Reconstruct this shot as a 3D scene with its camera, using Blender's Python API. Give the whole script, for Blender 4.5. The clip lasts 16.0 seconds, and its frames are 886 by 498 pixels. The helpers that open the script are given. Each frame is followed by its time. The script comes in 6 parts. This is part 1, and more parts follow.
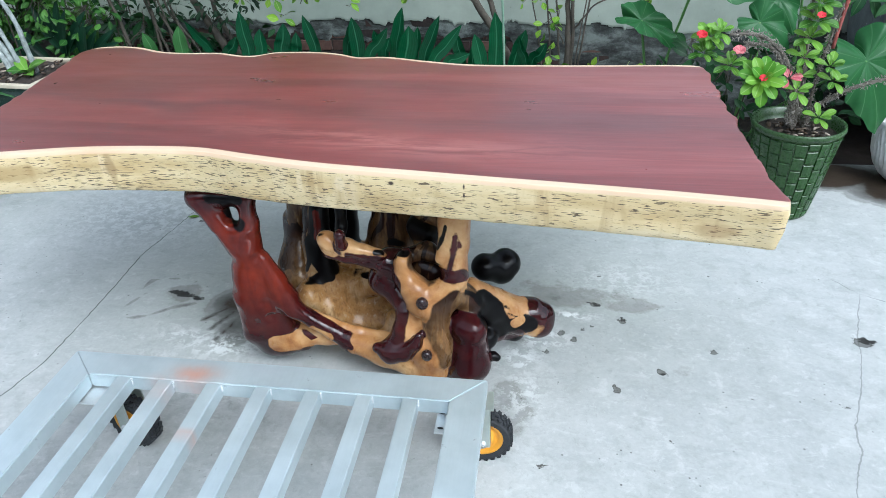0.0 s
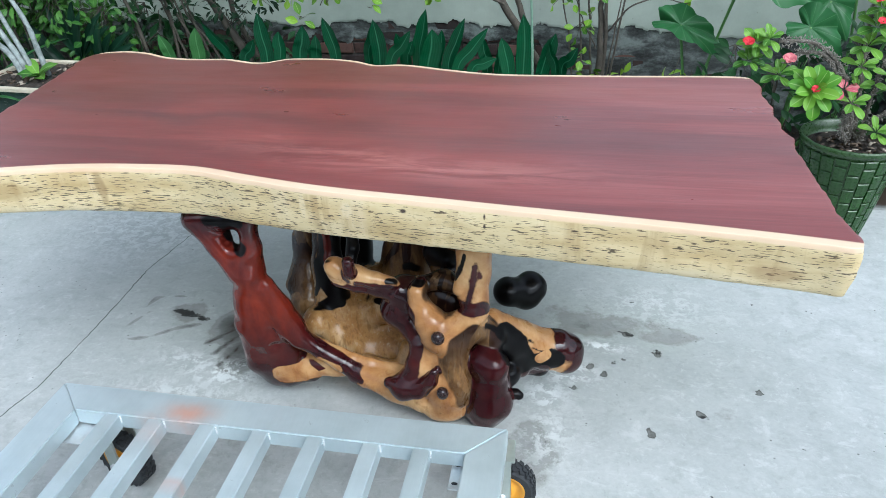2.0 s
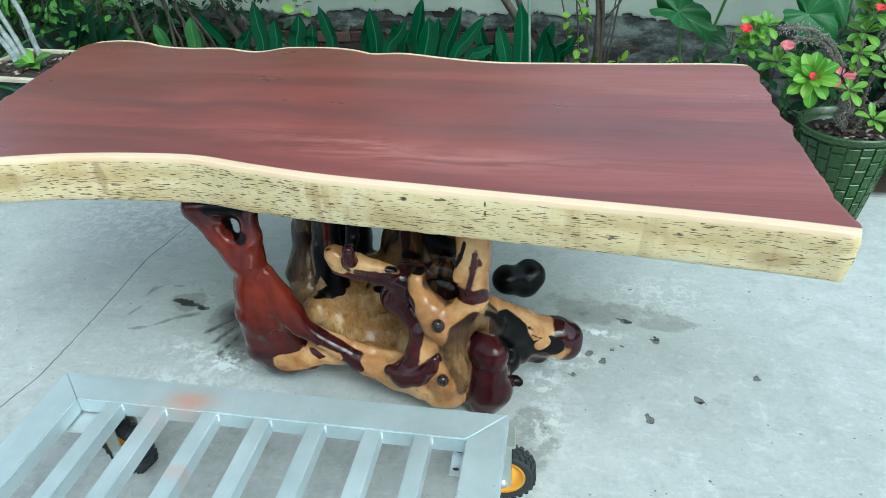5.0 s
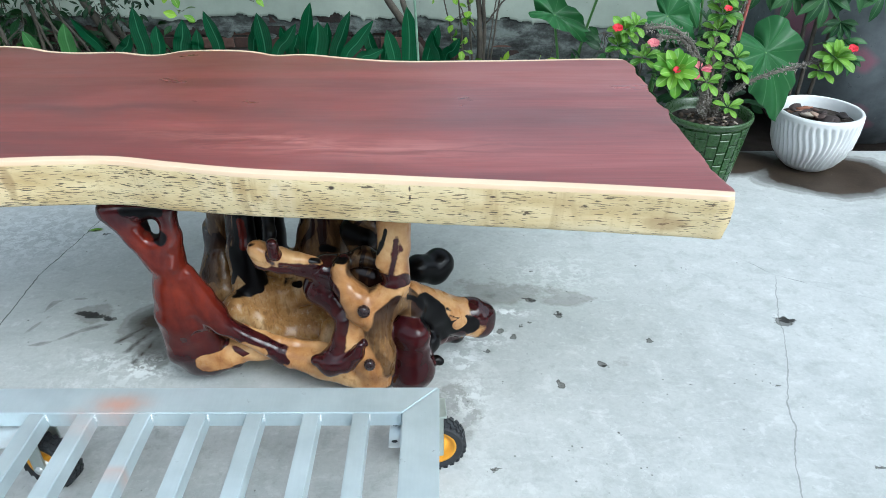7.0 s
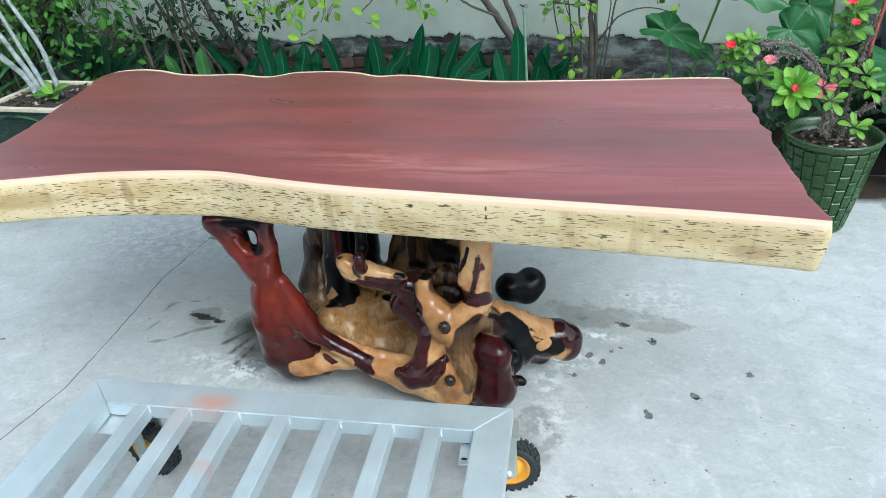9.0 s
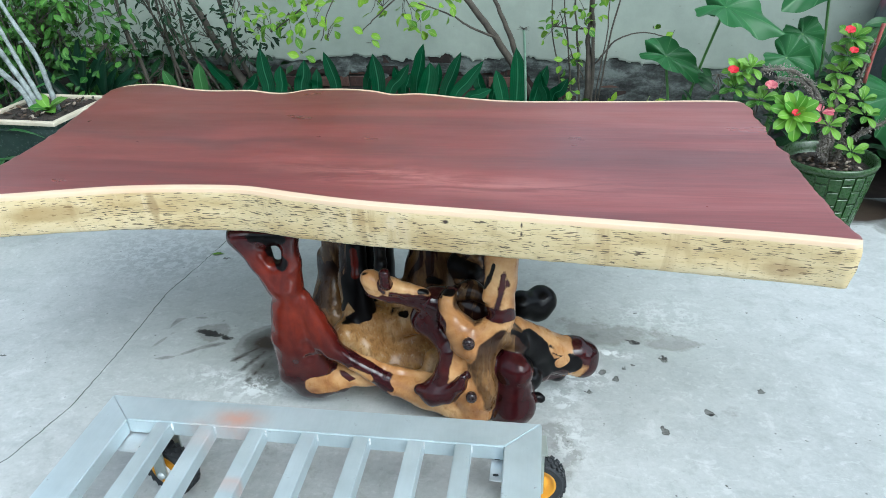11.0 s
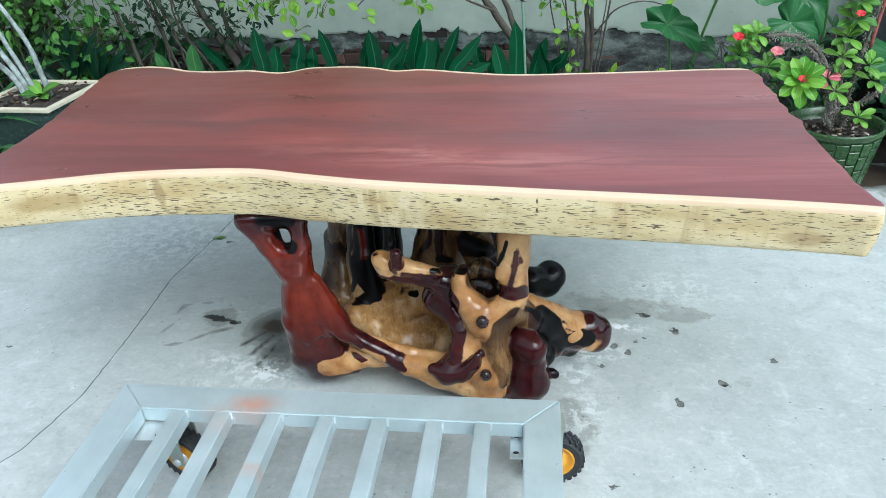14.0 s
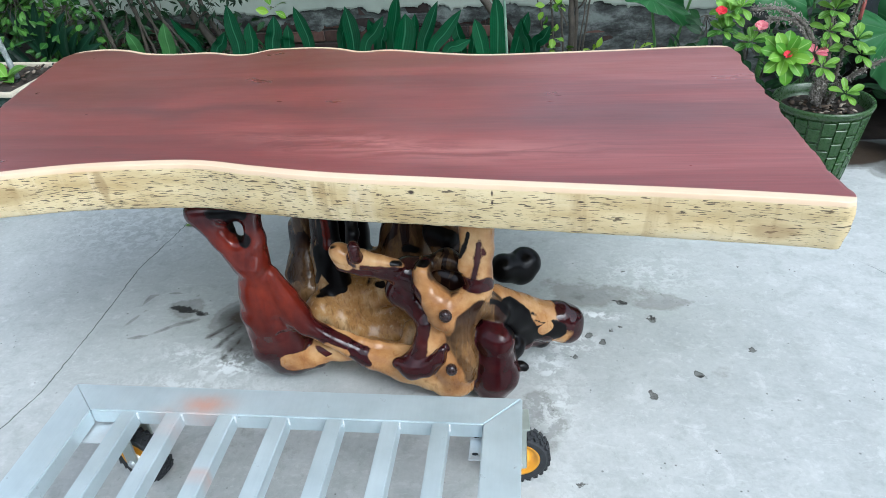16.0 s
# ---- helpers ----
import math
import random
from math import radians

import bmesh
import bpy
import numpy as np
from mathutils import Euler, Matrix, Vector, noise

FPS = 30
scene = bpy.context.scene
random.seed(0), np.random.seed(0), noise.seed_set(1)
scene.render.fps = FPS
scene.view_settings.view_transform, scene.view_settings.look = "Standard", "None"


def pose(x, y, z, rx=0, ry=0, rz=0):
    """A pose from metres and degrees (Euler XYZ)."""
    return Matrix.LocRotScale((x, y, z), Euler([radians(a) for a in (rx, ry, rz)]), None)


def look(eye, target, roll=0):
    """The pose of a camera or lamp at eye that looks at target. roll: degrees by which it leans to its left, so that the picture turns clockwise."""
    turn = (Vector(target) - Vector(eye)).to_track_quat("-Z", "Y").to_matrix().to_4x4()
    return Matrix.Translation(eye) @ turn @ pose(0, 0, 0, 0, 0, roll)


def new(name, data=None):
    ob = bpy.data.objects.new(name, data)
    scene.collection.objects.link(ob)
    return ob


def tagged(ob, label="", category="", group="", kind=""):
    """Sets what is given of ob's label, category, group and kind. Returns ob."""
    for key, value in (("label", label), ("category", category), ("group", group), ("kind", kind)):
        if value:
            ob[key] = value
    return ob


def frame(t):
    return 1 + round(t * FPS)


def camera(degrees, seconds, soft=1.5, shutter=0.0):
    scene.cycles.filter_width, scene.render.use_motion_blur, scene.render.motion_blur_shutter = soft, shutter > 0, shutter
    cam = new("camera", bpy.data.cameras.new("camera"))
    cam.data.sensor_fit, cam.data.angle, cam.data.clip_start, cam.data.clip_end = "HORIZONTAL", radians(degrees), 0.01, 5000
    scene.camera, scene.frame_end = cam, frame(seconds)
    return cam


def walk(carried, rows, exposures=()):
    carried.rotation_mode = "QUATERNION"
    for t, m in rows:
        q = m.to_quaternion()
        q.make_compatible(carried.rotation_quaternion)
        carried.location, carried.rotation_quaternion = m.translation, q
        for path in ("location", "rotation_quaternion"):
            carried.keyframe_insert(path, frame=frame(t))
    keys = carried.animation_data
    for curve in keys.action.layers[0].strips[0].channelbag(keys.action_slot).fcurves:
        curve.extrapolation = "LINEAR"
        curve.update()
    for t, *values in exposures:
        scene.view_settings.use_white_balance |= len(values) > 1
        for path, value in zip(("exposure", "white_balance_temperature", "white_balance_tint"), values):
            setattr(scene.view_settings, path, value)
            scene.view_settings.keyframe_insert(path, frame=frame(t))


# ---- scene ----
cam = camera(64.6, 16.0, soft=0.6)
PATH = [
    (0, (0.442, -0.286, 1.397), (0.176, 1.405, 0.362), -1.9),
    (0.5, (0.346, -0.283, 1.396), (0.286, 1.435, 0.375), -0.8),
    (1, (0.311, -0.282, 1.39), (0.328, 1.446, 0.384), 1.0),
    (1.5, (0.339, -0.22, 1.377), (0.299, 1.469, 0.306), 0.6),
    (2, (0.431, -0.105, 1.373), (0.094, 1.573, 0.338), -2.3),
    (2.5, (0.458, -0.064, 1.373), (-0.022, 1.563, 0.314), -2.3),
    (3, (0.461, -0.07, 1.376), (0.025, 1.563, 0.307), -3.2),
    (3.5, (0.43, -0.121, 1.391), (0.093, 1.529, 0.313), -4.0),
    (3.7, (0.409, -0.151, 1.387), (0.146, 1.52, 0.318), -3.0),
    (5.8, (0.43, -0.096, 1.371), (0.05, 1.559, 0.315), -3.0),
    (6, (0.41, -0.121, 1.377), (0.025, 1.532, 0.319), -3.4),
    (6.5, (0.362, -0.197, 1.382), (0.078, 1.495, 0.354), -1.9),
    (7, (0.344, -0.23, 1.38), (0.35, 1.474, 0.332), 0.0),
    (7.5, (0.351, -0.248, 1.378), (0.446, 1.472, 0.362), 0.2),
    (8, (0.398, -0.246, 1.382), (0.13, 1.472, 0.394), -3.7),
    (8.2, (0.445, -0.228, 1.385), (0.096, 1.468, 0.384), -3.5),
    (10.3, (0.367, -0.232, 1.394), (0.074, 1.485, 0.41), -3.7),
    (10.5, (0.343, -0.245, 1.398), (0.058, 1.487, 0.439), -3.4),
    (11, (0.311, -0.262, 1.394), (0.049, 1.476, 0.44), -2.0),
    (11.5, (0.294, -0.25, 1.39), (0.057, 1.467, 0.392), -2.4),
    (12, (0.271, -0.254, 1.39), (-0.023, 1.459, 0.4), -2.8),
    (12.5, (0.267, -0.256, 1.393), (-0.061, 1.454, 0.409), -3.6),
    (13, (0.276, -0.249, 1.391), (-0.02, 1.46, 0.394), -3.6),
    (13.5, (0.27, -0.248, 1.389), (-0.009, 1.451, 0.372), -3.5),
    (14, (0.266, -0.247, 1.389), (0.021, 1.46, 0.377), -3.4),
    (14.5, (0.274, -0.252, 1.391), (0.088, 1.469, 0.389), -3.1),
    (15, (0.274, -0.255, 1.392), (0.141, 1.467, 0.383), -2.2),
    (15.5, (0.297, -0.243, 1.393), (0.164, 1.481, 0.387), -2.6),
    (16, (0.357, -0.152, 1.382), (0.107, 1.516, 0.308), -4.2),
]
# stops, kelvin and tint of the clip's own white balance
LOOK = [(0, 0.68, 5600, 4), (1.5, 0.66, 5600, 3), (2, 0.61, 5580, 3), (2.5, 0.56, 5550, -13), (3.5, 0.58, 5500, -10), (6, 0.60, 5550, -9), (7, 0.67, 5620, 1), (8, 0.66, 5600, 3), (10.5, 0.65, 5620, -2), (11.5, 0.65, 5600, 2), (13.2, 0.65, 5600, 0), (14.5, 0.65, 5570, -3), (16, 0.65, 5620, 4)]
walk(cam, [(t, look(eye, target, roll)) for t, eye, target, roll in PATH], LOOK)

# ---- world and light: bright overcast sky over the yard ----
world = bpy.data.worlds.new("sky")
scene.world = world
world.use_nodes = True
wn = world.node_tree
sky = wn.nodes.new("ShaderNodeTexSky")
sky.sky_type = 'NISHITA'
sky.sun_disc = False
sky.sun_elevation = radians(45)
sky.sun_rotation = radians(137)
sky.air_density, sky.dust_density = 1.0, 3.0
cloud = wn.nodes.new("ShaderNodeHueSaturation")
cloud.inputs["Saturation"].default_value = 0.28
wn.links.new(sky.outputs[0], cloud.inputs["Color"])
wn.links.new(cloud.outputs[0], wn.nodes["Background"].inputs[0])
wn.nodes["Background"].inputs[1].default_value = 0.19
sun = new("sun", bpy.data.lights.new("sun", 'SUN'))
sun.data.energy = 1.0
sun.data.angle = radians(40)
sun.data.color = (1.0, 0.97, 0.93)
sun.matrix_world = look((4.5, -3.2, 6.5), (0.2, 1.4, 0))

# ---- materials ----
def mat(name, rough=0.5, metal=0.0, base=(0.5, 0.5, 0.5)):
    m = bpy.data.materials.new(name)
    m.use_nodes = True
    b = m.node_tree.nodes["Principled BSDF"]
    b.inputs["Base Color"].default_value = (*base, 1)
    b.inputs["Roughness"].default_value = rough
    b.inputs["Metallic"].default_value = metal
    return m


class Nodes:
    """Short hand for the nodes of one material."""

    def __init__(self, m):
        self.t = m.node_tree
        self.b = self.t.nodes["Principled BSDF"]
        self.co = self.t.nodes.new("ShaderNodeTexCoord")
        self.geo = self.t.nodes.new("ShaderNodeNewGeometry")

    def put(self, sock, v):
        if isinstance(v, bpy.types.NodeSocket):
            self.t.links.new(v, sock)
        elif isinstance(v, tuple) and len(v) == 3 and sock.type == 'RGBA':
            sock.default_value = (*v, 1)
        else:
            sock.default_value = v

    def where(self, world_space=False):
        return self.geo.outputs["Position"] if world_space else self.co.outputs["Object"]

    def mapped(self, src, scale=(1, 1, 1), turn=(0, 0, 0), shift=(0, 0, 0)):
        n = self.t.nodes.new("ShaderNodeMapping")
        self.put(n.inputs["Vector"], src)
        n.inputs["Scale"].default_value, n.inputs["Rotation"].default_value, n.inputs["Location"].default_value = scale, turn, shift
        return n.outputs[0]

    def noise(self, src, scale, detail=4.0, rough=0.55, distort=0.0):
        n = self.t.nodes.new("ShaderNodeTexNoise")
        self.put(n.inputs["Vector"], src)
        for k, v in (("Scale", scale), ("Detail", detail), ("Roughness", rough), ("Distortion", distort)):
            n.inputs[k].default_value = v
        return n.outputs["Fac"]

    def voronoi(self, src, scale, feature='F1', rand=1.0, out="Distance"):
        n = self.t.nodes.new("ShaderNodeTexVoronoi")
        n.feature = feature
        self.put(n.inputs["Vector"], src)
        n.inputs["Scale"].default_value = scale
        n.inputs["Randomness"].default_value = rand
        return n.outputs[out]

    def ramp(self, fac, *stops, mode='LINEAR'):
        n = self.t.nodes.new("ShaderNodeValToRGB")
        n.color_ramp.interpolation = mode
        e = n.color_ramp.elements
        while len(e) < len(stops):
            e.new(0.5)
        for el, (p, c) in zip(e, stops):
            el.position = p
            el.color = (*c, 1) if isinstance(c, tuple) else (c, c, c, 1)
        self.put(n.inputs[0], fac)
        return n.outputs[0]

    def mix(self, fac, a, b, mode='MIX'):
        n = self.t.nodes.new("ShaderNodeMix")
        n.data_type, n.blend_type = 'RGBA', mode
        self.put(n.inputs[0], fac)
        self.put(n.inputs[6], a)
        self.put(n.inputs[7], b)
        return n.outputs[2]

    def math(self, op, a, b=0.0, c=0.0, clamp=False):
        n = self.t.nodes.new("ShaderNodeMath")
        n.operation, n.use_clamp = op, clamp
        self.put(n.inputs[0], a)
        self.put(n.inputs[1], b)
        self.put(n.inputs[2], c)
        return n.outputs[0]

    def attr(self, name):
        n = self.t.nodes.new("ShaderNodeAttribute")
        n.attribute_name = name
        return n.outputs["Fac"]

    def rand(self):
        return self.t.nodes.new("ShaderNodeObjectInfo").outputs["Random"]

    def island(self):
        return self.geo.outputs["Random Per Island"]

    def axis(self, src, i):
        n = self.t.nodes.new("ShaderNodeSeparateXYZ")
        self.put(n.inputs[0], src)
        return n.outputs[i]

    def color(self, v):
        self.put(self.b.inputs["Base Color"], v)

    def rough(self, v):
        self.put(self.b.inputs["Roughness"], v)

    def bump(self, h, strength=0.3, dist=0.01):
        n = self.t.nodes.new("ShaderNodeBump")
        n.inputs["Strength"].default_value = strength
        n.inputs["Distance"].default_value = dist
        self.put(n.inputs["Height"], h)
        self.t.links.new(n.outputs[0], self.b.inputs["Normal"])

    def hue(self, c, h=0.5, s=1.0, v=1.0):
        n = self.t.nodes.new("ShaderNodeHueSaturation")
        self.put(n.inputs["Hue"], h)
        self.put(n.inputs["Saturation"], s)
        self.put(n.inputs["Value"], v)
        self.put(n.inputs["Color"], c)
        return n.outputs[0]


def concrete():
    m = mat("yard concrete", 0.62)
    n = Nodes(m)
    p = n.where(True)
    big = n.noise(p, 1.1, 5, 0.6, 0.4)
    mid = n.noise(p, 5.5, 6, 0.65)
    fine = n.noise(p, 60, 4, 0.7)
    c = n.ramp(big, (0.3, (0.31, 0.33, 0.315)), (0.5, (0.415, 0.435, 0.425)), (0.68, (0.505, 0.52, 0.51)))
    c = n.mix(n.ramp(mid, (0.35, 0.0), (0.62, 0.55)), c, (0.535, 0.55, 0.54))
    smudge = n.noise(n.mapped(p, (1.6, 3.4, 1), (0, 0, 0.5)), 2.6, 7, 0.7, 0.8)
    c = n.mix(n.ramp(smudge, (0.52, 0.0), (0.70, 0.5)), c, (0.27, 0.29, 0.285))
    c = n.mix(n.ramp(n.noise(n.mapped(p, (2.5, 6, 1), (0, 0, -0.3)), 4, 5, 0.7, 1.5), (0.58, 0.0), (0.66, 0.45)), c, (0.61, 0.63, 0.62))
    blot = n.noise(p, 13, 6, 0.72, 0.25)
    c = n.mix(n.ramp(blot, (0.53, 0.0), (0.62, 0.45)), c, (0.29, 0.305, 0.285))
    c = n.mix(n.ramp(blot, (0.36, 0.45), (0.43, 0.0)), c, (0.64, 0.66, 0.65))
    worn = n.noise(n.mapped(p, (1.3, 1, 1), (0, 0, 0.7)), 33, 6, 0.75, 0.3)
    c = n.mix(n.ramp(worn, (0.58, 0.0), (0.68, 0.5)), c, (0.26, 0.27, 0.25))
    c = n.mix(n.ramp(worn, (0.30, 0.5), (0.40, 0.0)), c, (0.66, 0.68, 0.67))
    c = n.mix(0.30, c, n.ramp(fine, (0.3, (0.33, 0.35, 0.35)), (0.7, (0.53, 0.55, 0.55))))
    # greenish shade under the table, put into the colour
    c = n.mix(n.math('MULTIPLY', n.attr("table_shade"), n.ramp(mid, (0.3, 0.45), (0.7, 1.0))), c, (0.16, 0.19, 0.15))
    # damp brown stains, and a broad darker patch under the root base
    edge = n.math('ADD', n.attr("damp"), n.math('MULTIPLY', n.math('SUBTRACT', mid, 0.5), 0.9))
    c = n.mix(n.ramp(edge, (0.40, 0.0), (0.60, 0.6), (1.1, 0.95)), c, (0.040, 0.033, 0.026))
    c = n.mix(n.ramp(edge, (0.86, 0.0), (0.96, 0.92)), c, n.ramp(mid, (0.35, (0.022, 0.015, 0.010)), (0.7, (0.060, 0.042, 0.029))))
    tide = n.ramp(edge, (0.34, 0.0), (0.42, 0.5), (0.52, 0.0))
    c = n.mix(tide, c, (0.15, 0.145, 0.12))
    # chalky lime bloom
    lime = n.math('MULTIPLY', n.attr("lime"), n.ramp(n.noise(p, 26, 6, 0.75, 0.3), (0.47, 0.0), (0.56, 1.0)))
    c = n.mix(lime, c, (0.72, 0.75, 0.74))
    # scattered specks of dirt
    sp = n.voronoi(p, 17, 'F1')
    speck = n.math('MULTIPLY', n.ramp(sp, (0.03, 1.0), (0.07, 0.0)), n.ramp(n.noise(p, 6, 2), (0.52, 0.0), (0.62, 0.8)))
    c = n.mix(speck, c, (0.06, 0.06, 0.055))
    dot = n.math('MULTIPLY', n.ramp(n.voronoi(p, 31), (0.05, 1.0), (0.11, 0.0)), n.ramp(n.noise(p, 4.3, 3), (0.54, 0.0), (0.60, 0.85)))
    c = n.mix(dot, c, (0.10, 0.10, 0.09))
    # pits and cracks cut in the slab
    pit = n.math('ADD', n.attr("pit"), n.math('MULTIPLY', n.math('SUBTRACT', n.noise(p, 55, 4), 0.5), 0.026))
    c = n.mix(n.ramp(n.math('ADD', n.math('MULTIPLY', pit, 45.0), 0.25), (0.0, 0.7), (0.10, 0.75), (0.20, 0.97), (0.28, 0.0)), c, (0.06, 0.058, 0.05))
    # black of the holes: their shaded depth is only painted on
    c = n.mix(n.ramp(n.math('ADD', n.attr('painted_hole'), n.math('MULTIPLY', n.math('SUBTRACT', n.noise(p, 40, 4), 0.5), 0.03)), (0.0, 0.95), (0.003, 0.0)), c, (0.02, 0.019, 0.017))
    wob = n.math('MULTIPLY', n.math('SUBTRACT', n.noise(p, 26, 4), 0.5), 0.018)
    crack = n.math('ABSOLUTE', n.math('ADD', n.attr("crack"), wob))
    width = n.ramp(n.noise(p, 9, 3), (0.3, 0.0010), (0.75, 0.0026))
    cm = n.math('MULTIPLY', n.math('LESS_THAN', crack, width), n.attr("crack_on"))
    c = n.mix(n.math('MULTIPLY', cm, 0.95), c, (0.055, 0.055, 0.05))
    soil = n.math('ADD', n.attr("soil"), n.math('MULTIPLY', n.math('SUBTRACT', n.noise(p, 12, 4), 0.5), 0.25))
    dirt = n.ramp(n.noise(p, 40, 5, 0.7), (0.3, (0.004, 0.003, 0.003)), (0.7, (0.016, 0.012, 0.009)))
    c = n.mix(n.ramp(soil, (0.45, 0.0), (0.55, 1.0)), c, dirt)
    n.color(n.mix(1.0, c, (1.015, 1.0, 0.995), 'MULTIPLY'))
    n.b.inputs["Specular IOR Level"].default_value = 0.25
    n.rough(n.ramp(n.math('ADD', mid, n.math('MULTIPLY', n.attr("damp"), -0.25)), (0.25, 0.42), (0.7, 0.72)))
    n.bump(n.math('ADD', n.math('MULTIPLY', fine, 0.5), n.math('MULTIPLY', cm, -3.0)), 0.25, 0.004)
    return m


def slab_wood():
    m = mat("oiled slab wood", 0.33)
    n = Nodes(m)
    p = n.where()
    warp = n.noise(n.mapped(p, (0.7, 2.0, 1)), 1.6, 3)
    stretch = n.mapped(p, (0.5, 7.0, 7.0))
    band = n.noise(n.mapped(p, (0.42, 2.6, 3.0)), 2.0, 3.5, 0.55, 0.9)
    grain = n.noise(stretch, 5.0, 6, 0.65, 0.5)
    fine = n.noise(n.mapped(p, (3.0, 110.0, 110.0)), 2.2, 3, 0.6)
    red = n.ramp(band, (0.30, (0.115, 0.014, 0.013)), (0.44, (0.165, 0.021, 0.018)), (0.54, (0.205, 0.029, 0.024)), (0.66, (0.255, 0.046, 0.038)))
    red = n.mix(0.22, red, n.ramp(grain, (0.3, (0.06, 0.011, 0.010)), (0.7, (0.22, 0.050, 0.040))))
    rings = n.noise(n.mapped(p, (0.55, 16.0, 8.0)), 4.0, 4, 0.6, 1.2)
    red = n.mix(n.ramp(rings, (0.32, 0.24), (0.46, 0.0)), red, (0.10, 0.021, 0.017))
    red = n.mix(n.ramp(rings, (0.56, 0.0), (0.70, 0.16)), red, (0.28, 0.08, 0.062))
    # orange-brown heart towards the back edge
    warm = n.math('MULTIPLY', n.ramp(n.attr("from_back"), (0.0, 1.0), (0.33, 0.0)), n.ramp(n.noise(n.mapped(p, (0.6, 2.5, 1)), 2.0, 3), (0.4, 0.15), (0.65, 0.75)))
    red = n.mix(warm, red, (0.185, 0.036, 0.016))
    # paler, pinkish wood at the near end, with hazy sky sheen put into it
    red = n.mix(n.ramp(n.math('ADD', n.axis(p, 0), n.math('MULTIPLY', warp, 0.3)), (0.3, 0.0), (1.0, 0.45)), red, n.ramp(n.math('ADD', n.math('MULTIPLY', band, 0.5), n.math('MULTIPLY', rings, 0.5)), (0.36, (0.15, 0.024, 0.024)), (0.5, (0.25, 0.058, 0.054)), (0.64, (0.38, 0.135, 0.125))))
    # redder wood along the front of the near end
    ruby = n.math('MULTIPLY', n.ramp(n.axis(p, 0), (0.45, 0.0), (0.95, 0.6)), n.ramp(n.math('ADD', n.attr("from_back"), n.math('MULTIPLY', n.math('SUBTRACT', grain, 0.5), 0.5)), (0.62, 0.0), (0.92, 1.0)))
    red = n.mix(ruby, red, (0.20, 0.024, 0.020))
    # browner wood at the heart's far end; dark foliage reflection put into the colour
    far = n.math('MULTIPLY', n.ramp(n.math('ADD', n.math('MULTIPLY', n.axis(p, 0), 0.9), n.math('ADD', n.math('MULTIPLY', warp, 0.5), 0.45)), (0.0, 0.6), (0.75, 0.0)), n.ramp(n.attr("from_back"), (0.3, 1.0), (0.8, 0.2)))
    red = n.mix(n.math('MULTIPLY', far, n.ramp(band, (0.35, 1.0), (0.65, 0.6))), red, (0.105, 0.022, 0.012))
    # one long dark figure along the middle and the small knots
    fig = n.math('ABSOLUTE', n.math('SUBTRACT', n.math('ADD', n.attr("from_back"), n.math('MULTIPLY', n.math('SUBTRACT', warp, 0.5), 0.22)), 0.50))
    fx = n.math('MULTIPLY', n.ramp(fig, (0.0, 1.0), (0.065, 0.0)), n.ramp(n.noise(n.mapped(p, (0.9, 0.2, 1)), 1.7, 2), (0.36, 0.35), (0.6, 0.8)))
    # pale flamed figure in front of it
    pale = n.math('ABSOLUTE', n.math('SUBTRACT', n.math('ADD', n.attr("from_back"), n.math('MULTIPLY', n.math('SUBTRACT', warp, 0.5), 0.16)), 0.67))
    fl = n.noise(n.mapped(p, (2.2, 9, 1)), 2.4, 5, 0.6, 1.6)
    red = n.mix(n.math('MULTIPLY', n.ramp(pale, (0.0, 0.8), (0.10, 0.0)), n.math('MULTIPLY', n.ramp(fl, (0.40, 0.0), (0.60, 0.85)), n.ramp(n.math('ABSOLUTE', n.math('SUBTRACT', n.axis(p, 0), 0.1)), (0.15, 1.0), (0.6, 0.0)))), red, (0.43, 0.15, 0.125))
    red = n.mix(n.math('MULTIPLY', fx, n.ramp(grain, (0.25, 1.0), (0.75, 0.35))), red, (0.055, 0.017, 0.017))
    red = n.mix(n.ramp(fine, (0.34, 0.2), (0.5, 0.0)), red, (0.08, 0.024, 0.022))
    kn = n.noise(n.mapped(p, (5, 22, 5)), 1.6, 2)
    red = n.mix(n.ramp(kn, (0.70, 0.0), (0.78, 0.55)), red, (0.05, 0.02, 0.018))
    # sapwood
    tone = n.noise(n.mapped(p, (2.2, 5, 9)), 2.0, 5, 0.6)
    sap = n.ramp(tone, (0.3, (0.47, 0.33, 0.145)), (0.5, (0.61, 0.48, 0.26)), (0.7, (0.70, 0.585, 0.37)))
    sap = n.mix(n.ramp(n.noise(n.mapped(p, (26, 3, 3.0)), 1.0, 3), (0.62, 0.0), (0.72, 0.4)), sap, (0.36, 0.22, 0.075))
    dash = n.noise(n.mapped(p, (24, 90, 250), (0, 0.07, 0)), 1.6, 1.5, 0.5)
    thick = n.noise(n.mapped(p, (2.6, 2, 9)), 1.2, 3)
    dense = n.math('MULTIPLY', n.ramp(n.math('ABSOLUTE', n.math('ADD', n.axis(p, 0), 0.33)), (0.1, 1.0), (0.6, 0.0)), 0.035)
    lim = n.math('SUBTRACT', n.math('SUBTRACT', 0.765, dense), n.math('MULTIPLY', thick, 0.28))
    mark = n.ramp(n.math('SUBTRACT', dash, lim), (0.0, 0.0), (0.02, 0.9))
    side = n.ramp(n.attr("depth"), (0.0075, 0.0), (0.0095, 1.0))
    drip = n.noise(n.mapped(p, (16, 16, 1.6)), 1.3, 4, 0.6, 0.6)
    sap = n.mix(n.math('MULTIPLY', n.ramp(drip, (0.58, 0.0), (0.72, 0.45)), side), sap, (0.30, 0.175, 0.06))
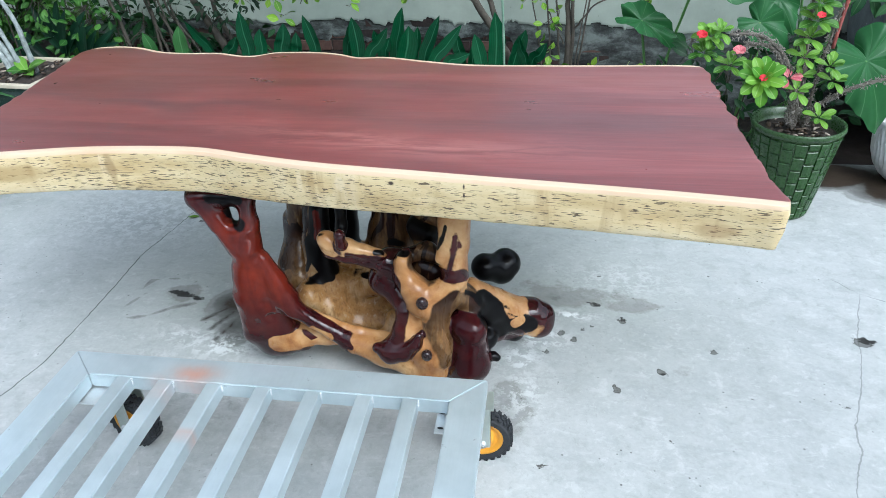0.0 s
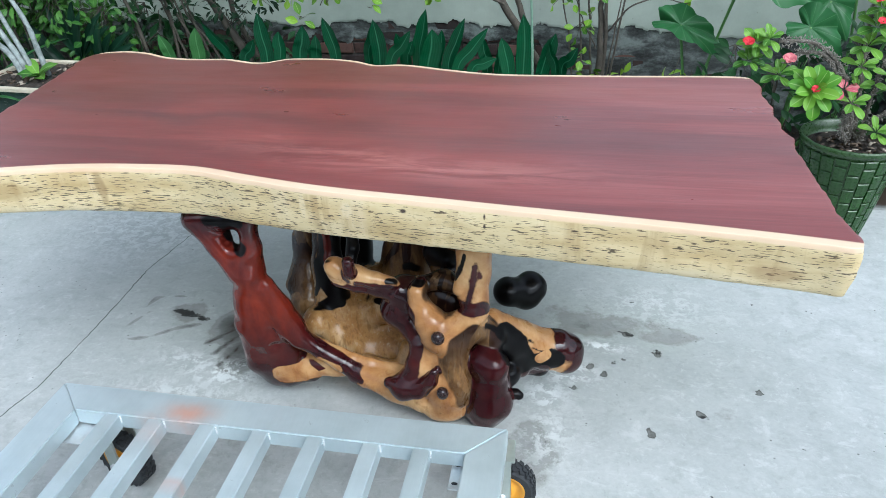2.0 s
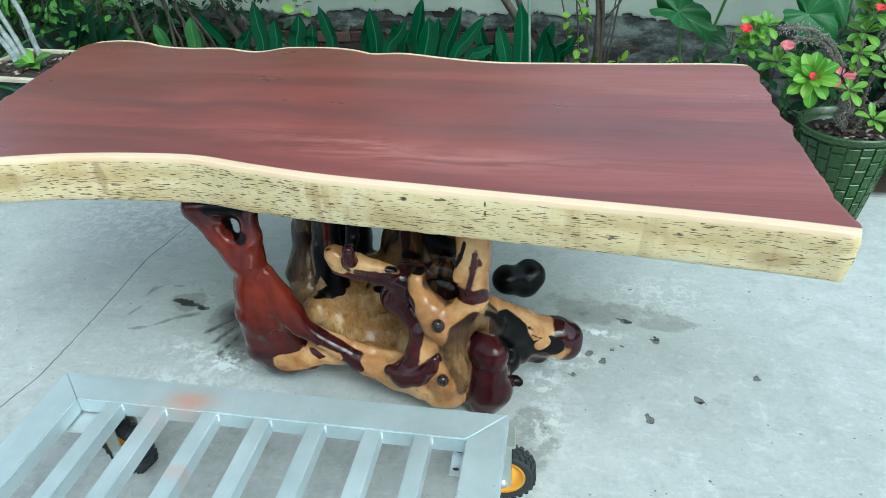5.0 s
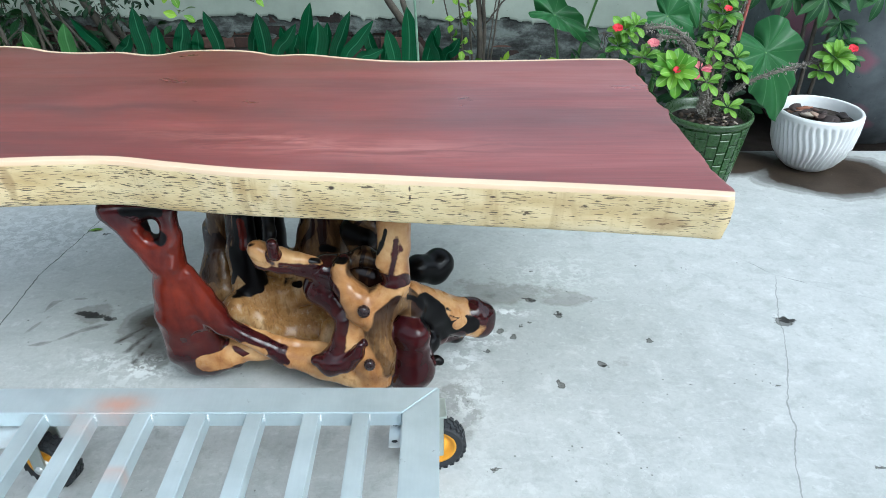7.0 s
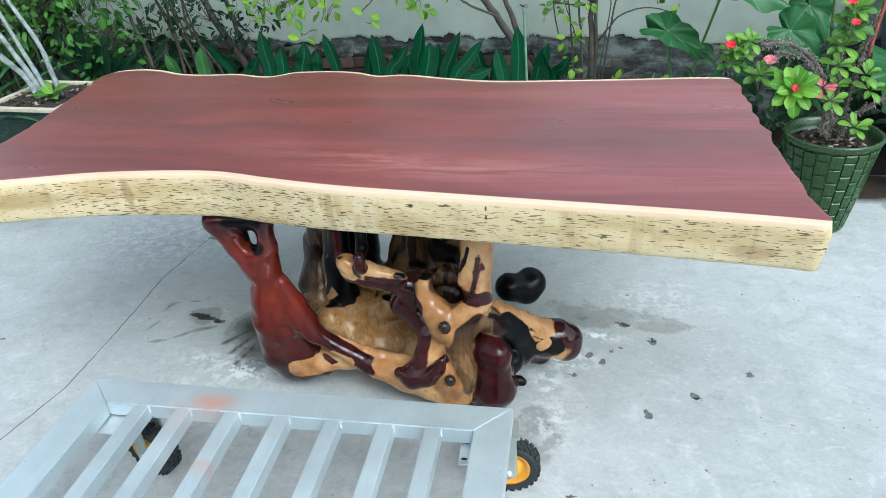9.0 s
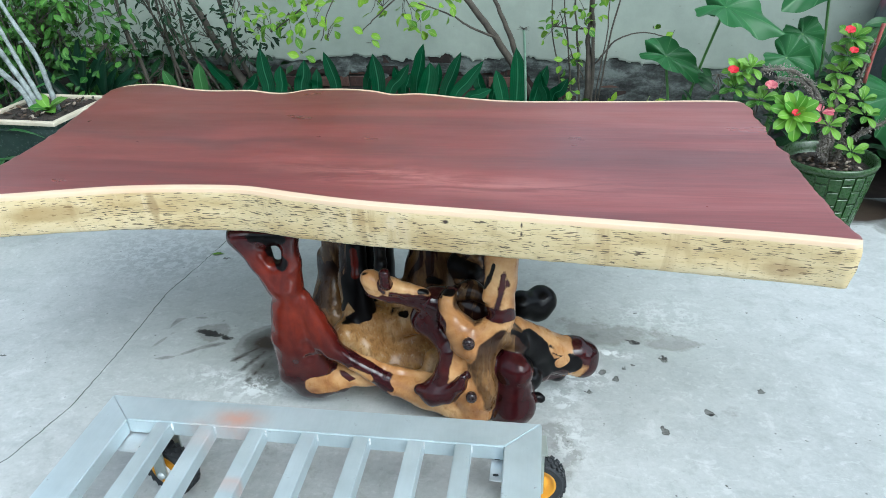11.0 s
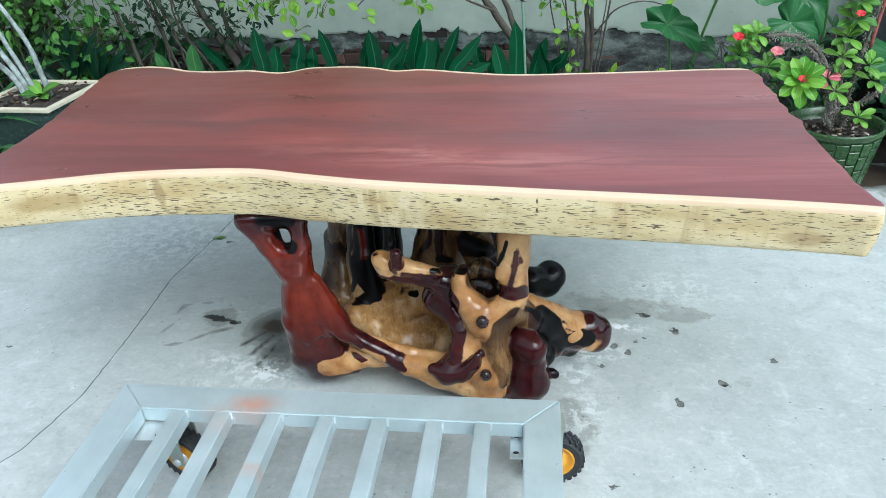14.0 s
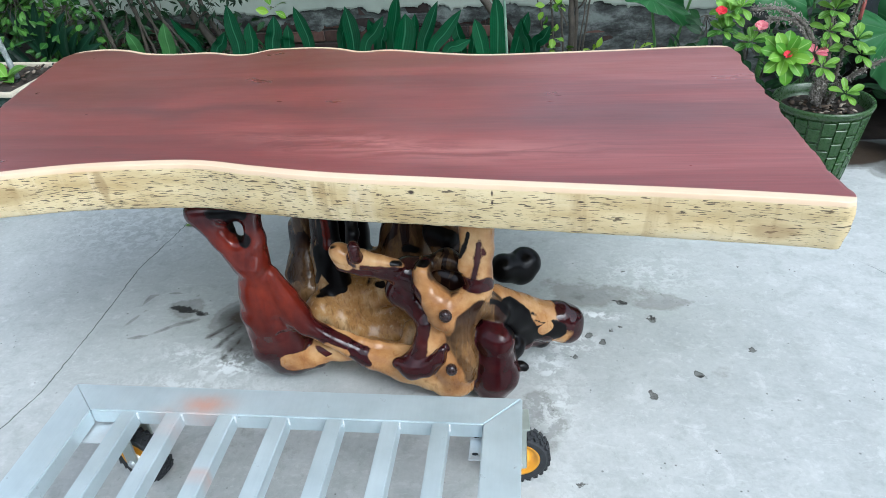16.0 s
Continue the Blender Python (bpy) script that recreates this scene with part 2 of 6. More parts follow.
    sap = n.mix(n.math('MULTIPLY', n.ramp(drip, (0.30, 0.35), (0.42, 0.0)), side), sap, (0.72, 0.60, 0.42))
    sap = n.mix(n.math('MULTIPLY', mark, side), sap, (0.050, 0.027, 0.010))
    # brown bruises, pale scars and three bored knots
    for bx, bz, rx, rz, col, k in ((0.80, 0.675, 0.05, 0.022, (0.26, 0.14, 0.05), 0.45), (-0.60, 0.70, 0.012, 0.05, (0.22, 0.12, 0.04), 0.5), (-0.84, 0.70, 0.11, 0.03, (0.33, 0.21, 0.07), 0.6),
                                   (-0.104, 0.71, 0.008, 0.035, (0.74, 0.62, 0.42), 0.45), (-0.005, 0.715, 0.013, 0.022, (0.74, 0.62, 0.42), 0.55), (0.117, 0.727, 0.008, 0.006, (0.03, 0.012, 0.006), 1.0), (0.28, 0.733, 0.003, 0.008, (0.03, 0.012, 0.006), 1.0), (0.28, 0.712, 0.003, 0.006, (0.03, 0.012, 0.006), 1.0), (0.45, 0.722, 0.008, 0.003, (0.05, 0.022, 0.008), 1.0)):
        ex = n.math('DIVIDE', n.math('SUBTRACT', n.axis(p, 0), bx), rx)
        ez = n.math('DIVIDE', n.math('SUBTRACT', n.axis(p, 2), bz), rz)
        r2 = n.math('ADD', n.math('ADD', n.math('MULTIPLY', ex, ex), n.math('MULTIPLY', ez, ez)), n.math('MULTIPLY', n.math('SUBTRACT', tone, 0.5), 2.0))
        sap = n.mix(n.math('MULTIPLY', n.ramp(r2, (0.25, k), (1.0, 0.0)), side), sap, col)
    dash2 = n.noise(n.mapped(p, (60, 90, 300)), 1.5, 2)
    sap = n.mix(n.math('MULTIPLY', n.ramp(dash2, (0.62, 0.0), (0.70, 0.55)), side), sap, (0.28, 0.18, 0.07))
    # cream planed rim along the upper arris
    sap = n.mix(n.ramp(n.attr("depth"), (0.0075, 1.0), (0.0095, 0.0)), sap, n.ramp(tone, (0.3, (0.69, 0.48, 0.31)), (0.7, (0.74, 0.56, 0.39))))
    reach = n.math('ADD', n.attr("from_edge"), n.math('MULTIPLY', n.math('SUBTRACT', warp, 0.5), 0.006))
    c = n.mix(n.ramp(reach, (0.0195, 1.0), (0.0212, 0.0)), red, sap)
    n.b.inputs["Specular IOR Level"].default_value = 0.85
    n.color(c)
    glossy = n.ramp(n.noise(n.mapped(p, (1, 3, 3)), 4, 4), (0.3, 0.27), (0.7, 0.38))
    n.rough(n.mix(side, glossy, (0.62, 0.62, 0.62)))
    n.bump(n.math('ADD', n.math('MULTIPLY', fine, 0.25), n.math('MULTIPLY', n.math('MULTIPLY', mark, side), -1.2)), 0.18, 0.003)
    return m


def root_wood():
    m = mat("lacquered root wood", 0.16)
    n = Nodes(m)
    p = n.where()
    nz = n.math('MULTIPLY', n.math('SUBTRACT', n.noise(p, 26, 4, 0.55), 0.5), 0.014)
    dc, dr, dk, db = (n.attr(k) for k in ("d_cream", "d_red", "d_black", "d_brown"))
    fib = n.noise(n.mapped(p, (15, 15, 4), (0.35, 0.5, 0.2)), 2.0, 6, 0.6, 1.4)
    cloud = n.noise(p, 9, 5, 0.6, 0.4)
    cream = n.ramp(cloud, (0.32, (0.22, 0.085, 0.026)), (0.5, (0.42, 0.205, 0.075)), (0.70, (0.60, 0.37, 0.17)))
    cream = n.mix(n.ramp(fib, (0.60, 0.0), (0.72, 0.5)), cream, (0.20, 0.075, 0.022))
    red = n.ramp(cloud, (0.25, (0.010, 0.002, 0.003)), (0.5, (0.028, 0.004, 0.0055)), (0.75, (0.065, 0.010, 0.008)))
    red = n.mix(n.math('MULTIPLY', n.attr("ruddy"), 0.78), red, n.ramp(n.math('ADD', n.math('MULTIPLY', fib, 0.35), n.math('MULTIPLY', cloud, 0.65)), (0.3, (0.070, 0.007, 0.005)), (0.7, (0.25, 0.028, 0.010))))
    black = n.ramp(cloud, (0.3, (0.0008, 0.0008, 0.001)), (0.7, (0.004, 0.003, 0.0035)))
    brown = n.ramp(fib, (0.30, (0.022, 0.009, 0.004)), (0.48, (0.10, 0.048, 0.019)), (0.60, (0.24, 0.14, 0.06)), (0.75, (0.52, 0.39, 0.25)))
    brown = n.mix(n.ramp(n.noise(n.mapped(p, (7, 7, 3)), 1.7, 4), (0.5, 0.0), (0.62, 0.85)), brown, n.ramp(fib, (0.35, (0.05, 0.022, 0.01)), (0.7, (0.20, 0.10, 0.045))))
    # grey-brown heart with dark flames that run up the grain
    lines = n.noise(n.mapped(p, (70, 70, 9), (0.15, 0.3, 0.4)), 1.4, 4, 0.6, 0.35)
    flame = n.noise(n.mapped(p, (1, 1, 0.30)), 11, 3, 0.5, 1.3)
    brown = n.mix(0.45, n.ramp(cloud, (0.3, (0.018, 0.010, 0.006)), (0.5, (0.055, 0.030, 0.015)), (0.7, (0.15, 0.088, 0.042))), brown)
    brown = n.mix(n.ramp(flame, (0.465, 0.0), (0.49, 0.95)), brown, n.ramp(cloud, (0.3, (0.003, 0.002, 0.002)), (0.7, (0.020, 0.004, 0.005))))
    gold = n.ramp(cloud, (0.3, (0.20, 0.085, 0.026)), (0.5, (0.42, 0.225, 0.080)), (0.7, (0.66, 0.47, 0.26)))
    gold = n.mix(n.ramp(lines, (0.36, 0.4), (0.46, 0.0)), gold, (0.12, 0.055, 0.020))
    gold = n.mix(n.ramp(lines, (0.58, 0.0), (0.70, 0.5)), gold, (0.60, 0.48, 0.33))
    gold = n.mix(n.ramp(flame, (0.67, 0.0), (0.72, 0.7)), gold, (0.035, 0.016, 0.010))
    brown = n.mix(n.math('MULTIPLY', n.attr('pale'), 0.9), brown, gold)
    bmask = n.ramp(n.math('ADD', n.math('SUBTRACT', dc, db), nz), (0.0, 0.0), (0.006, 1.0))
    c = n.mix(bmask, cream, brown)
    best = n.math('MINIMUM', dc, db)
    rmask = n.ramp(n.math('ADD', n.math('SUBTRACT', best, dr), nz), (0.0, 0.0), (0.0025, 1.0))
    c = n.mix(rmask, c, red)
    best = n.math('MINIMUM', best, dr)
    kmask = n.ramp(n.math('ADD', n.math('SUBTRACT', best, dk), nz), (0.0, 0.0), (0.0025, 1.0))
    c = n.mix(kmask, c, black)
    n.color(c)
    n.put(n.b.inputs["Coat Weight"], n.math('SUBTRACT', n.math('SUBTRACT', 0.55, n.math('MULTIPLY', kmask, 0.42)), n.math('MULTIPLY', bmask, 0.3), clamp=True))
    n.b.inputs["Coat Roughness"].default_value = 0.03
    n.b.inputs["Specular IOR Level"].default_value = 0.12
    hard = n.math('MAXIMUM', rmask, kmask)
    n.rough(n.mix(hard, n.ramp(fib, (0.3, 0.34), (0.7, 0.24)), n.mix(kmask, (0.2, 0.2, 0.2), (0.34, 0.34, 0.34))))
    n.bump(n.math('MULTIPLY', n.math('ADD', n.math('MULTIPLY', fib, 0.5), n.math('MULTIPLY', lines, 0.35)), n.math('SUBTRACT', 1.0, hard)), 0.16, 0.005)
    return m


def steel():
    m = mat("brushed painted steel", 0.36, 0.55)
    n = Nodes(m)
    p = n.where()
    a = n.noise(n.mapped(p, (3, 3, 3)), 2.5, 5, 0.6)
    s = n.noise(n.mapped(p, (90, 6, 6)), 2.0, 3)
    c = n.ramp(a, (0.3, (0.47, 0.545, 0.57)), (0.7, (0.61, 0.685, 0.71)))
    c = n.mix(0.06, c, n.ramp(s, (0.3, (0.42, 0.48, 0.52)), (0.7, (0.76, 0.82, 0.86))))
    c = n.mix(n.ramp(n.noise(p, 30, 4, 0.7), (0.66, 0.0), (0.74, 0.6)), c, (0.22, 0.25, 0.27))
    # smears of orange marking paint
    c = n.mix(n.math('MULTIPLY', n.attr("paint"), n.ramp(n.noise(p, 24, 4), (0.3, 0.3), (0.6, 0.65))), c, (0.80, 0.32, 0.18))
    n.color(c)
    n.rough(n.ramp(a, (0.3, 0.32), (0.7, 0.48)))
    n.bump(s, 0.05, 0.002)
    return m


def mottled(name, a, b, scale=8.0, rough=0.6, bump=0.2, metal=0.0, dist=0.004):
    m = mat(name, rough, metal)
    n = Nodes(m)
    p = n.where()
    f = n.noise(p, scale, 5, 0.62)
    g = n.noise(p, scale * 7, 4, 0.65)
    n.color(n.mix(0.3, n.ramp(f, (0.3, a), (0.7, b)), n.ramp(g, (0.3, a), (0.7, b))))
    n.rough(n.ramp(g, (0.3, max(rough - 0.1, 0.05)), (0.7, min(rough + 0.1, 1.0))))
    n.bump(g, bump, dist)
    return m


def leaf_mat(name, dark, light, vein=(0.2, 0.35, 0.12), rough=0.38, stripe=0.0):
    """Leaf green that changes from leaf to leaf, with a paler midrib; light passes a little."""
    m = mat(name, rough)
    n = Nodes(m)
    r = n.math('ADD', n.math('MULTIPLY', n.island(), 0.6), n.math('MULTIPLY', n.rand(), 0.4))
    f = n.noise(n.where(), 30, 3)
    c = n.ramp(n.math('ADD', n.math('MULTIPLY', r, 0.75), n.math('MULTIPLY', f, 0.35)), (0.2, dark), (0.85, light))
    rib = n.attr("rib")
    c = n.mix(n.ramp(rib, (0.04, 0.55), (0.11, 0.0)), c, vein)
    if stripe:
        w = n.math('FRACT', n.math('MULTIPLY', rib, 4.0))
        c = n.mix(n.ramp(w, (0.1, stripe), (0.5, 0.0)), c, vein)
    n.color(c)
    n.b.inputs["Specular IOR Level"].default_value = 0.2
    tr = n.t.nodes.new("ShaderNodeBsdfTranslucent")
    n.put(tr.inputs["Color"], n.hue(c, 0.48, 1.1, 1.3))
    mx = n.t.nodes.new("ShaderNodeMixShader")
    mx.inputs[0].default_value = 0.13
    out = n.t.nodes["Material Output"]
    n.t.links.new(n.b.outputs[0], mx.inputs[1])
    n.t.links.new(tr.outputs[0], mx.inputs[2])
    n.t.links.new(mx.outputs[0], out.inputs[0])
    n.bump(f, 0.12, 0.002)
    return m


M_CONCRETE = concrete()
M_SLAB = slab_wood()
M_ROOT = root_wood()
M_STEEL = steel()
M_PEG = mottled("dark plug wood", (0.010, 0.006, 0.007), (0.035, 0.018, 0.018), 30, 0.25, 0.05)
M_ZINC = mottled("zinc plate", (0.55, 0.57, 0.58), (0.74, 0.76, 0.77), 14, 0.4, 0.05, 0.7)
M_TYRE = mottled("tyre rubber", (0.012, 0.013, 0.015), (0.035, 0.037, 0.042), 30, 0.72, 0.2)
M_RIM = mottled("yellow rim plastic", (0.62, 0.27, 0.015), (0.80, 0.38, 0.03), 12, 0.4, 0.05)
M_FORK = mottled("galvanised fork", (0.36, 0.40, 0.37), (0.52, 0.56, 0.52), 12, 0.45, 0.08, 0.6)


# ---- mesh helpers ----
def part(name, bm, material, parent=None, label="", smooth=True):
    """Links a bmesh as one mesh object, under parent if there is one."""
    me = bpy.data.meshes.new(name)
    bm.to_mesh(me)
    bm.free()
    return linked(name, me, material, parent, label, smooth)


def linked(name, me, material, parent=None, label="", smooth=True):
    if not me.materials:
        me.materials.append(material)
    if smooth:
        me.shade_smooth()
    ob = new(name, me)
    ob.parent = parent
    if label:
        tagged(ob, label)
    return ob


def thing(name, at, label, category, group="", turn=0.0):
    ob = new(name)
    ob.empty_display_size = 0.05
    ob.matrix_world = pose(*at, 0, 0, turn)
    return tagged(ob, label, category, group)


def raw_mesh(name, verts, faces, **attrs):
    """A mesh from arrays worked out in code, with float attributes on its points."""
    me = bpy.data.meshes.new(name)
    me.from_pydata([tuple(v) for v in verts], [], [tuple(int(i) for i in f) for f in faces])
    for key, values in attrs.items():
        me.attributes.new(key, 'FLOAT', 'POINT').data.foreach_set("value", np.asarray(values, dtype=np.float32))
    me.validate()
    me.update()
    return me


def box(bm, x0, x1, y0, y1, z0, z1, bevel=0.0, turn=None):
    m = Matrix.Translation(((x0 + x1) / 2, (y0 + y1) / 2, (z0 + z1) / 2)) @ (turn or Matrix()) @ Matrix.Diagonal((x1 - x0, y1 - y0, z1 - z0, 1))
    made = bmesh.ops.create_cube(bm, size=1, matrix=m)
    if bevel:
        edges = list({e for v in made["verts"] for e in v.link_edges})
        bmesh.ops.bevel(bm, geom=edges, offset=bevel, segments=2, affect='EDGES', profile=0.6)
    return bm


def lathe(bm, profile, seg=48, wave=None, cap=True):
    """Turns (radius, height) pairs round z; wave(angle, height) adds to the radius."""
    rings = []
    for r, z in profile:
        rings.append([bm.verts.new(((r + (wave(a, z) if wave else 0)) * math.cos(a), (r + (wave(a, z) if wave else 0)) * math.sin(a), z))
                      for a in (2 * math.pi * i / seg for i in range(seg))])
    for a, b in zip(rings, rings[1:]):
        for i in range(seg):
            j = (i + 1) % seg
            bm.faces.new((a[i], a[j], b[j], b[i]))
    if cap:
        bm.faces.new(rings[0][::-1])
        bm.faces.new(rings[-1])
    return bm


def tube(bm, pts, radii, seg=8):
    """A tapered tube through points, closed at both ends."""
    pts = [Vector(p) for p in pts]
    if not isinstance(radii, (list, tuple)):
        radii = [radii] * len(pts)
    rings, side = [], None
    for i, p in enumerate(pts):
        d = (pts[min(i + 1, len(pts) - 1)] - pts[max(i - 1, 0)]).normalized()
        if side is None:
            side = d.orthogonal().normalized()
        side = (side - d * side.dot(d)).normalized()
        up = d.cross(side)
        rings.append([bm.verts.new(p + (side * math.cos(a) + up * math.sin(a)) * radii[i]) for a in (2 * math.pi * k / seg for k in range(seg))])
    for a, b in zip(rings, rings[1:]):
        for k in range(seg):
            j = (k + 1) % seg
            bm.faces.new((a[k], a[j], b[j], b[k]))
    bm.faces.new(rings[0][::-1])
    bm.faces.new(rings[-1])
    return bm


def curve(pts, n=12):
    """Points along a smooth line through a few others."""
    pts = [Vector(p) for p in pts]
    pts = [pts[0] * 2 - pts[1]] + pts + [pts[-1] * 2 - pts[-2]]
    out = []
    for i in range(1, len(pts) - 2):
        a, b, c, d = pts[i - 1:i + 3]
        for k in range(n):
            t = k / n
            out.append(0.5 * (2 * b + (c - a) * t + (2 * a - 5 * b + 4 * c - d) * t * t + (3 * b - a - 3 * c + d) * t ** 3))
    return out + [pts[-2]]


def leaf(bm, rib, root, way, up, length, width, bend=0.3, fold=0.25, peak=0.45, n=6, tip=1.0, wave=0.0, sway=0.0):
    """One leaf blade: a folded, bent strip that widens to peak and runs to a point. rib is the layer of distance from the midrib."""
    way = Vector(way).normalized()
    side = way.cross(Vector(up))
    side = side.normalized() if side.length > 1e-4 else way.orthogonal().normalized()
    up = side.cross(way).normalized()
    p, rows = Vector(root), []
    for i in range(n + 1):
        t = i / n
        w = width / 2 * (math.sin(math.pi * min(t / peak, 1) / 2) if t < peak else max(0.0, 1 - ((t - peak) / (1 - peak)) ** (1.7 * tip)))
        w = max(w, width * 0.03)
        turn = Matrix.Rotation(-bend * t * 1.6, 3, side)
        u, d = turn @ up, turn @ way
        lift = fold * w + wave * width * math.sin(t * 19)
        row = [bm.verts.new(p - side * w + u * lift), bm.verts.new(p - side * w * 0.5 + u * lift * 0.35), bm.verts.new(p),
               bm.verts.new(p + side * w * 0.5 + u * lift * 0.35), bm.verts.new(p + side * w + u * lift)]
        for v, x in zip(row, (1, 0.5, 0, 0.5, 1)):
            v[rib] = x
        rows.append(row)
        p = p + d * (length / n) + side * sway * length * (2 * t / n)
    for a, b in zip(rows, rows[1:]):
        for k in range(4):
            bm.faces.new((a[k], a[k + 1], b[k + 1], b[k]))


def leafy():
    bm = bmesh.new()
    return bm, bm.verts.layers.float.new("rib")


def spline_fn(points):
    """A smooth function through (x, value) pairs."""
    xs, ys = np.array([p[0] for p in points]), np.array([p[1] for p in points])
    slopes = np.gradient(ys, xs)

    def f(x):
        x = np.clip(np.asarray(x, dtype=float), xs[0], xs[-1])
        i = np.clip(np.searchsorted(xs, x) - 1, 0, len(xs) - 2)
        h = xs[i + 1] - xs[i]
        t = (x - xs[i]) / h
        return ((2 * t ** 3 - 3 * t ** 2 + 1) * ys[i] + (t ** 3 - 2 * t ** 2 + t) * h * slopes[i]
                + (-2 * t ** 3 + 3 * t ** 2) * ys[i + 1] + (t ** 3 - t ** 2) * h * slopes[i + 1])
    return f


def smooth_step(x, a, b):
    t = np.clip((x - a) / (b - a), 0, 1)
    return t * t * (3 - 2 * t)


# ---- ground: one concrete sheet, dropping to a soil bed along the wall ----
def far_steps(a, b, step, reach):
    inner = np.arange(a, b, step)
    grow = np.cumsum(np.geomspace(step * 1.5, reach, 22))
    return np.concatenate([a - grow[::-1], inner, b + grow])


def line_distance(px, py, pts):
    """Signed distance from points to a broken line, and how far inside its ends they lie."""
    best, sign = np.full(px.shape, 9.0), np.ones(px.shape)
    for (ax, ay), (bx, by) in zip(pts, pts[1:]):
        dx, dy = bx - ax, by - ay
        t = np.clip(((px - ax) * dx + (py - ay) * dy) / (dx * dx + dy * dy), 0, 1)
        d = np.hypot(px - ax - t * dx, py - ay - t * dy)
        near = d < best
        sign = np.where(near, np.sign(dx * (py - ay) - dy * (px - ax)), sign)
        best = np.where(near, d, best)
    return best * sign


def make_ground():
    gx, gy = far_steps(-2.1, 2.7, 0.011, 14.0), far_steps(0.3, 3.05, 0.011, 14.0)
    X, Y = np.meshgrid(gx, gy)
    x, y = X.ravel(), Y.ravel()
    cracks = [[(-1.30, 0.62), (-1.19, 0.854), (-1.113, 0.985), (-1.063, 1.203), (-1.064, 1.513), (-1.08, 1.851), (-1.05, 2.047), (-1.01, 2.4), (-0.9, 2.95)],
              [(1.16, 0.5), (1.205, 0.882), (1.235, 0.99), (1.287, 1.107), (1.30, 1.187), (1.375, 1.366), (1.42, 1.50), (1.45, 1.62), (1.53, 1.836)],
              [(1.30, 2.10), (1.413, 1.981), (1.528, 1.836), (1.658, 1.756), (1.95, 1.62)]]
    crack, on = np.full(x.shape, 9.0), np.zeros(x.shape)
    for k, c in enumerate(cracks):
        d = line_distance(x, y, c)
        crack = np.where(np.abs(d) < np.abs(crack), d, crack)
        ends = np.minimum(np.hypot(x - c[0][0], y - c[0][1]), np.hypot(x - c[-1][0], y - c[-1][1]))
        on = np.maximum(on, np.where(np.abs(d) < 0.1, smooth_step(ends, 0.0, 0.06) * (1.0, 0.45, 0.12)[k], 0))
    # pits: place, half length, half width, turn
    pits = [(0.644, 1.687, .024, .016, 0), (0.727, 1.602, .016, .020, 40), (0.819, 1.363, .021, .014, -30), (0.686, 1.274, .013, .022, 20), (0.99, 1.473, .012, .015, 0),
            (0.915, 1.734, .02, .008, 0), (1.213, 1.881, .008, .006, 0), (0.485, 1.422, .014, .012, 0), (0.814, 1.087, .010, .010, 0), (0.471, 0.967, .022, .010, 15),
            (1.447, 1.566, .036, .030, -10), (0.53, 1.52, .018, .014, 50), (0.60, 1.545, .010, .010, 0), (0.57, 1.49, .012, .016, 0), (0.66, 1.86, .010, .006, 0),
            (-0.790, 1.607, .048, .016, -12), (-0.72, 1.585, .025, .010, 0), (0.63, 1.565, .011, .007, 0), (1.05, 0.78, .010, .010, 0), (1.44, 0.97, .014, .008, 0),
            (1.30, 1.27, .016, .007, -15), (-1.45, 1.42, .018, .006, 0), (-0.96, 2.13, .020, .008, 0), (-0.39, 0.66, .012, .010, 0), (-0.15, 0.62, .010, .012, 0), (1.05, 1.90, .012, .006, 0)]
    pit = np.full(x.shape, 0.2)
    for px, py, a, b, turn in pits:
        c, s = math.cos(radians(turn)), math.sin(radians(turn))
        a, b = a * 0.8, b * 0.8
        u, v = (x - px) * c + (y - py) * s, -(x - px) * s + (y - py) * c
        pit = np.minimum(pit, (np.hypot(u / a, v / b) - 1) * min(a, b))
    painted_hole = np.full(x.shape, 0.2)
    for px, py, a, b in ((-0.80, 1.610, .042, .013), (-0.735, 1.588, .022, .009), (1.46, 1.575, .022, .010), (0.73, 1.61, .008, .010), (0.83, 1.352, .010, .006), (0.645, 1.692, .012, .004)):
        painted_hole = np.minimum(painted_hole, (np.hypot((x - px) / a, (y - py + 0.25 * (x - px)) / b) - 1) * min(a, b))
    # damp stains: place, radii, strength; last, a broad darker patch under the root base
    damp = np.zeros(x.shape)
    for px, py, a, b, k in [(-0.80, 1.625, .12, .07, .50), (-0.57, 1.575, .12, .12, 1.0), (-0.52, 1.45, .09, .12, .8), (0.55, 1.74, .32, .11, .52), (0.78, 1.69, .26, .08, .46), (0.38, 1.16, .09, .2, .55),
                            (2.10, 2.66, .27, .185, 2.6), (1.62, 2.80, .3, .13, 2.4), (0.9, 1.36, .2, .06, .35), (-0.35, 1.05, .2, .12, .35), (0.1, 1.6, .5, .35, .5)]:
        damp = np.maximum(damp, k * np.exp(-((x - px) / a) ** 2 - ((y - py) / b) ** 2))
    # dark rings that dried round a puddle, and drips that ran out of the damp patch
    for ring in ([(-0.93, 1.60), (-0.97, 1.50), (-0.93, 1.45), (-0.86, 1.47), (-0.80, 1.52), (-0.72, 1.56)], [(-0.96, 1.60), (-0.95, 1.68), (-0.86, 1.70), (-0.78, 1.69)]):
        damp = np.maximum(damp, (0.50 + 0.12 * np.sin(x * 61 + y * 47)) * np.exp(-(line_distance(x, y, ring) / 0.012) ** 2))
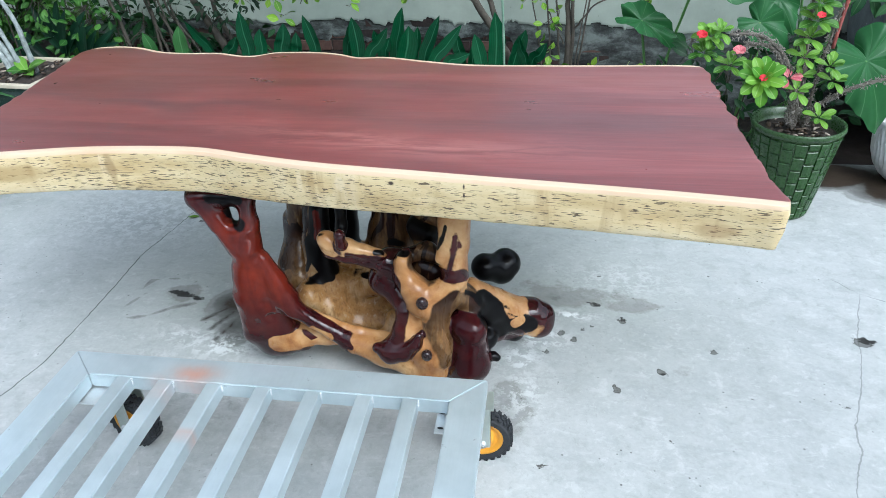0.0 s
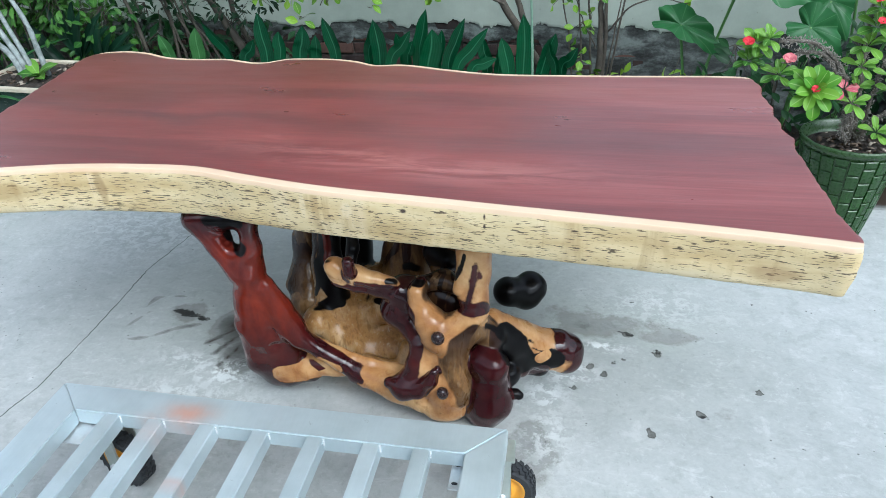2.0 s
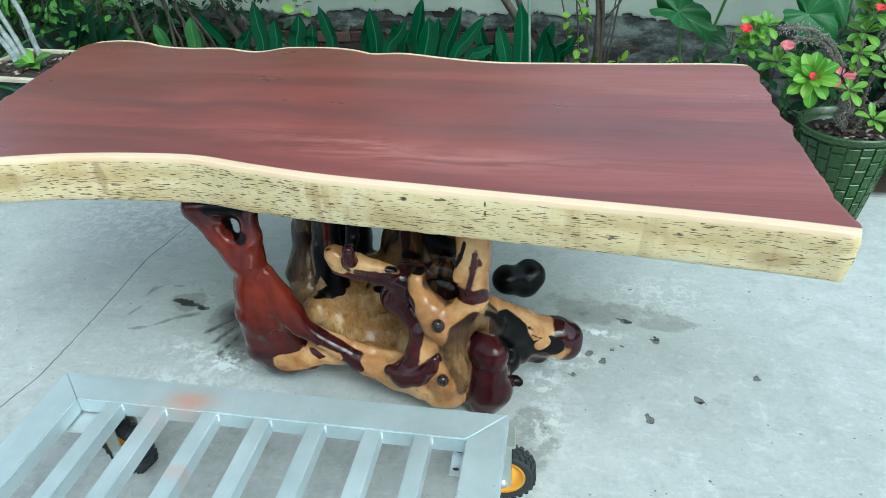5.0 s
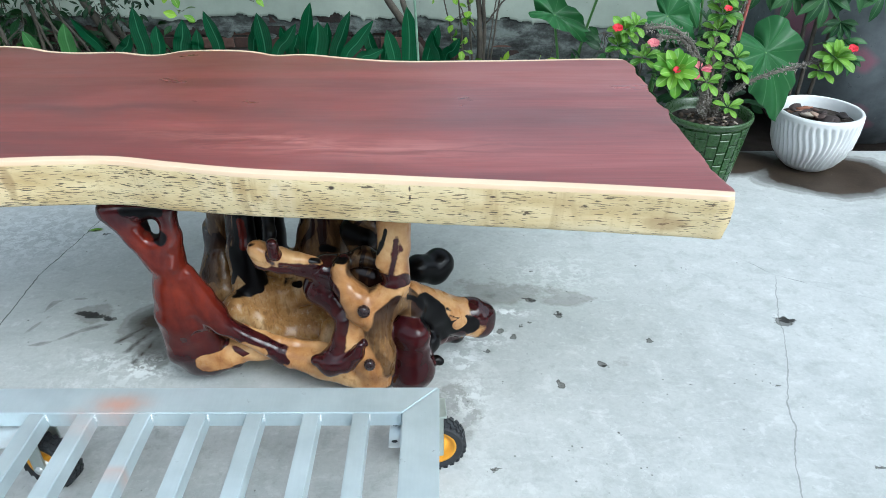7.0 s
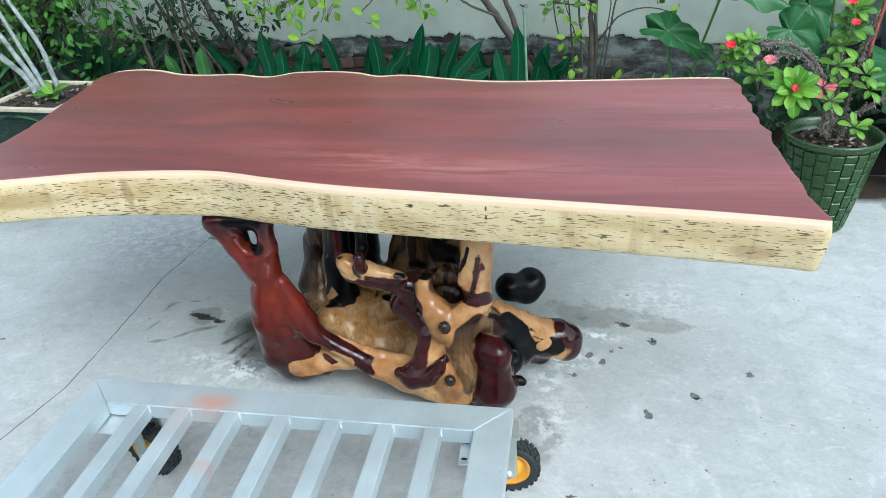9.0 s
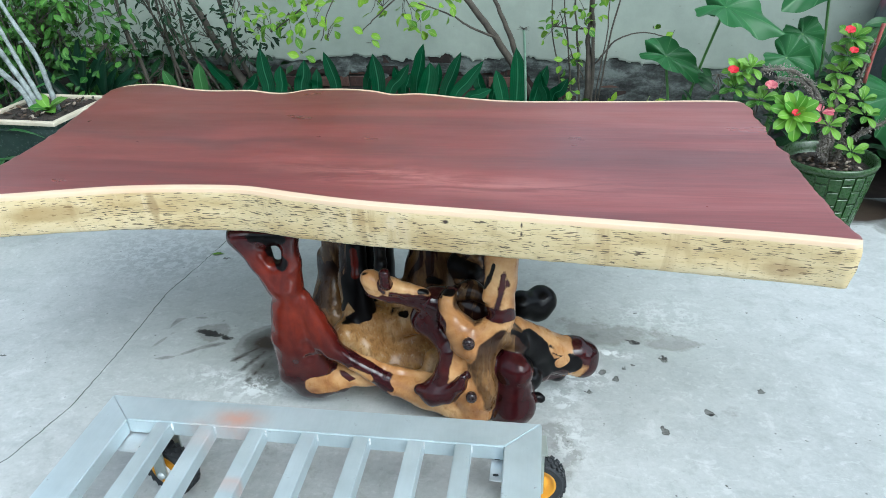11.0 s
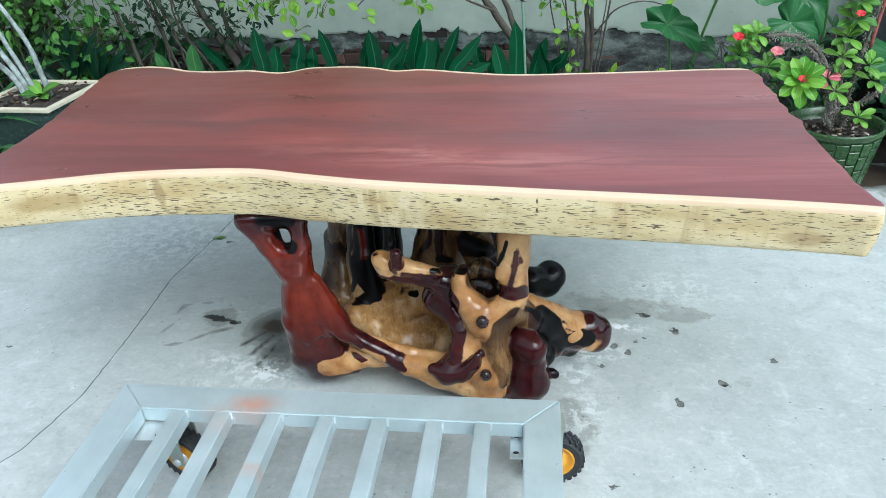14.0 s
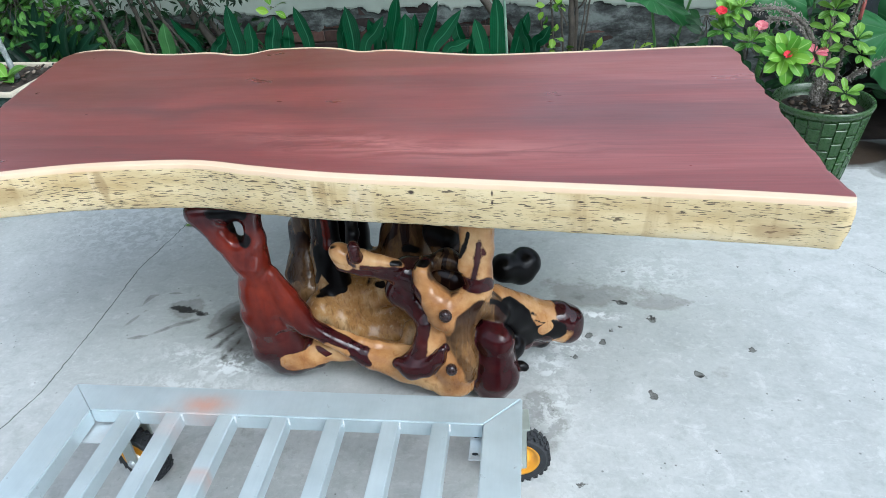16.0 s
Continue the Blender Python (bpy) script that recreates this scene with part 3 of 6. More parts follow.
    for drip in ([(-0.54, 1.50), (-0.552, 1.437), (-0.57, 1.37)], [(-0.60, 1.54), (-0.63, 1.50), (-0.655, 1.47)], [(-0.57, 1.52), (-0.60, 1.45), (-0.61, 1.42)]):
        damp = np.maximum(damp, 0.95 * np.exp(-(line_distance(x, y, drip) / 0.010) ** 2))
    lime = np.zeros(x.shape)
    for px, py, a, b, k in [(0.56, 1.615, .07, .025, 1.1), (0.46, 1.49, .09, .05, 1.0), (0.41, 1.38, .06, .07, .8), (0.42, 1.22, .07, .12, .6), (-0.53, 1.34, .12, .05, 1.0), (-0.66, 1.38, .10, .04, .7), (-0.42, 1.18, .16, .07, .9), (-0.62, 1.22, .2, .07, .7), (-1.25, 2.15, .35, .25, .5), (0.75, 1.85, .2, .12, .35), (0.45, 0.98, .06, .16, .2)]:
        lime = np.maximum(lime, k * np.exp(-((x - px) / a) ** 2 - ((y - py) / b) ** 2))
    # darkens the concrete where the table shades it
    under_table = np.exp(-((x + 0.1) / 1.15) ** 4 - ((y - 1.95) / 0.62) ** 4) * 0.45
    soil = smooth_step(y, 2.90, 2.97)
    soil = np.where(np.abs(x) > 9, 0, soil)
    z = -0.007 * (1 - smooth_step(pit, -0.012, 0.006))
    z = z - 0.12 * smooth_step(y, 2.925, 2.945) + np.where(y > 2.95, 0.02 * np.sin(x * 9) * np.sin(y * 11) * (y < 5), 0)
    nx, ny = len(gx), len(gy)
    ids = np.arange(nx * ny).reshape(ny, nx)
    faces = np.stack([ids[:-1, :-1], ids[:-1, 1:], ids[1:, 1:], ids[1:, :-1]], -1).reshape(-1, 4)
    me = raw_mesh("ground", np.stack([x, y, z], 1), faces, crack=crack, crack_on=on, pit=pit, painted_hole=painted_hole, damp=damp, lime=lime, table_shade=under_table, soil=soil)
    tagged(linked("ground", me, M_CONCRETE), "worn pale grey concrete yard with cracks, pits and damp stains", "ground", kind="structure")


make_ground()


# ---- garden wall: brick core, grey cement coat and pale plaster that has peeled along its foot ----
def plaster_mat():
    m = mat("pale weathered plaster", 0.85)
    n = Nodes(m)
    p = n.where(True)
    f = n.noise(p, 1.3, 5, 0.6, 0.3)
    g = n.noise(p, 9, 6, 0.65)
    streak = n.noise(n.mapped(p, (7, 7, 0.9)), 1.0, 4)
    c = n.ramp(f, (0.3, (0.22, 0.262, 0.222)), (0.7, (0.31, 0.352, 0.298)))
    c = n.mix(0.3, c, n.ramp(g, (0.3, (0.22, 0.25, 0.215)), (0.7, (0.37, 0.40, 0.355))))
    c = n.mix(n.ramp(streak, (0.58, 0.0), (0.75, 0.4)), c, (0.25, 0.275, 0.225))
    c = n.mix(n.ramp(n.voronoi(p, 14), (0.03, 0.6), (0.06, 0.0)), c, (0.16, 0.17, 0.14))
    n.color(c)
    n.bump(g, 0.3, 0.006)
    return m


def cement_mat():
    m = mat("old grey cement coat", 0.88)
    n = Nodes(m)
    p = n.where(True)
    f = n.noise(n.mapped(p, (0.7, 1, 1.4)), 8, 6, 0.7, 0.15)
    g = n.noise(p, 30, 5, 0.7)
    c = n.ramp(f, (0.38, (0.012, 0.013, 0.012)), (0.48, (0.045, 0.051, 0.048)), (0.62, (0.15, 0.17, 0.158)))
    c = n.mix(n.ramp(g, (0.6, 0.0), (0.7, 0.5)), c, (0.05, 0.052, 0.048))
    n.color(c)
    n.bump(n.math('ADD', f, g), 0.6, 0.01)
    return m


def brick_mat():
    m = mat("damp old brick", 0.85)
    n = Nodes(m)
    f = n.noise(n.where(), 28, 5, 0.7)
    c = n.ramp(n.math('ADD', n.math('MULTIPLY', n.rand(), 0.6), n.math('MULTIPLY', f, 0.4)), (0.2, (0.014, 0.009, 0.008)), (0.55, (0.042, 0.021, 0.016)), (0.85, (0.11, 0.055, 0.040)))
    c = n.mix(n.ramp(f, (0.6, 0.0), (0.7, 0.5)), c, (0.04, 0.035, 0.03))
    n.color(c)
    n.bump(f, 0.6, 0.006)
    return m


M_PLASTER, M_CEMENT, M_BRICK = plaster_mat(), cement_mat(), brick_mat()
M_MORTAR = mottled("dark mortar", (0.016, 0.015, 0.013), (0.06, 0.055, 0.048), 20, 0.9, 0.5)


def ragged(x, seed, size):
    return size * (0.8 * noise.noise((x * 2.1, seed, 0)) + 0.45 * noise.noise((x * 7, seed, 4)) + 0.16 * noise.noise((x * 23, seed, 9)) + 0.7 * round(2.5 * noise.noise((x * 6.3, seed, 2))) / 2.5 + 0.35 * round(2 * noise.noise((x * 17, seed, 6))) / 2)


def coat(name, x0, x1, low, high, y, thick, m, parent, step=0.007):
    """A skin on the wall with a ragged lower (and upper) edge; low and high give the edges at x."""
    bm = bmesh.new()
    n = int((x1 - x0) / step)
    rows = []
    for i in range(n + 1):
        x = x0 + (x1 - x0) * i / n
        a, b = low(x), high(x)
        b = max(b, a + 0.004)
        zs = [a, a + min(0.012, (b - a) / 3), a + (b - a) * 0.5, b]
        f = [bm.verts.new((x, y + 0.003 if k == 0 else y + 0.0025 * noise.noise((x * 5, z * 5, 1)), z)) for k, z in enumerate(zs)]
        back = [bm.verts.new((x, y + thick, zs[0])), bm.verts.new((x, y + thick, zs[-1]))]
        rows.append([back[0]] + f + [back[1]])
    for p, q in zip(rows, rows[1:]):
        for k in range(5):
            bm.faces.new((p[k], q[k], q[k + 1], p[k + 1]))
    return part(name, bm, m, parent, smooth=False)


def make_wall():
    bm = bmesh.new()
    box(bm, -7, 7, 3.88, 4.08, -0.2, 1.3)
    wall = part("wall_north", bm, M_MORTAR, smooth=False)
    tagged(wall, "garden wall with pale plaster peeling off dark brick", "wall", kind="structure")
    coat("plaster", -7, 7, lambda x: 0.415 + ragged(x, 2, 0.045) - 0.05 * float(smooth_step(np.array(x), 0.2, 1.2)), lambda x: 1.3, 3.850, 0.03, M_PLASTER, wall)
    coat("cement_coat", -7, 7, lambda x: 0.325 + ragged(x, 7, 0.06) - 0.45 * float(smooth_step(np.array(x), 0.2, 0.55)) + 0.4 * float(smooth_step(np.array(x), 2.0, 2.3)),
         lambda x: 0.50, 3.862, 0.018, M_CEMENT, wall)
    shapes = []
    for k in range(4):
        bm = bmesh.new()
        box(bm, -0.1, 0.1, -0.02, 0.02, -0.029, 0.029, 0.004)
        for v in bm.verts:
            v.co += Vector([0.004 * noise.noise(v.co * 40 + Vector((k * 9, 0, s))) for s in (0, 5, 9)])
        me = bpy.data.meshes.new("brick")
        bm.to_mesh(me)
        bm.free()
        me.materials.append(M_BRICK)
        shapes.append(me)
    rnd = random.Random(4)
    for row in range(8):
        for col in range(18):
            x = -2.55 + col * 0.212 + (0.106 if row % 2 else 0)
            b = new("brick", shapes[rnd.randrange(4)])
            b.parent = wall
            b.matrix_world = pose(x + rnd.uniform(-.004, .004), 3.893 - rnd.uniform(0, 0.012), -0.085 + row * 0.071, rnd.uniform(-2, 2), rnd.uniform(-1, 1), rnd.uniform(-1, 1))


make_wall()


# unseen plain walls, added to dim reflections and low light
M_ADDED_WALL = mottled("added wall plaster", (0.20, 0.20, 0.19), (0.30, 0.30, 0.28), 2, 0.9, 0.2)
for wname, x0, x1, y0, y1, top in (("wall_south", -7, 7, -6.2, -6.0, 3.2), ("wall_west", -7.2, -7, -6.2, 4.08, 1.8), ("wall_east", 7, 7.2, -6.2, 4.08, 1.8)):
    bm = bmesh.new()
    box(bm, x0, x1, y0, y1, -0.2, top)
    tagged(part(wname, bm, M_ADDED_WALL, smooth=False), "unseen plain wall added to close the yard", "wall", kind="structure")


# ---- the live-edge table ----
TOP, THICK = 0.75, 0.106
front_y = spline_fn([(-1.10, 1.045), (-0.92, 1.086), (-0.657, 1.148), (-0.50, 1.162), (-0.377, 1.162), (-0.233, 1.131), (-0.093, 1.104), (0.034, 1.087), (0.158, 1.074), (0.276, 1.061), (0.5, 1.040), (0.70, 1.020), (0.86, 0.998), (0.935, 0.985)])
back_y = spline_fn([(-1.17, 2.02), (-1.145, 2.036), (-1.09, 2.054), (-0.987, 2.042), (-0.891, 1.998), (-0.802, 1.984), (-0.682, 1.990), (-0.515, 1.970), (-0.484, 1.996), (-0.409, 2.010), (-0.238, 1.988), (-0.175, 1.955), (-0.093, 1.963), (0.057, 1.923), (0.165, 1.896), (0.437, 1.893), (0.602, 1.900), (0.875, 1.908), (0.91, 1.904)])
left_x = spline_fn([(1.0, -1.105), (1.08, -1.09), (1.2, -1.082), (1.33, -1.080), (1.47, -1.090), (1.67, -1.124), (1.84, -1.150), (1.975, -1.172), (2.05, -1.16)])


def make_table():
    table = thing("table", (0, 1.5, 0), "live-edge red wood slab table on a gnarled root base", "table")
    nu, nv = 260, 90
    levels = (0.006, 0.018, 0.04, 0.09, 0.16, 0.24, 0.33, 0.42, 0.52, 0.62, 0.72, 0.82, 0.90, 0.95, 0.985, 1.0)
    ns = len(levels)
    u, v = np.linspace(0, 1, nu), np.linspace(0, 1, nv)

    def right_x(y):
        saw = np.array([noise.noise((0, t * 14, 3)) + 0.6 * noise.noise((0, t * 37, 8)) for t in np.atleast_1d(y)])
        return 0.912 + 0.011 * saw + 0.014 * smooth_step(-np.atleast_1d(y), -1.15, -1.0)
    rx = right_x(1.0 + v * 0.9)
    lx = left_x(1.03 + v * 1.0) + np.array([0.006 * noise.noise((5, t * 30, 1)) for t in v])
    X = lx[None, :] * (1 - u[:, None]) + rx[None, :] * u[:, None]
    f, b = front_y(X), back_y(X)
    rough_f = np.vectorize(lambda a: 0.002 * noise.noise((a * 22, 1, 2)))(X)
    Y = (f + rough_f) * (1 - v[None, :]) + b * v[None, :]
    # soften the four corners
    cu, cv = np.minimum(u, 1 - u)[:, None] * 2.05, np.minimum(v, 1 - v)[None, :] * 0.9
    pull = np.clip(1 - cu / 0.02, 0, 1) * np.clip(1 - cv / 0.02, 0, 1) * 0.006
    X = X - np.sign(u - 0.5)[:, None] * pull
    Y = Y - np.sign(v - 0.5)[None, :] * pull
    hump = np.vectorize(lambda a, c: 0.0012 * noise.noise((a * 2.2, c * 3, 5)))(X, Y)
    verts = [np.stack([X - 0, Y - 1.5, TOP + hump], -1).reshape(-1, 3)]
    grid = np.arange(nu * nv).reshape(nu, nv)
    faces = [np.stack([grid[:-1, :-1], grid[1:, :-1], grid[1:, 1:], grid[:-1, 1:]], -1).reshape(-1, 4)]
    loop = np.concatenate([grid[:, 0], grid[-1, 1:], grid[-2::-1, -1], grid[0, -2:0:-1]])
    # the sides, ring by ring, outwards from the rim and round to the underside
    P = verts[0][loop]
    centre = np.array([-0.1, 0.0])
    nxt, prv = np.roll(P, -1, 0), np.roll(P, 1, 0)
    tang = nxt[:, :2] - prv[:, :2]
    out = np.stack([tang[:, 1], -tang[:, 0]], 1)
    out /= np.linalg.norm(out, axis=1)[:, None] + 1e-9
    k = np.ones(9) / 9
    for _ in range(2):
        out = np.stack([np.convolve(np.concatenate([out[-4:, c], out[:, c], out[:4, c]]), k, 'valid') for c in (0, 1)], 1)
    out /= np.linalg.norm(out, axis=1)[:, None] + 1e-9
    count, prev, depth = nu * nv, loop, [np.zeros(nu * nv)]
    total = THICK + 0.010 * np.exp(-((P[:, 0] + 0.45) / 0.35) ** 2) * (P[:, 1] < 0)
    for r in range(1, ns + 1):
        t = levels[r - 1]
        drop = total * t
        bulge = 0.0012 * min(1, t / 0.006) + 0.002 * min(1, t / 0.1) - 0.010 * t ** 3
        if t > 0.94:
            bulge -= (0.0, 0.002, 0.006)[int(t > 0.97) + int(t > 0.99)]
        dent = np.array([0.0035 * noise.noise((p[0] * 7, p[1] * 7, t * 3)) + 0.0012 * noise.noise((p[0] * 40, p[1] * 40, t * 9)) for p in P])
        dent = dent + np.array([(0.006 * noise.noise((p[1] * 16, t * 2.5, 7)) + 0.003 * noise.noise((p[1] * 45, t * 6, 3))) * min(1, t * 5) if p[0] > 0.88 else 0.0 for p in P])
        ring = P.copy()
        ring[:, :2] += out * (bulge + dent * min(1, t * 4))[:, None] if np.ndim(bulge + dent) else 0
        ring[:, 2] = P[:, 2] - drop
        ids = count + np.arange(len(loop))
        verts.append(ring)
        depth.append(drop)
        faces.append(np.stack([prev, ids, np.roll(ids, -1), np.roll(prev, -1)], -1))
        prev, count = ids, count + len(loop)
    V = np.concatenate(verts)
    F = [tuple(q) for fs in faces for q in fs] + [tuple(prev[::-1])]
    D = np.concatenate(depth)
    fx, fy = V[:, 0], V[:, 1] + 1.5
    from_front, from_back = fy - front_y(fx), back_y(fx) - fy
    # pale sapwood follows the two long edges, not the sawn ends
    edge = np.minimum(from_front, from_back + 0.007)
    on_side = D > 1e-6
    long_side = (np.minimum(from_front, from_back) < 0.03)
    edge = np.where(on_side & long_side, 0.0, np.where(on_side, np.minimum(from_front, from_back), edge))
    me = raw_mesh("tabletop", V, F, from_edge=edge, from_back=from_back, depth=D)
    linked("tabletop", me, M_SLAB, table, "thick red wooden slab with wavy cream sapwood edges")
    return table


# Root base: limbs of (x, y, z, radius) that melt into one another, and patches of another wood colour on them; some
# black ones put shade into the colour.
ROOTS, PATCHES = [], []


def grow(colour, *limb):
    ROOTS.append((colour, limb))


def stain(colour, radius, *line):
    PATCHES.append((colour, radius, line))


grow("red", (-0.43, 1.225, 0.594, 0.035), (-0.391, 1.227, 0.524, 0.027), (-0.351, 1.24, 0.449, 0.04))
grow("red", (-0.311, 1.232, 0.592, 0.027), (-0.31, 1.231, 0.52, 0.026), (-0.329, 1.24, 0.45, 0.04))
grow("red", (-0.415, 1.234, 0.595, 0.034), (-0.309, 1.235, 0.593, 0.025))
grow("red", (-0.385, 1.227, 0.511, 0.022), (-0.349, 1.231, 0.494, 0.026), (-0.314, 1.228, 0.505, 0.023))
grow("black", (-0.386, 1.242, 0.562, 0.022), (-0.372, 1.242, 0.512, 0.017))
grow("red", (-0.337, 1.245, 0.422, 0.04), (-0.345, 1.264, 0.337, 0.049), (-0.337, 1.294, 0.228, 0.064), (-0.332, 1.327, 0.121, 0.077), (-0.324, 1.333, 0.07, 0.068))
grow("red", (-0.356, 1.242, 0.373, 0.03), (-0.37, 1.26, 0.267, 0.038), (-0.373, 1.288, 0.125, 0.043), (-0.346, 1.309, 0.071, 0.047))
grow("red", (-0.298, 1.244, 0.401, 0.024), (-0.28, 1.263, 0.316, 0.031), (-0.259, 1.275, 0.252, 0.035))
grow("red", (-0.291, 1.272, 0.28, 0.037), (-0.246, 1.272, 0.221, 0.027), (-0.193, 1.277, 0.178, 0.022), (-0.137, 1.279, 0.141, 0.024), (-0.089, 1.281, 0.11, 0.031), (-0.079, 1.279, 0.1, 0.029))
grow("red", (-0.306, 1.302, 0.067, 0.04), (-0.239, 1.301, 0.08, 0.031))
grow("cream", (-0.242, 1.308, 0.099, 0.033), (-0.171, 1.308, 0.1, 0.028), (-0.093, 1.298, 0.108, 0.028))
grow("cream", (-0.224, 1.295, 0.205, 0.01), (-0.146, 1.295, 0.165, 0.01), (-0.062, 1.291, 0.138, 0.011), (0.035, 1.288, 0.128, 0.013))
grow("cream", (-0.061, 1.272, 0.105, 0.032), (0.017, 1.263, 0.09, 0.043), (0.098, 1.252, 0.08, 0.047), (0.16, 1.259, 0.071, 0.054))
grow("red", (0.009, 1.222, 0.137, 0.017), (0.048, 1.219, 0.13, 0.034), (0.088, 1.208, 0.136, 0.023), (0.123, 1.2, 0.176, 0.015), (0.133, 1.2, 0.205, 0.01))
grow("red", (0.045, 1.297, 0.379, 0.042), (0.03, 1.304, 0.319, 0.049), (0.07, 1.282, 0.281, 0.037), (0.089, 1.248, 0.251, 0.023), (0.077, 1.231, 0.2, 0.021), (0.058, 1.231, 0.146, 0.031))
grow("red", (0.05, 1.291, 0.378, 0.036), (-0.006, 1.266, 0.403, 0.021), (-0.062, 1.254, 0.419, 0.019), (-0.105, 1.25, 0.433, 0.02))
grow("cream", (0.026, 1.261, 0.424, 0.016), (-0.017, 1.254, 0.436, 0.019), (-0.054, 1.247, 0.451, 0.022), (-0.103, 1.247, 0.463, 0.025), (-0.112, 1.244, 0.475, 0.022))
grow("red", (-0.063, 1.215, 0.507, 0.015), (-0.064, 1.221, 0.474, 0.016))
grow("cream", (0.09, 1.247, 0.413, 0.022), (0.094, 1.249, 0.368, 0.029), (0.124, 1.238, 0.331, 0.038), (0.141, 1.233, 0.296, 0.043))
grow("cream", (0.15, 1.23, 0.295, 0.04), (0.182, 1.242, 0.323, 0.032), (0.225, 1.252, 0.354, 0.032))
grow("brown", (0.095, 1.307, 0.397, 0.022), (0.145, 1.321, 0.405, 0.021), (0.188, 1.301, 0.394, 0.021))
grow("cream", (0.227, 1.279, 0.527, 0.044), (0.227, 1.274, 0.46, 0.039), (0.224, 1.266, 0.406, 0.036), (0.231, 1.26, 0.37, 0.035))
grow("cream", (0.194, 1.239, 0.434, 0.014), (0.205, 1.252, 0.473, 0.017))
grow("cream", (0.115, 1.246, 0.244, 0.021), (0.102, 1.236, 0.193, 0.021), (0.104, 1.235, 0.146, 0.025))
grow("cream", (0.147, 1.245, 0.198, 0.03), (0.153, 1.243, 0.122, 0.053), (0.151, 1.249, 0.066, 0.054), (0.13, 1.235, 0.057, 0.035))
grow("brown", (0.222, 1.262, 0.302, 0.027), (0.183, 1.245, 0.267, 0.03), (0.176, 1.235, 0.218, 0.03), (0.191, 1.224, 0.16, 0.024), (0.188, 1.225, 0.11, 0.025))
grow("brown", (0.236, 1.28, 0.308, 0.03), (0.266, 1.291, 0.265, 0.036))
grow("red", (0.256, 1.257, 0.209, 0.047), (0.273, 1.247, 0.204, 0.042), (0.266, 1.251, 0.142, 0.046), (0.267, 1.254, 0.08, 0.059), (0.255, 1.254, 0.049, 0.054))
grow("black", (0.266, 1.289, 0.272, 0.024), (0.31, 1.343, 0.204, 0.038), (0.331, 1.359, 0.125, 0.039))
grow("black", (0.237, 1.308, 0.124, 0.048), (0.307, 1.305, 0.131, 0.035))
grow("black", (0.333, 1.284, 0.085, 0.014), (0.341, 1.283, 0.079, 0.013))
grow("cream", (0.265, 1.324, 0.284, 0.034), (0.329, 1.367, 0.206, 0.047), (0.395, 1.405, 0.143, 0.055), (0.442, 1.424, 0.125, 0.054))
grow("red", (0.433, 1.41, 0.156, 0.045), (0.454, 1.419, 0.13, 0.049), (0.459, 1.411, 0.112, 0.041))
grow("black", (0.34, 1.413, 0.104, 0.053), (0.382, 1.417, 0.082, 0.037))
grow("black", (0.336, 1.763, 0.098, 0.053), (0.321, 1.751, 0.083, 0.051), (0.269, 1.707, 0.115, 0.047))
grow("brown", (-0.301, 1.613, 0.389, 0.053), (-0.314, 1.608, 0.302, 0.048), (-0.32, 1.567, 0.223, 0.047), (-0.314, 1.527, 0.159, 0.057))
grow("brown", (-0.358, 1.62, 0.326, 0.02), (-0.354, 1.596, 0.246, 0.016), (-0.365, 1.543, 0.198, 0.023))
grow("black", (-0.219, 1.527, 0.41, 0.027), (-0.213, 1.497, 0.33, 0.027), (-0.203, 1.474, 0.245, 0.034))
grow("brown", (-0.254, 1.547, 0.398, 0.027), (-0.247, 1.511, 0.301, 0.031), (-0.234, 1.478, 0.221, 0.038))
grow("black", (-0.137, 1.479, 0.456, 0.019), (-0.129, 1.446, 0.401, 0.016), (-0.134, 1.419, 0.36, 0.019))
grow("brown", (0.005, 1.598, 0.395, 0.078), (0.001, 1.576, 0.309, 0.076), (-0.004, 1.54, 0.23, 0.08))
grow("brown", (0.133, 1.494, 0.435, 0.054), (0.133, 1.475, 0.373, 0.055), (0.152, 1.428, 0.327, 0.048))
grow("black", (0.103, 1.462, 0.398, 0.042), (0.137, 1.425, 0.398, 0.025))
grow("brown", (-0.247, 1.414, 0.171, 0.044), (-0.205, 1.483, 0.134, 0.063), (-0.13, 1.54, 0.064, 0.08), (-0.036, 1.519, 0.062, 0.079))
grow("brown", (-0.195, 1.468, 0.198, 0.038), (-0.117, 1.502, 0.157, 0.042), (-0.021, 1.461, 0.2, 0.041))
grow("brown", (-0.194, 1.425, 0.113, 0.045), (-0.12, 1.47, 0.039, 0.06), (-0.029, 1.46, 0.041, 0.06))
grow("brown", (0.022, 1.387, 0.121, 0.027), (0.014, 1.363, 0.087, 0.023))
grow("brown", (0.166, 1.443, 0.179, 0.083), (0.175, 1.425, 0.068, 0.085), (0.175, 1.409, -0.05, 0.069))
grow("brown", (-0.1, 1.367, 0.067, 0.027), (0.006, 1.34, 0.063, 0.03))
grow("brown", (0.122, 1.368, 0.323, 0.053), (0.157, 1.357, 0.317, 0.047))
grow("brown", (-0.314, 1.562, 0.14, 0.062), (-0.222, 1.585, 0.171, 0.065), (-0.111, 1.585, 0.187, 0.065), (-0.014, 1.543, 0.207, 0.063))
# black limb in place of the shaded gap between the back trunks
grow("black", (-0.187, 1.619, 0.39, 0.059), (-0.19, 1.61, 0.304, 0.06), (-0.177, 1.583, 0.228, 0.053))
grow("brown", (-0.112, 1.535, 0.246, 0.035), (-0.083, 1.538, 0.228, 0.038))
grow("brown", (-0.047, 1.578, 0.327, 0.028), (-0.059, 1.562, 0.235, 0.042))
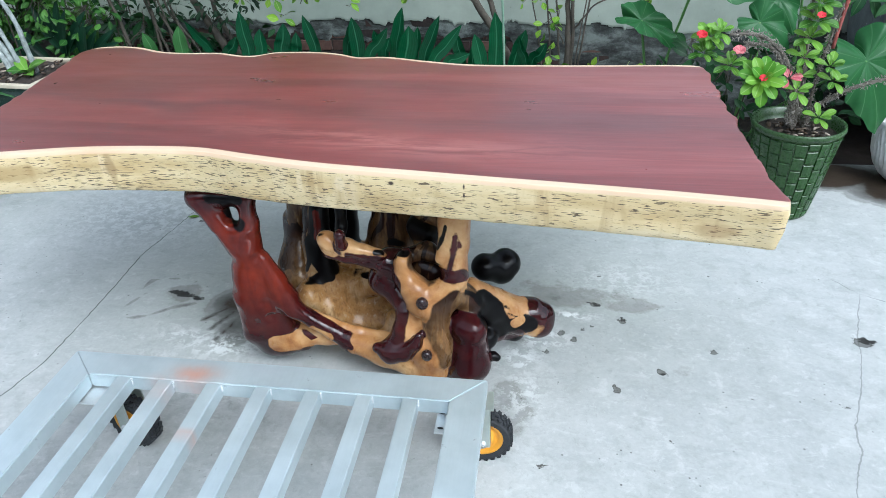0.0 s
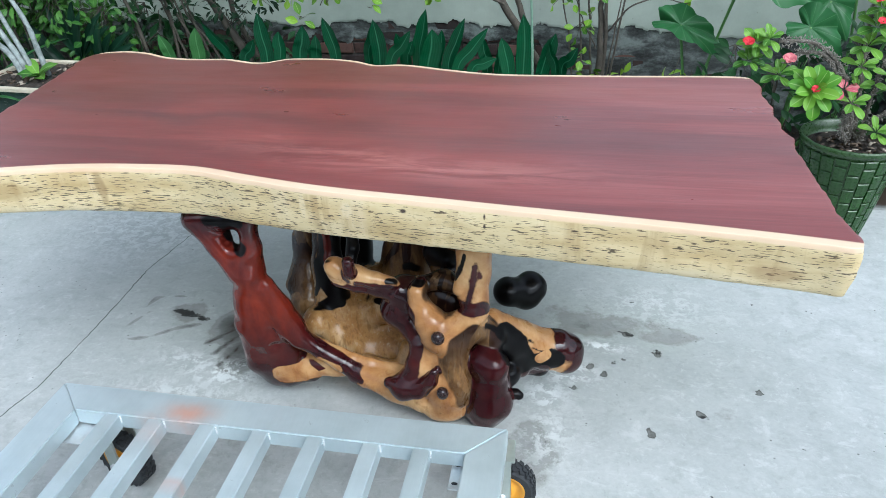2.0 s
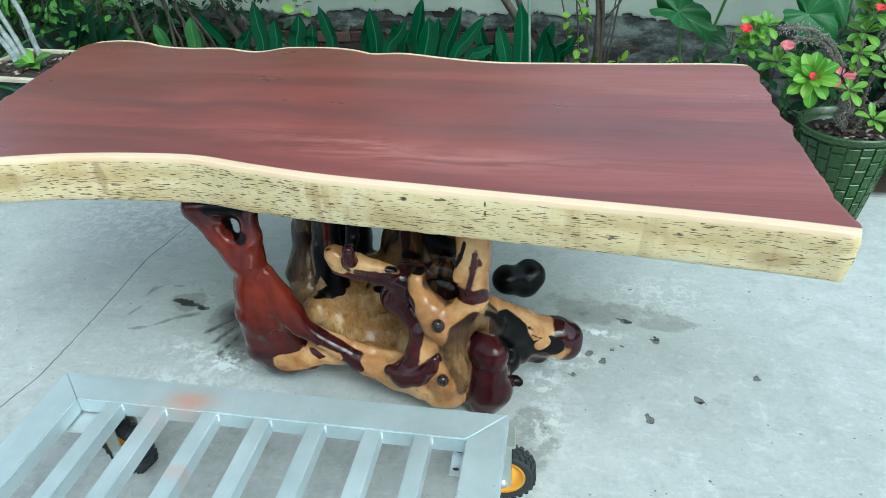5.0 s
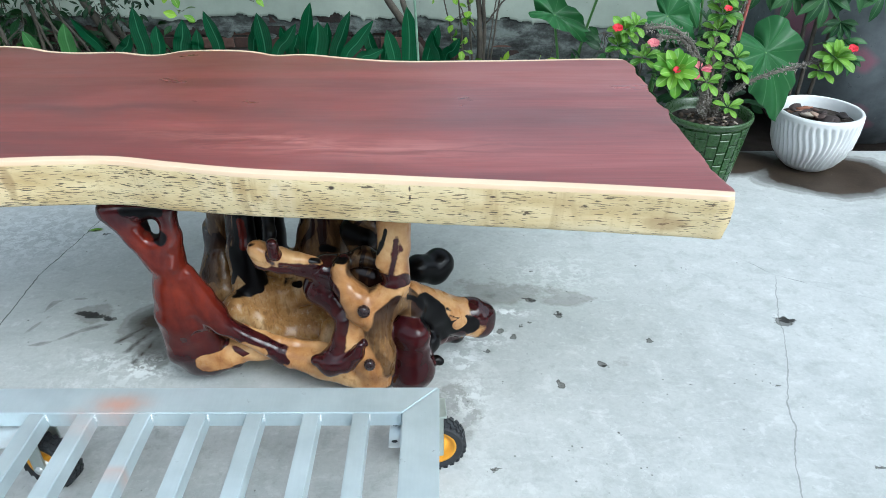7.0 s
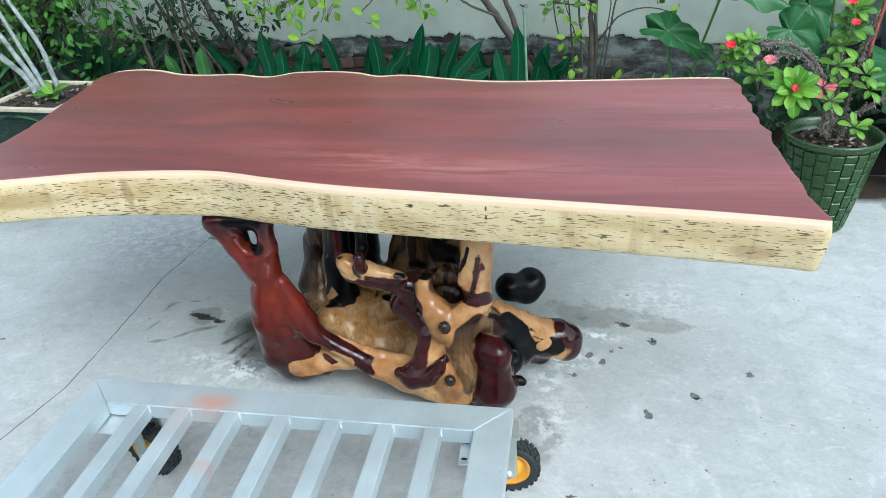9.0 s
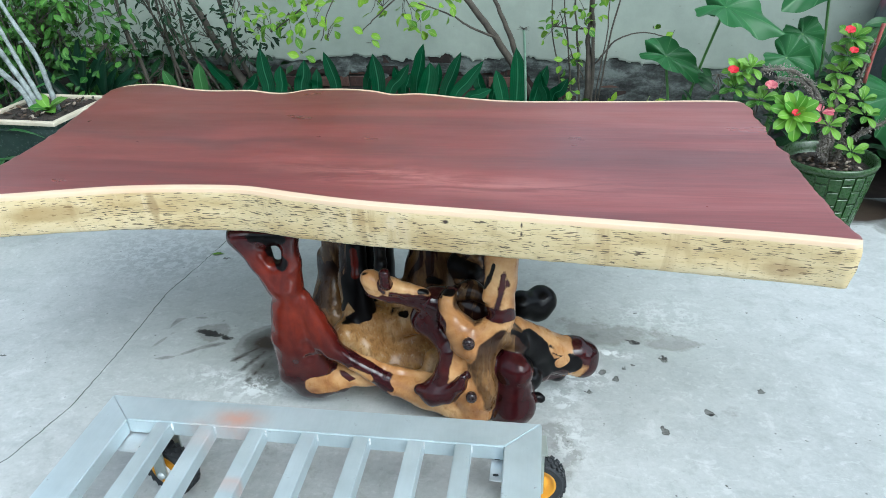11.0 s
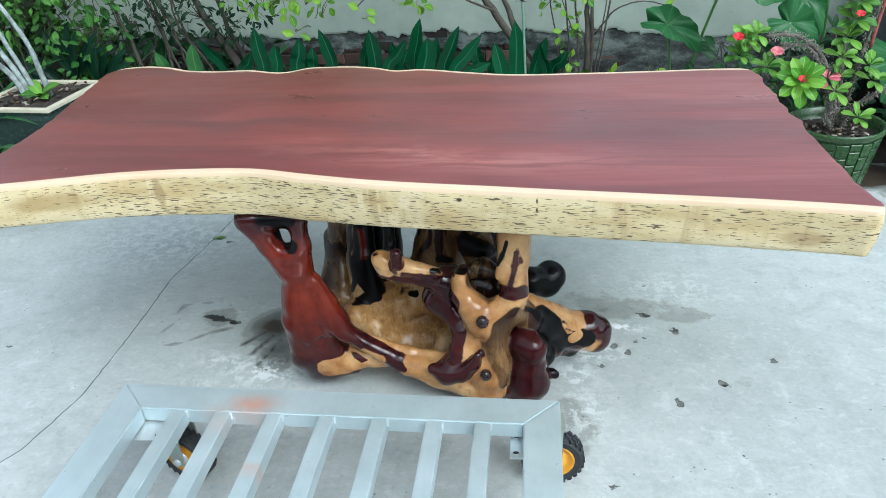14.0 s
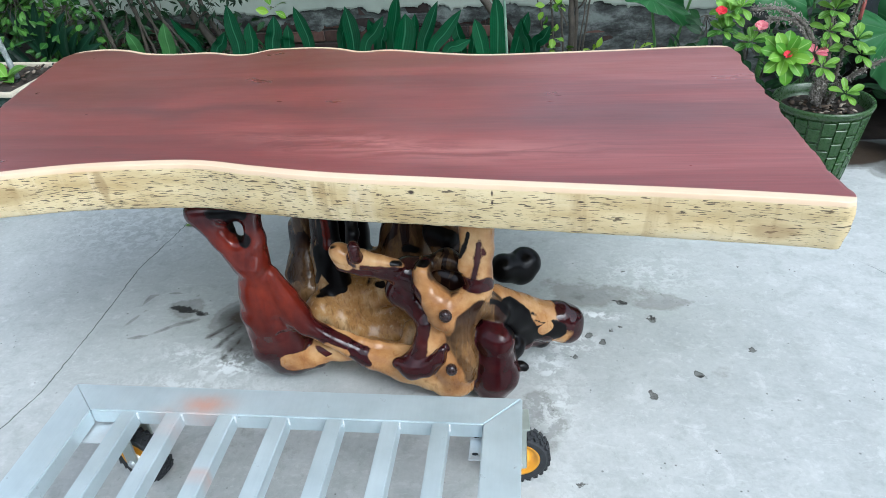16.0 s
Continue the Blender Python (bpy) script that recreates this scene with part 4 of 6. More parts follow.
grow("red", (0.087, 1.271, 0.407, 0.021), (0.098, 1.27, 0.428, 0.015))
# black between the leg's upper prongs: shade under the slab put into colour
stain("black", 0.0126, (-0.39, 1.215, 0.596), (-0.349, 1.215, 0.593), (-0.315, 1.22, 0.588))
stain("black", 0.0186, (-0.345, 1.22, 0.583), (-0.345, 1.22, 0.542), (-0.325, 1.22, 0.523))
stain("red", 0.007, (-0.286, 1.2, 0.587), (-0.29, 1.2, 0.539))
stain("cream", 0.0244, (-0.303, 1.245, 0.102), (-0.255, 1.262, 0.099))
stain("cream", 0.0146, (-0.255, 1.262, 0.095), (-0.199, 1.27, 0.104))
stain("red", 0.0113, (-0.239, 1.262, 0.149), (-0.197, 1.265, 0.112))
stain("cream", 0.0081, (-0.213, 1.262, 0.159), (-0.161, 1.27, 0.119), (-0.2, 1.27, 0.098))
stain("red", 0.0222, (-0.314, 1.24, 0.162), (-0.258, 1.25, 0.166))
stain("red", 0.0095, (-0.119, 1.25, 0.15), (-0.077, 1.25, 0.108))
stain("cream", 0.0112, (-0.188, 1.27, 0.15), (-0.144, 1.27, 0.128))
stain("cream", 0.0072, (-0.106, 1.222, 0.448), (-0.089, 1.222, 0.442))
stain("red", 0.0057, (-0.081, 1.215, 0.487), (-0.081, 1.218, 0.455), (-0.073, 1.22, 0.447))
stain("black", 0.007, (-0.124, 1.222, 0.499), (-0.103, 1.215, 0.509), (-0.081, 1.21, 0.509))
stain("red", 0.0098, (-0.061, 1.19, 0.528), (-0.056, 1.195, 0.49))
stain("black", 0.0055, (-0.063, 1.19, 0.538), (-0.049, 1.19, 0.535))
stain("black", 0.0114, (0.023, 1.235, 0.444), (0.059, 1.235, 0.449), (0.102, 1.24, 0.444))
stain("red", 0.0072, (-0.049, 1.225, 0.436), (0.008, 1.235, 0.427))
stain("brown", 0.0285, (0.133, 1.225, 0.432), (0.155, 1.23, 0.411))
stain("brown", 0.0164, (0.234, 1.24, 0.324), (0.189, 1.21, 0.297), (0.181, 1.2, 0.255), (0.201, 1.2, 0.194))
stain("brown", 0.0091, (0.201, 1.2, 0.194), (0.201, 1.2, 0.113))
stain("red", 0.0354, (0.027, 1.24, 0.393), (0.054, 1.24, 0.341))
stain("black", 0.0072, (0.023, 1.235, 0.432), (0.073, 1.235, 0.434))
stain("black", 0.0086, (0.132, 1.235, 0.431), (0.152, 1.235, 0.422))
stain("red", 0.0159, (-0.015, 1.235, 0.419), (0.035, 1.24, 0.411))
stain("black", 0.0167, (-0.246, 1.37, 0.243), (-0.182, 1.42, 0.231))
stain("black", 0.0118, (-0.247, 1.46, 0.273), (-0.166, 1.43, 0.245), (-0.069, 1.45, 0.226))
stain("black", 0.0089, (0.266, 1.25, 0.322), (0.303, 1.27, 0.287))
stain("cream", 0.0071, (0.108, 1.205, 0.399), (0.128, 1.2, 0.4))
stain("red", 0.0183, (0.193, 1.215, 0.399), (0.231, 1.205, 0.397), (0.26, 1.215, 0.398))
stain("red", 0.0096, (0.217, 1.21, 0.413), (0.229, 1.215, 0.464), (0.234, 1.22, 0.509))
stain("red", 0.0055, (0.236, 1.222, 0.518), (0.246, 1.225, 0.483))
stain("black", 0.0055, (0.187, 1.24, 0.463), (0.203, 1.24, 0.5), (0.21, 1.24, 0.529))
stain("red", 0.0105, (0.015, 1.19, 0.164), (0.063, 1.17, 0.169))
stain("red", 0.0074, (0.1, 1.175, 0.163), (0.126, 1.175, 0.197), (0.133, 1.18, 0.222))
stain("black", 0.0031, (0.067, 1.19, 0.1), (0.073, 1.19, 0.092))
stain("black", 0.0023, (0.147, 1.19, 0.098), (0.146, 1.19, 0.073))
stain("black", 0.0251, (0.303, 1.26, 0.302), (0.331, 1.29, 0.25), (0.345, 1.32, 0.16))
stain("black", 0.034, (0.322, 1.3, 0.224), (0.352, 1.33, 0.150))
stain("black", 0.028, (0.365, 1.33, 0.15), (0.425, 1.355, 0.150))
stain("brown", 0.022, (0.125, 1.215, 0.425), (0.165, 1.222, 0.385))
stain("red", 0.0144, (0.355, 1.33, 0.103), (0.402, 1.35, 0.116))
stain("cream", 0.0202, (0.359, 1.32, 0.267), (0.404, 1.35, 0.234))
stain("cream", 0.0125, (0.386, 1.34, 0.217), (0.406, 1.35, 0.203))
stain("black", 0.0032, (0.369, 1.34, 0.197), (0.391, 1.345, 0.183), (0.417, 1.36, 0.179))
stain("cream", 0.0127, (0.389, 1.345, 0.159), (0.405, 1.355, 0.166))
stain("black", 0.0094, (0.404, 1.355, 0.238), (0.443, 1.37, 0.233))
stain("black", 0.0023, (0.361, 1.33, 0.227), (0.374, 1.335, 0.215))
stain("black", 0.012, (-0.313, 1.46, 0.23), (-0.323, 1.47, 0.243))
stain("black", 0.0102, (-0.252, 1.47, 0.326), (-0.248, 1.46, 0.263), (-0.261, 1.45, 0.238))
stain("black", 0.0131, (-0.128, 1.42, 0.263), (-0.084, 1.44, 0.232), (-0.16, 1.42, 0.292))
stain("red", 0.0099, (-0.224, 1.49, 0.411), (-0.216, 1.46, 0.352))
stain("black", 0.0098, (0.002, 1.47, 0.334), (0.069, 1.46, 0.33))
# Hollows worn into it.
HOLLOWS = [(-0.339, 1.2, 0.563, 0.017), (-0.347, 1.23, 0.54, 0.019), (-0.359, 1.27, 0.51, 0.019), (-0.368, 1.31, 0.48, 0.02), (0.137, 1.205, 0.437, 0.036), (-0.304, 1.198, 0.413, 0.013), (-0.306, 1.203, 0.365, 0.013), (-0.306, 1.21, 0.315, 0.014), (-0.305, 1.222, 0.259, 0.014), (-0.301, 1.238, 0.205, 0.013)]


def to_segment(P, a, b):
    a, b = np.array(a), np.array(b)
    ab = b - a
    t = np.clip(((P - a) @ ab) / max(float(ab @ ab), 1e-9), 0, 1)
    return t, np.linalg.norm(P - a - t[..., None] * ab, axis=-1)


def root_base(table):
    h = 0.0048
    lo, hi = np.array([-0.56, 1.10, -0.012]), np.array([0.56, 1.88, 0.655])
    n = np.ceil((hi - lo) / h).astype(int)
    axes = [lo[i] + h * np.arange(n[i]) for i in range(3)]
    field = np.full(n, 0.3, dtype=np.float32)
    segs = [(c, p[:3], q[:3], p[3], q[3]) for c, chain in ROOTS for p, q in zip(chain, chain[1:])]

    def window(points, margin):
        a = np.clip(((np.min(points, 0) - margin - lo) / h).astype(int), 0, n)
        b = np.clip(((np.max(points, 0) + margin - lo) / h).astype(int) + 1, 0, n)
        sl = tuple(slice(i, j) for i, j in zip(a, b))
        return sl, np.stack(np.meshgrid(*[axes[i][sl[i]] for i in range(3)], indexing='ij'), -1)
    for kind, a, b, ra, rb in segs:
        blend = 0.028 if kind == "brown" else 0.013
        sl, P = window(np.array([a, b]), max(ra, rb) + 0.07)
        t, d = to_segment(P, a, b)
        d = d - (ra + (rb - ra) * t)
        old = field[sl]
        k = np.clip(0.5 + 0.5 * (old - d) / blend, 0, 1)
        field[sl] = old * (1 - k) + d * k - blend * k * (1 - k)
    for x, y, z, r in HOLLOWS:
        sl, P = window(np.array([(x, y, z)]), r + 0.05)
        d = r - np.linalg.norm(P - np.array((x, y, z)), axis=-1)
        old = field[sl]
        k = np.clip(0.5 - 0.5 * (old - d) / 0.016, 0, 1)
        field[sl] = old * (1 - k) + d * k + 0.016 * k * (1 - k)
    # swells and flutes of the grown wood
    G = np.stack(np.meshgrid(*axes, indexing='ij'), -1).astype(np.float32)
    near = np.abs(field) < 0.03
    q = G[near]
    ripple = 0.0009 * np.sin(q[:, 0] * 41 + 3 * np.sin(q[:, 2] * 17)) * np.sin(q[:, 1] * 37 + 2 * np.sin(q[:, 0] * 23)) + 0.0004 * np.sin(q[:, 2] * 70 + 5 * np.sin(q[:, 0] * 31) + 4 * np.sin(q[:, 1] * 29))
    field[near] += ripple.astype(np.float32)
    # flat where it stands and where it meets the slab
    field = np.maximum(field, np.maximum(-(G[..., 2]), G[..., 2] - 0.642))
    # surface nets
    inside = field < 0
    c = np.zeros(np.array(n) - 1, dtype=np.int8)
    corners = [(i, j, k) for i in (0, 1) for j in (0, 1) for k in (0, 1)]
    cut = lambda a, o: a[tuple(slice(o[i], a.shape[i] - 1 + o[i]) for i in range(3))]
    for o in corners:
        c += cut(inside, o)
    live = (c > 0) & (c < 8)
    idx = np.full(c.shape, -1)
    idx[live] = np.arange(live.sum())
    cells = np.argwhere(live)
    acc, cnt = np.zeros((len(cells), 3)), np.zeros(len(cells))
    for o in corners:
        for ax in range(3):
            if o[ax]:
                continue
            e = list(o)
            e[ax] = 1
            va = field[tuple((cells + o).T)]
            vb = field[tuple((cells + e).T)]
            cross = (va < 0) != (vb < 0)
            t = np.where(cross, va / np.where(cross, va - vb, 1), 0)
            p = np.tile(np.array(o, dtype=float), (len(cells), 1))
            p[:, ax] += t
            acc[cross] += p[cross]
            cnt[cross] += 1
    V = lo + h * (cells + acc / cnt[:, None])
    F = []
    for ax in range(3):
        b1, b2 = (ax + 1) % 3, (ax + 2) % 3
        sh = [slice(None)] * 3
        sh2 = [slice(None)] * 3
        sh[ax], sh2[ax] = slice(0, -1), slice(1, None)
        cross = inside[tuple(sh)] != inside[tuple(sh2)]
        at = np.argwhere(cross)
        ok = np.all((at[:, [b1, b2]] > 0), axis=1) & (at[:, b1] < n[b1] - 1) & (at[:, b2] < n[b2] - 1)
        at = at[ok]
        quad = []
        for d1, d2 in ((0, 0), (-1, 0), (-1, -1), (0, -1)):
            s = at.copy()
            s[:, b1] += d1
            s[:, b2] += d2
            quad.append(idx[tuple(s.T)])
        quad = np.stack(quad, 1)
        flip = inside[tuple(at.T)]
        quad[~flip] = quad[~flip][:, ::-1]
        F.append(quad)
    F = np.concatenate(F)
    F = F[(F >= 0).all(1)][:, ::-1]
    cols = {k: np.full(len(V), 0.2) for k in ("cream", "red", "black", "brown")}
    for col, a, b, ra, rb in segs:
        t, d = to_segment(V, a, b)
        cols[col] = np.minimum(cols[col], d - (ra + (rb - ra) * t))
    # each patch wins over what lies under it, stretched deep along the camera's view
    # grain is the viewing direction here, not that of the wood
    grain = np.array((0.0, 0.87, -0.5))
    deep = lambda p: np.asarray(p) - 0.72 * np.outer(np.asarray(p) @ grain, grain).reshape(np.shape(p))
    W = deep(V)
    for col, r, line in PATCHES:
        d = np.min([to_segment(W, deep(a), deep(b))[1] for a, b in zip(line, line[1:])], axis=0) - r
        for other in cols:
            cols[other] = np.minimum(cols[other], d) if other == col else np.maximum(cols[other], -d)
    pale = np.exp(-((V[:, 0] + 0.09) / 0.22) ** 6 - ((V[:, 2] - 0.12) / 0.17) ** 6) * (V[:, 1] > 1.3) + 0.35 * np.exp(-((V[:, 0] - 0.2) / 0.06) ** 2 - ((V[:, 2] - 0.18) / 0.10) ** 2) * (V[:, 1] < 1.3)
    ruddy = smooth_step(-V[:, 0], 0.18, 0.26) * smooth_step(V[:, 2], 0.10, 0.36) * smooth_step(-V[:, 2], -0.60, -0.48)
    V = V - np.array([0, 1.5, 0])
    me = raw_mesh("root_base", V, F, ruddy=ruddy, pale=pale, **{"d_" + k: v for k, v in cols.items()})
    base = linked("root_base", me, M_ROOT, table, "glossy carved tree-root base in cream, maroon and black")
    return base


table = make_table()
base = root_base(table)
for ex, ey, ez, s in ((0.150, 1.188 - 1.5, 0.324, 1.0), (0.155, 1.192 - 1.5, 0.146, 0.95)):
    bm = bmesh.new()
    bmesh.ops.create_icosphere(bm, subdivisions=3, radius=1, matrix=Matrix.Translation((ex, ey, ez)) @ Matrix.Rotation(radians(35), 4, 'X') @ Matrix.Diagonal((0.0165 * s, 0.016, 0.0245 * s, 1)))
    part("plug", bm, M_PEG, base, "dark oval wooden plug")


# ---- steel platform trolley ----
def make_trolley():
    t = thing("trolley", (-0.187, 0.98, 0), "low grey steel platform trolley with slatted top and castors", "trolley")
    x0, x1, y1, y0, w, top, deep = -0.724, 0.340, 0.981, 0.10, 0.082, 0.262, 0.042
    L = Matrix.Translation((0.187, -0.98, 0))

    def rail(a, b, c, d, paint=None):
        """A mitred box tube between four plan corners."""
        bm = bmesh.new()
        lay = bm.verts.layers.float.new("paint")
        lower = [bm.verts.new((x, y, top - deep)) for x, y in (a, b, c, d)]
        upper = [bm.verts.new((x, y, top)) for x, y in (a, b, c, d)]
        bm.faces.new(lower[::-1])
        bm.faces.new(upper)
        for i in range(4):
            j = (i + 1) % 4
            bm.faces.new((lower[i], lower[j], upper[j], upper[i]))
        bmesh.ops.bevel(bm, geom=bm.edges[:], offset=0.0025, segments=2, affect='EDGES')
        bmesh.ops.recalc_face_normals(bm, faces=bm.faces)
        if paint:
            along = [e for e in bm.edges if abs(e.verts[0].co.x - e.verts[1].co.x) > 0.3]
            bmesh.ops.subdivide_edges(bm, edges=along, cuts=60, use_grid_fill=True)
            wide = [e for e in bm.edges if abs(e.verts[0].co.y - e.verts[1].co.y) > 0.05]
            bmesh.ops.subdivide_edges(bm, edges=wide, cuts=7, use_grid_fill=True)
            for v in bm.verts:
                v[lay] = max(math.exp(-((v.co.x - px) / rx) ** 2 - ((v.co.y - py) / ry) ** 2) * k for px, py, rx, ry, k in paint)
        bm.transform(L)
        part("rail", bm, M_STEEL, t, smooth=False)
    g = 0.0006
    rail((x0 + g, y1), (x1 - g, y1), (x1 - w - g, y1 - w), (x0 + w + g, y1 - w), [(-0.375, 0.925, 0.055, 0.03, 1.0), (-0.46, 0.90, 0.03, 0.02, 0.35)])
    rail((x1, y1 - g), (x1, y0 + g), (x1 - w, y0 + w + g), (x1 - w, y1 - w - g))
    rail((x1 - g, y0), (x0 + g, y0), (x0 + w + g, y0 + w), (x1 - w - g, y0 + w))
    rail((x0, y0 + g), (x0, y1 - g), (x0 + w, y1 - w - g), (x0 + w, y0 + w + g))
    for i, cx in enumerate((-0.548, -0.4405, -0.3155, -0.1915, -0.0675, 0.0575, 0.1665)):
        bm = bmesh.new()
        lay = bm.verts.layers.float.new("paint")
        box(bm, cx - 0.0185, cx + 0.0185, y0 + w - 0.002, y1 - w + 0.001, top - 0.040, top - 0.0015)
        bmesh.ops.bevel(bm, geom=bm.edges[:], offset=0.0022, segments=2, affect='EDGES')
        if i in (1, 2):
            bmesh.ops.subdivide_edges(bm, edges=[e for e in bm.edges if abs(e.verts[0].co.y - e.verts[1].co.y) > 0.3], cuts=40, use_grid_fill=True)
            spot = 0.865 if i == 1 else 0.735
            for v in bm.verts:
                v[lay] = math.exp(-((v.co.y - spot) / (0.03 if i == 1 else 0.014)) ** 2) * (0.3 if i == 1 else 0.6)
        bm.transform(L)
        part("slat", bm, M_STEEL, t, smooth=False)
        # weld beads where the slat meets the back rail
        for s in (1,):
            bm = bmesh.new()
            for k in range(4):
                bmesh.ops.create_icosphere(bm, subdivisions=1, radius=0.0032, matrix=Matrix.Translation((cx + s * 0.0188, y1 - w - 0.001, top - 0.006 - k * 0.005)))
            bm.transform(L)
            part("weld_bead", bm, M_ZINC, t)
    caster(t, L, (0.275, 0.88), (0.328, 0.985), 4)
    caster(t, L, (-0.625, 0.880), (-0.590, 0.935), -15)
    caster(t, L, (0.262, 0.22), (0.29, 0.24), 15)
    caster(t, L, (-0.62, 0.22), (-0.56, 0.24), -10)


def caster(t, L, plate_at, wheel_at, turn):
    """A swivel castor: plate with slots, fork and a treaded wheel; the axle stands across the turn."""
    px, py = plate_at
    bm = bmesh.new()
    box(bm, px - 0.046, px + 0.046, py - 0.038, py + 0.038, 0.2125, 0.2165, 0.0015)
    for sx in (-1, 1):
        for sy in (-1, 1):
            m = Matrix.Translation((px + sx * 0.033, py + sy * 0.024, 0.2172)) @ Matrix.Diagonal((1.5, 0.8, 1, 1))
            bmesh.ops.create_cone(bm, cap_ends=True, segments=12, radius1=0.0055, radius2=0.0055, depth=0.0012, matrix=m)
    bm.transform(L)
    plate = part("castor_plate", bm, M_ZINC, t, "zinc castor plate", smooth=False)
    for sx in (-1, 1):
        for sy in (-1, 1):
            bm = bmesh.new()
            lathe(bm, [(0.0045, 0.2178), (0.0045, 0.2188)], 10)
            bm.transform(L @ Matrix.Translation((px + sx * 0.033, py + sy * 0.024, 0)) @ Matrix.Diagonal((1.5, 0.8, 1, 1)))
            part("bolt_slot", bm, M_TYRE, plate)
    wx, wy = wheel_at
    R = 0.076
    W = L @ Matrix.Translation((wx, wy, R)) @ Matrix.Rotation(radians(turn), 4, 'Z')
    bm = bmesh.new()
    lathe(bm, [(0.030, 0.186), (0.034, 0.204), (0.030, 0.2125)], 24)
    bm.transform(L @ Matrix.Translation(((px + wx) / 2, (py + wy) / 2, 0)))
    part("swivel", bm, M_FORK, t)
    bm = bmesh.new()
    for s in (-1, 1):
        box(bm, -0.020, 0.020, s * 0.031 - 0.0022, s * 0.031 + 0.0022, -0.012, 0.115, 0.004)
    box(bm, -0.028, 0.028, -0.033, 0.033, 0.110, 0.116, 0.003)
    bm.transform(W)
    part("fork", bm, M_FORK, t, smooth=False)
    axle = Matrix.Rotation(radians(90), 4, 'X')
    # tyre with rows of tread blocks
    bm = bmesh.new()
    lathe(bm, [(0.052, -0.019), (0.066, -0.021), (0.0715, -0.017), (0.073, 0.0), (0.0715, 0.017), (0.066, 0.021), (0.052, 0.019), (0.050, 0.0), (0.052, -0.019)], 48, cap=False)
    for row, (off, shift) in enumerate(((-0.0135, 0), (0.0, 0.5), (0.0135, 0))):
        for k in range(26):
            a = 2 * math.pi * (k + shift) / 26
            m = Matrix.Rotation(a, 4, 'Z') @ Matrix.Translation((0.0735, 0, off)) @ Matrix.Rotation(radians(18 * (row - 1)), 4, 'X') @ Matrix.Diagonal((0.0055, 0.0105, 0.0105, 1))
            bmesh.ops.create_cube(bm, size=1, matrix=m)
    bm.transform(W @ axle)
    wheel = part("wheel", bm, M_TYRE, t, "black treaded tyre on a yellow rim", smooth=False)
    bm = bmesh.new()
    lathe(bm, [(0.020, -0.017), (0.027, -0.018), (0.030, -0.010), (0.042, -0.009), (0.046, -0.018), (0.053, -0.0185), (0.053, 0.0185), (0.046, 0.018), (0.042, 0.009), (0.030, 0.010), (0.027, 0.018), (0.020, 0.017)], 40)
    bm.transform(W @ axle)
    part("rim", bm, M_RIM, wheel, "yellow plastic rim")
    bm = bmesh.new()
    lathe(bm, [(0.0095, -0.040), (0.0095, -0.034), (0.018, -0.026), (0.019, 0.026), (0.0095, 0.034), (0.0095, 0.040)], 16)
    bm.transform(W @ axle)
    part("hub", bm, M_ZINC, wheel, "zinc hub and axle")


make_trolley()


# ---- plants ----
G_STRAP = leaf_mat("dark strap leaf", (0.003, 0.034, 0.014), (0.010, 0.085, 0.030), (0.050, 0.175, 0.095), 0.28, 0.10)
G_STRAP2 = leaf_mat("fresh strap leaf", (0.015, 0.064, 0.019), (0.056, 0.165, 0.045), (0.120, 0.255, 0.105), 0.34, 0.1)
G_ROUND = leaf_mat("lime round leaf", (0.043, 0.136, 0.015), (0.204, 0.357, 0.030), (0.289, 0.391, 0.102), 0.42)
G_SHRUB = leaf_mat("mid green leaf", (0.016, 0.066, 0.012), (0.080, 0.200, 0.032), (0.13, 0.25, 0.07), 0.42)
G_DARK = leaf_mat("small dark leaf", (0.004, 0.016, 0.007), (0.013, 0.037, 0.016), (0.024, 0.054, 0.024), 0.45)
G_DARK2 = leaf_mat("deep green leaf", (0.004, 0.024, 0.007), (0.017, 0.059, 0.017), (0.035, 0.084, 0.035), 0.42)
G_PALM = leaf_mat("dark palm leaflet", (0.003, 0.015, 0.008), (0.011, 0.040, 0.020), (0.028, 0.070, 0.04), 0.3)
G_EAR = leaf_mat("elephant ear leaf", (0.009, 0.052, 0.014), (0.030, 0.118, 0.036), (0.10, 0.21, 0.09), 0.32)
G_EUPH = leaf_mat("bright succulent leaf", (0.035, 0.120, 0.014), (0.185, 0.36, 0.050), (0.28, 0.42, 0.14), 0.36)
G_PALMATE = leaf_mat("deep palmate leaf", (0.012, 0.050, 0.018), (0.050, 0.130, 0.045), (0.10, 0.19, 0.08), 0.36)
G_FRESH = leaf_mat("fresh succulent leaf", (0.080, 0.230, 0.020), (0.23, 0.42, 0.050), (0.32, 0.46, 0.14), 0.38)
G_FLOWER = leaf_mat("red flower bract", (0.52, 0.018, 0.030), (0.78, 0.060, 0.085), (0.8, 0.16, 0.16), 0.5)
G_PINK = leaf_mat("faded pink bract", (0.50, 0.10, 0.14), (0.66, 0.26, 0.26), (0.7, 0.4, 0.35), 0.5)
M_BARK = mottled("grey brown bark", (0.022, 0.018, 0.013), (0.095, 0.080, 0.062), 22, 0.85, 0.7)
M_TWIG = mottled("dark twig", (0.020, 0.018, 0.014), (0.070, 0.058, 0.042), 30, 0.8, 0.5)
M_PALE = mottled("pale grey stem", (0.07, 0.08, 0.078), (0.40, 0.44, 0.43), 30, 0.7, 0.5)
M_GREENSTEM = mottled("green stalk", (0.05, 0.15, 0.03), (0.12, 0.27, 0.07), 12, 0.5, 0.1)
M_THORN = mottled("thorny grey stem", (0.045, 0.038, 0.030), (0.20, 0.175, 0.145), 40, 0.85, 0.5)
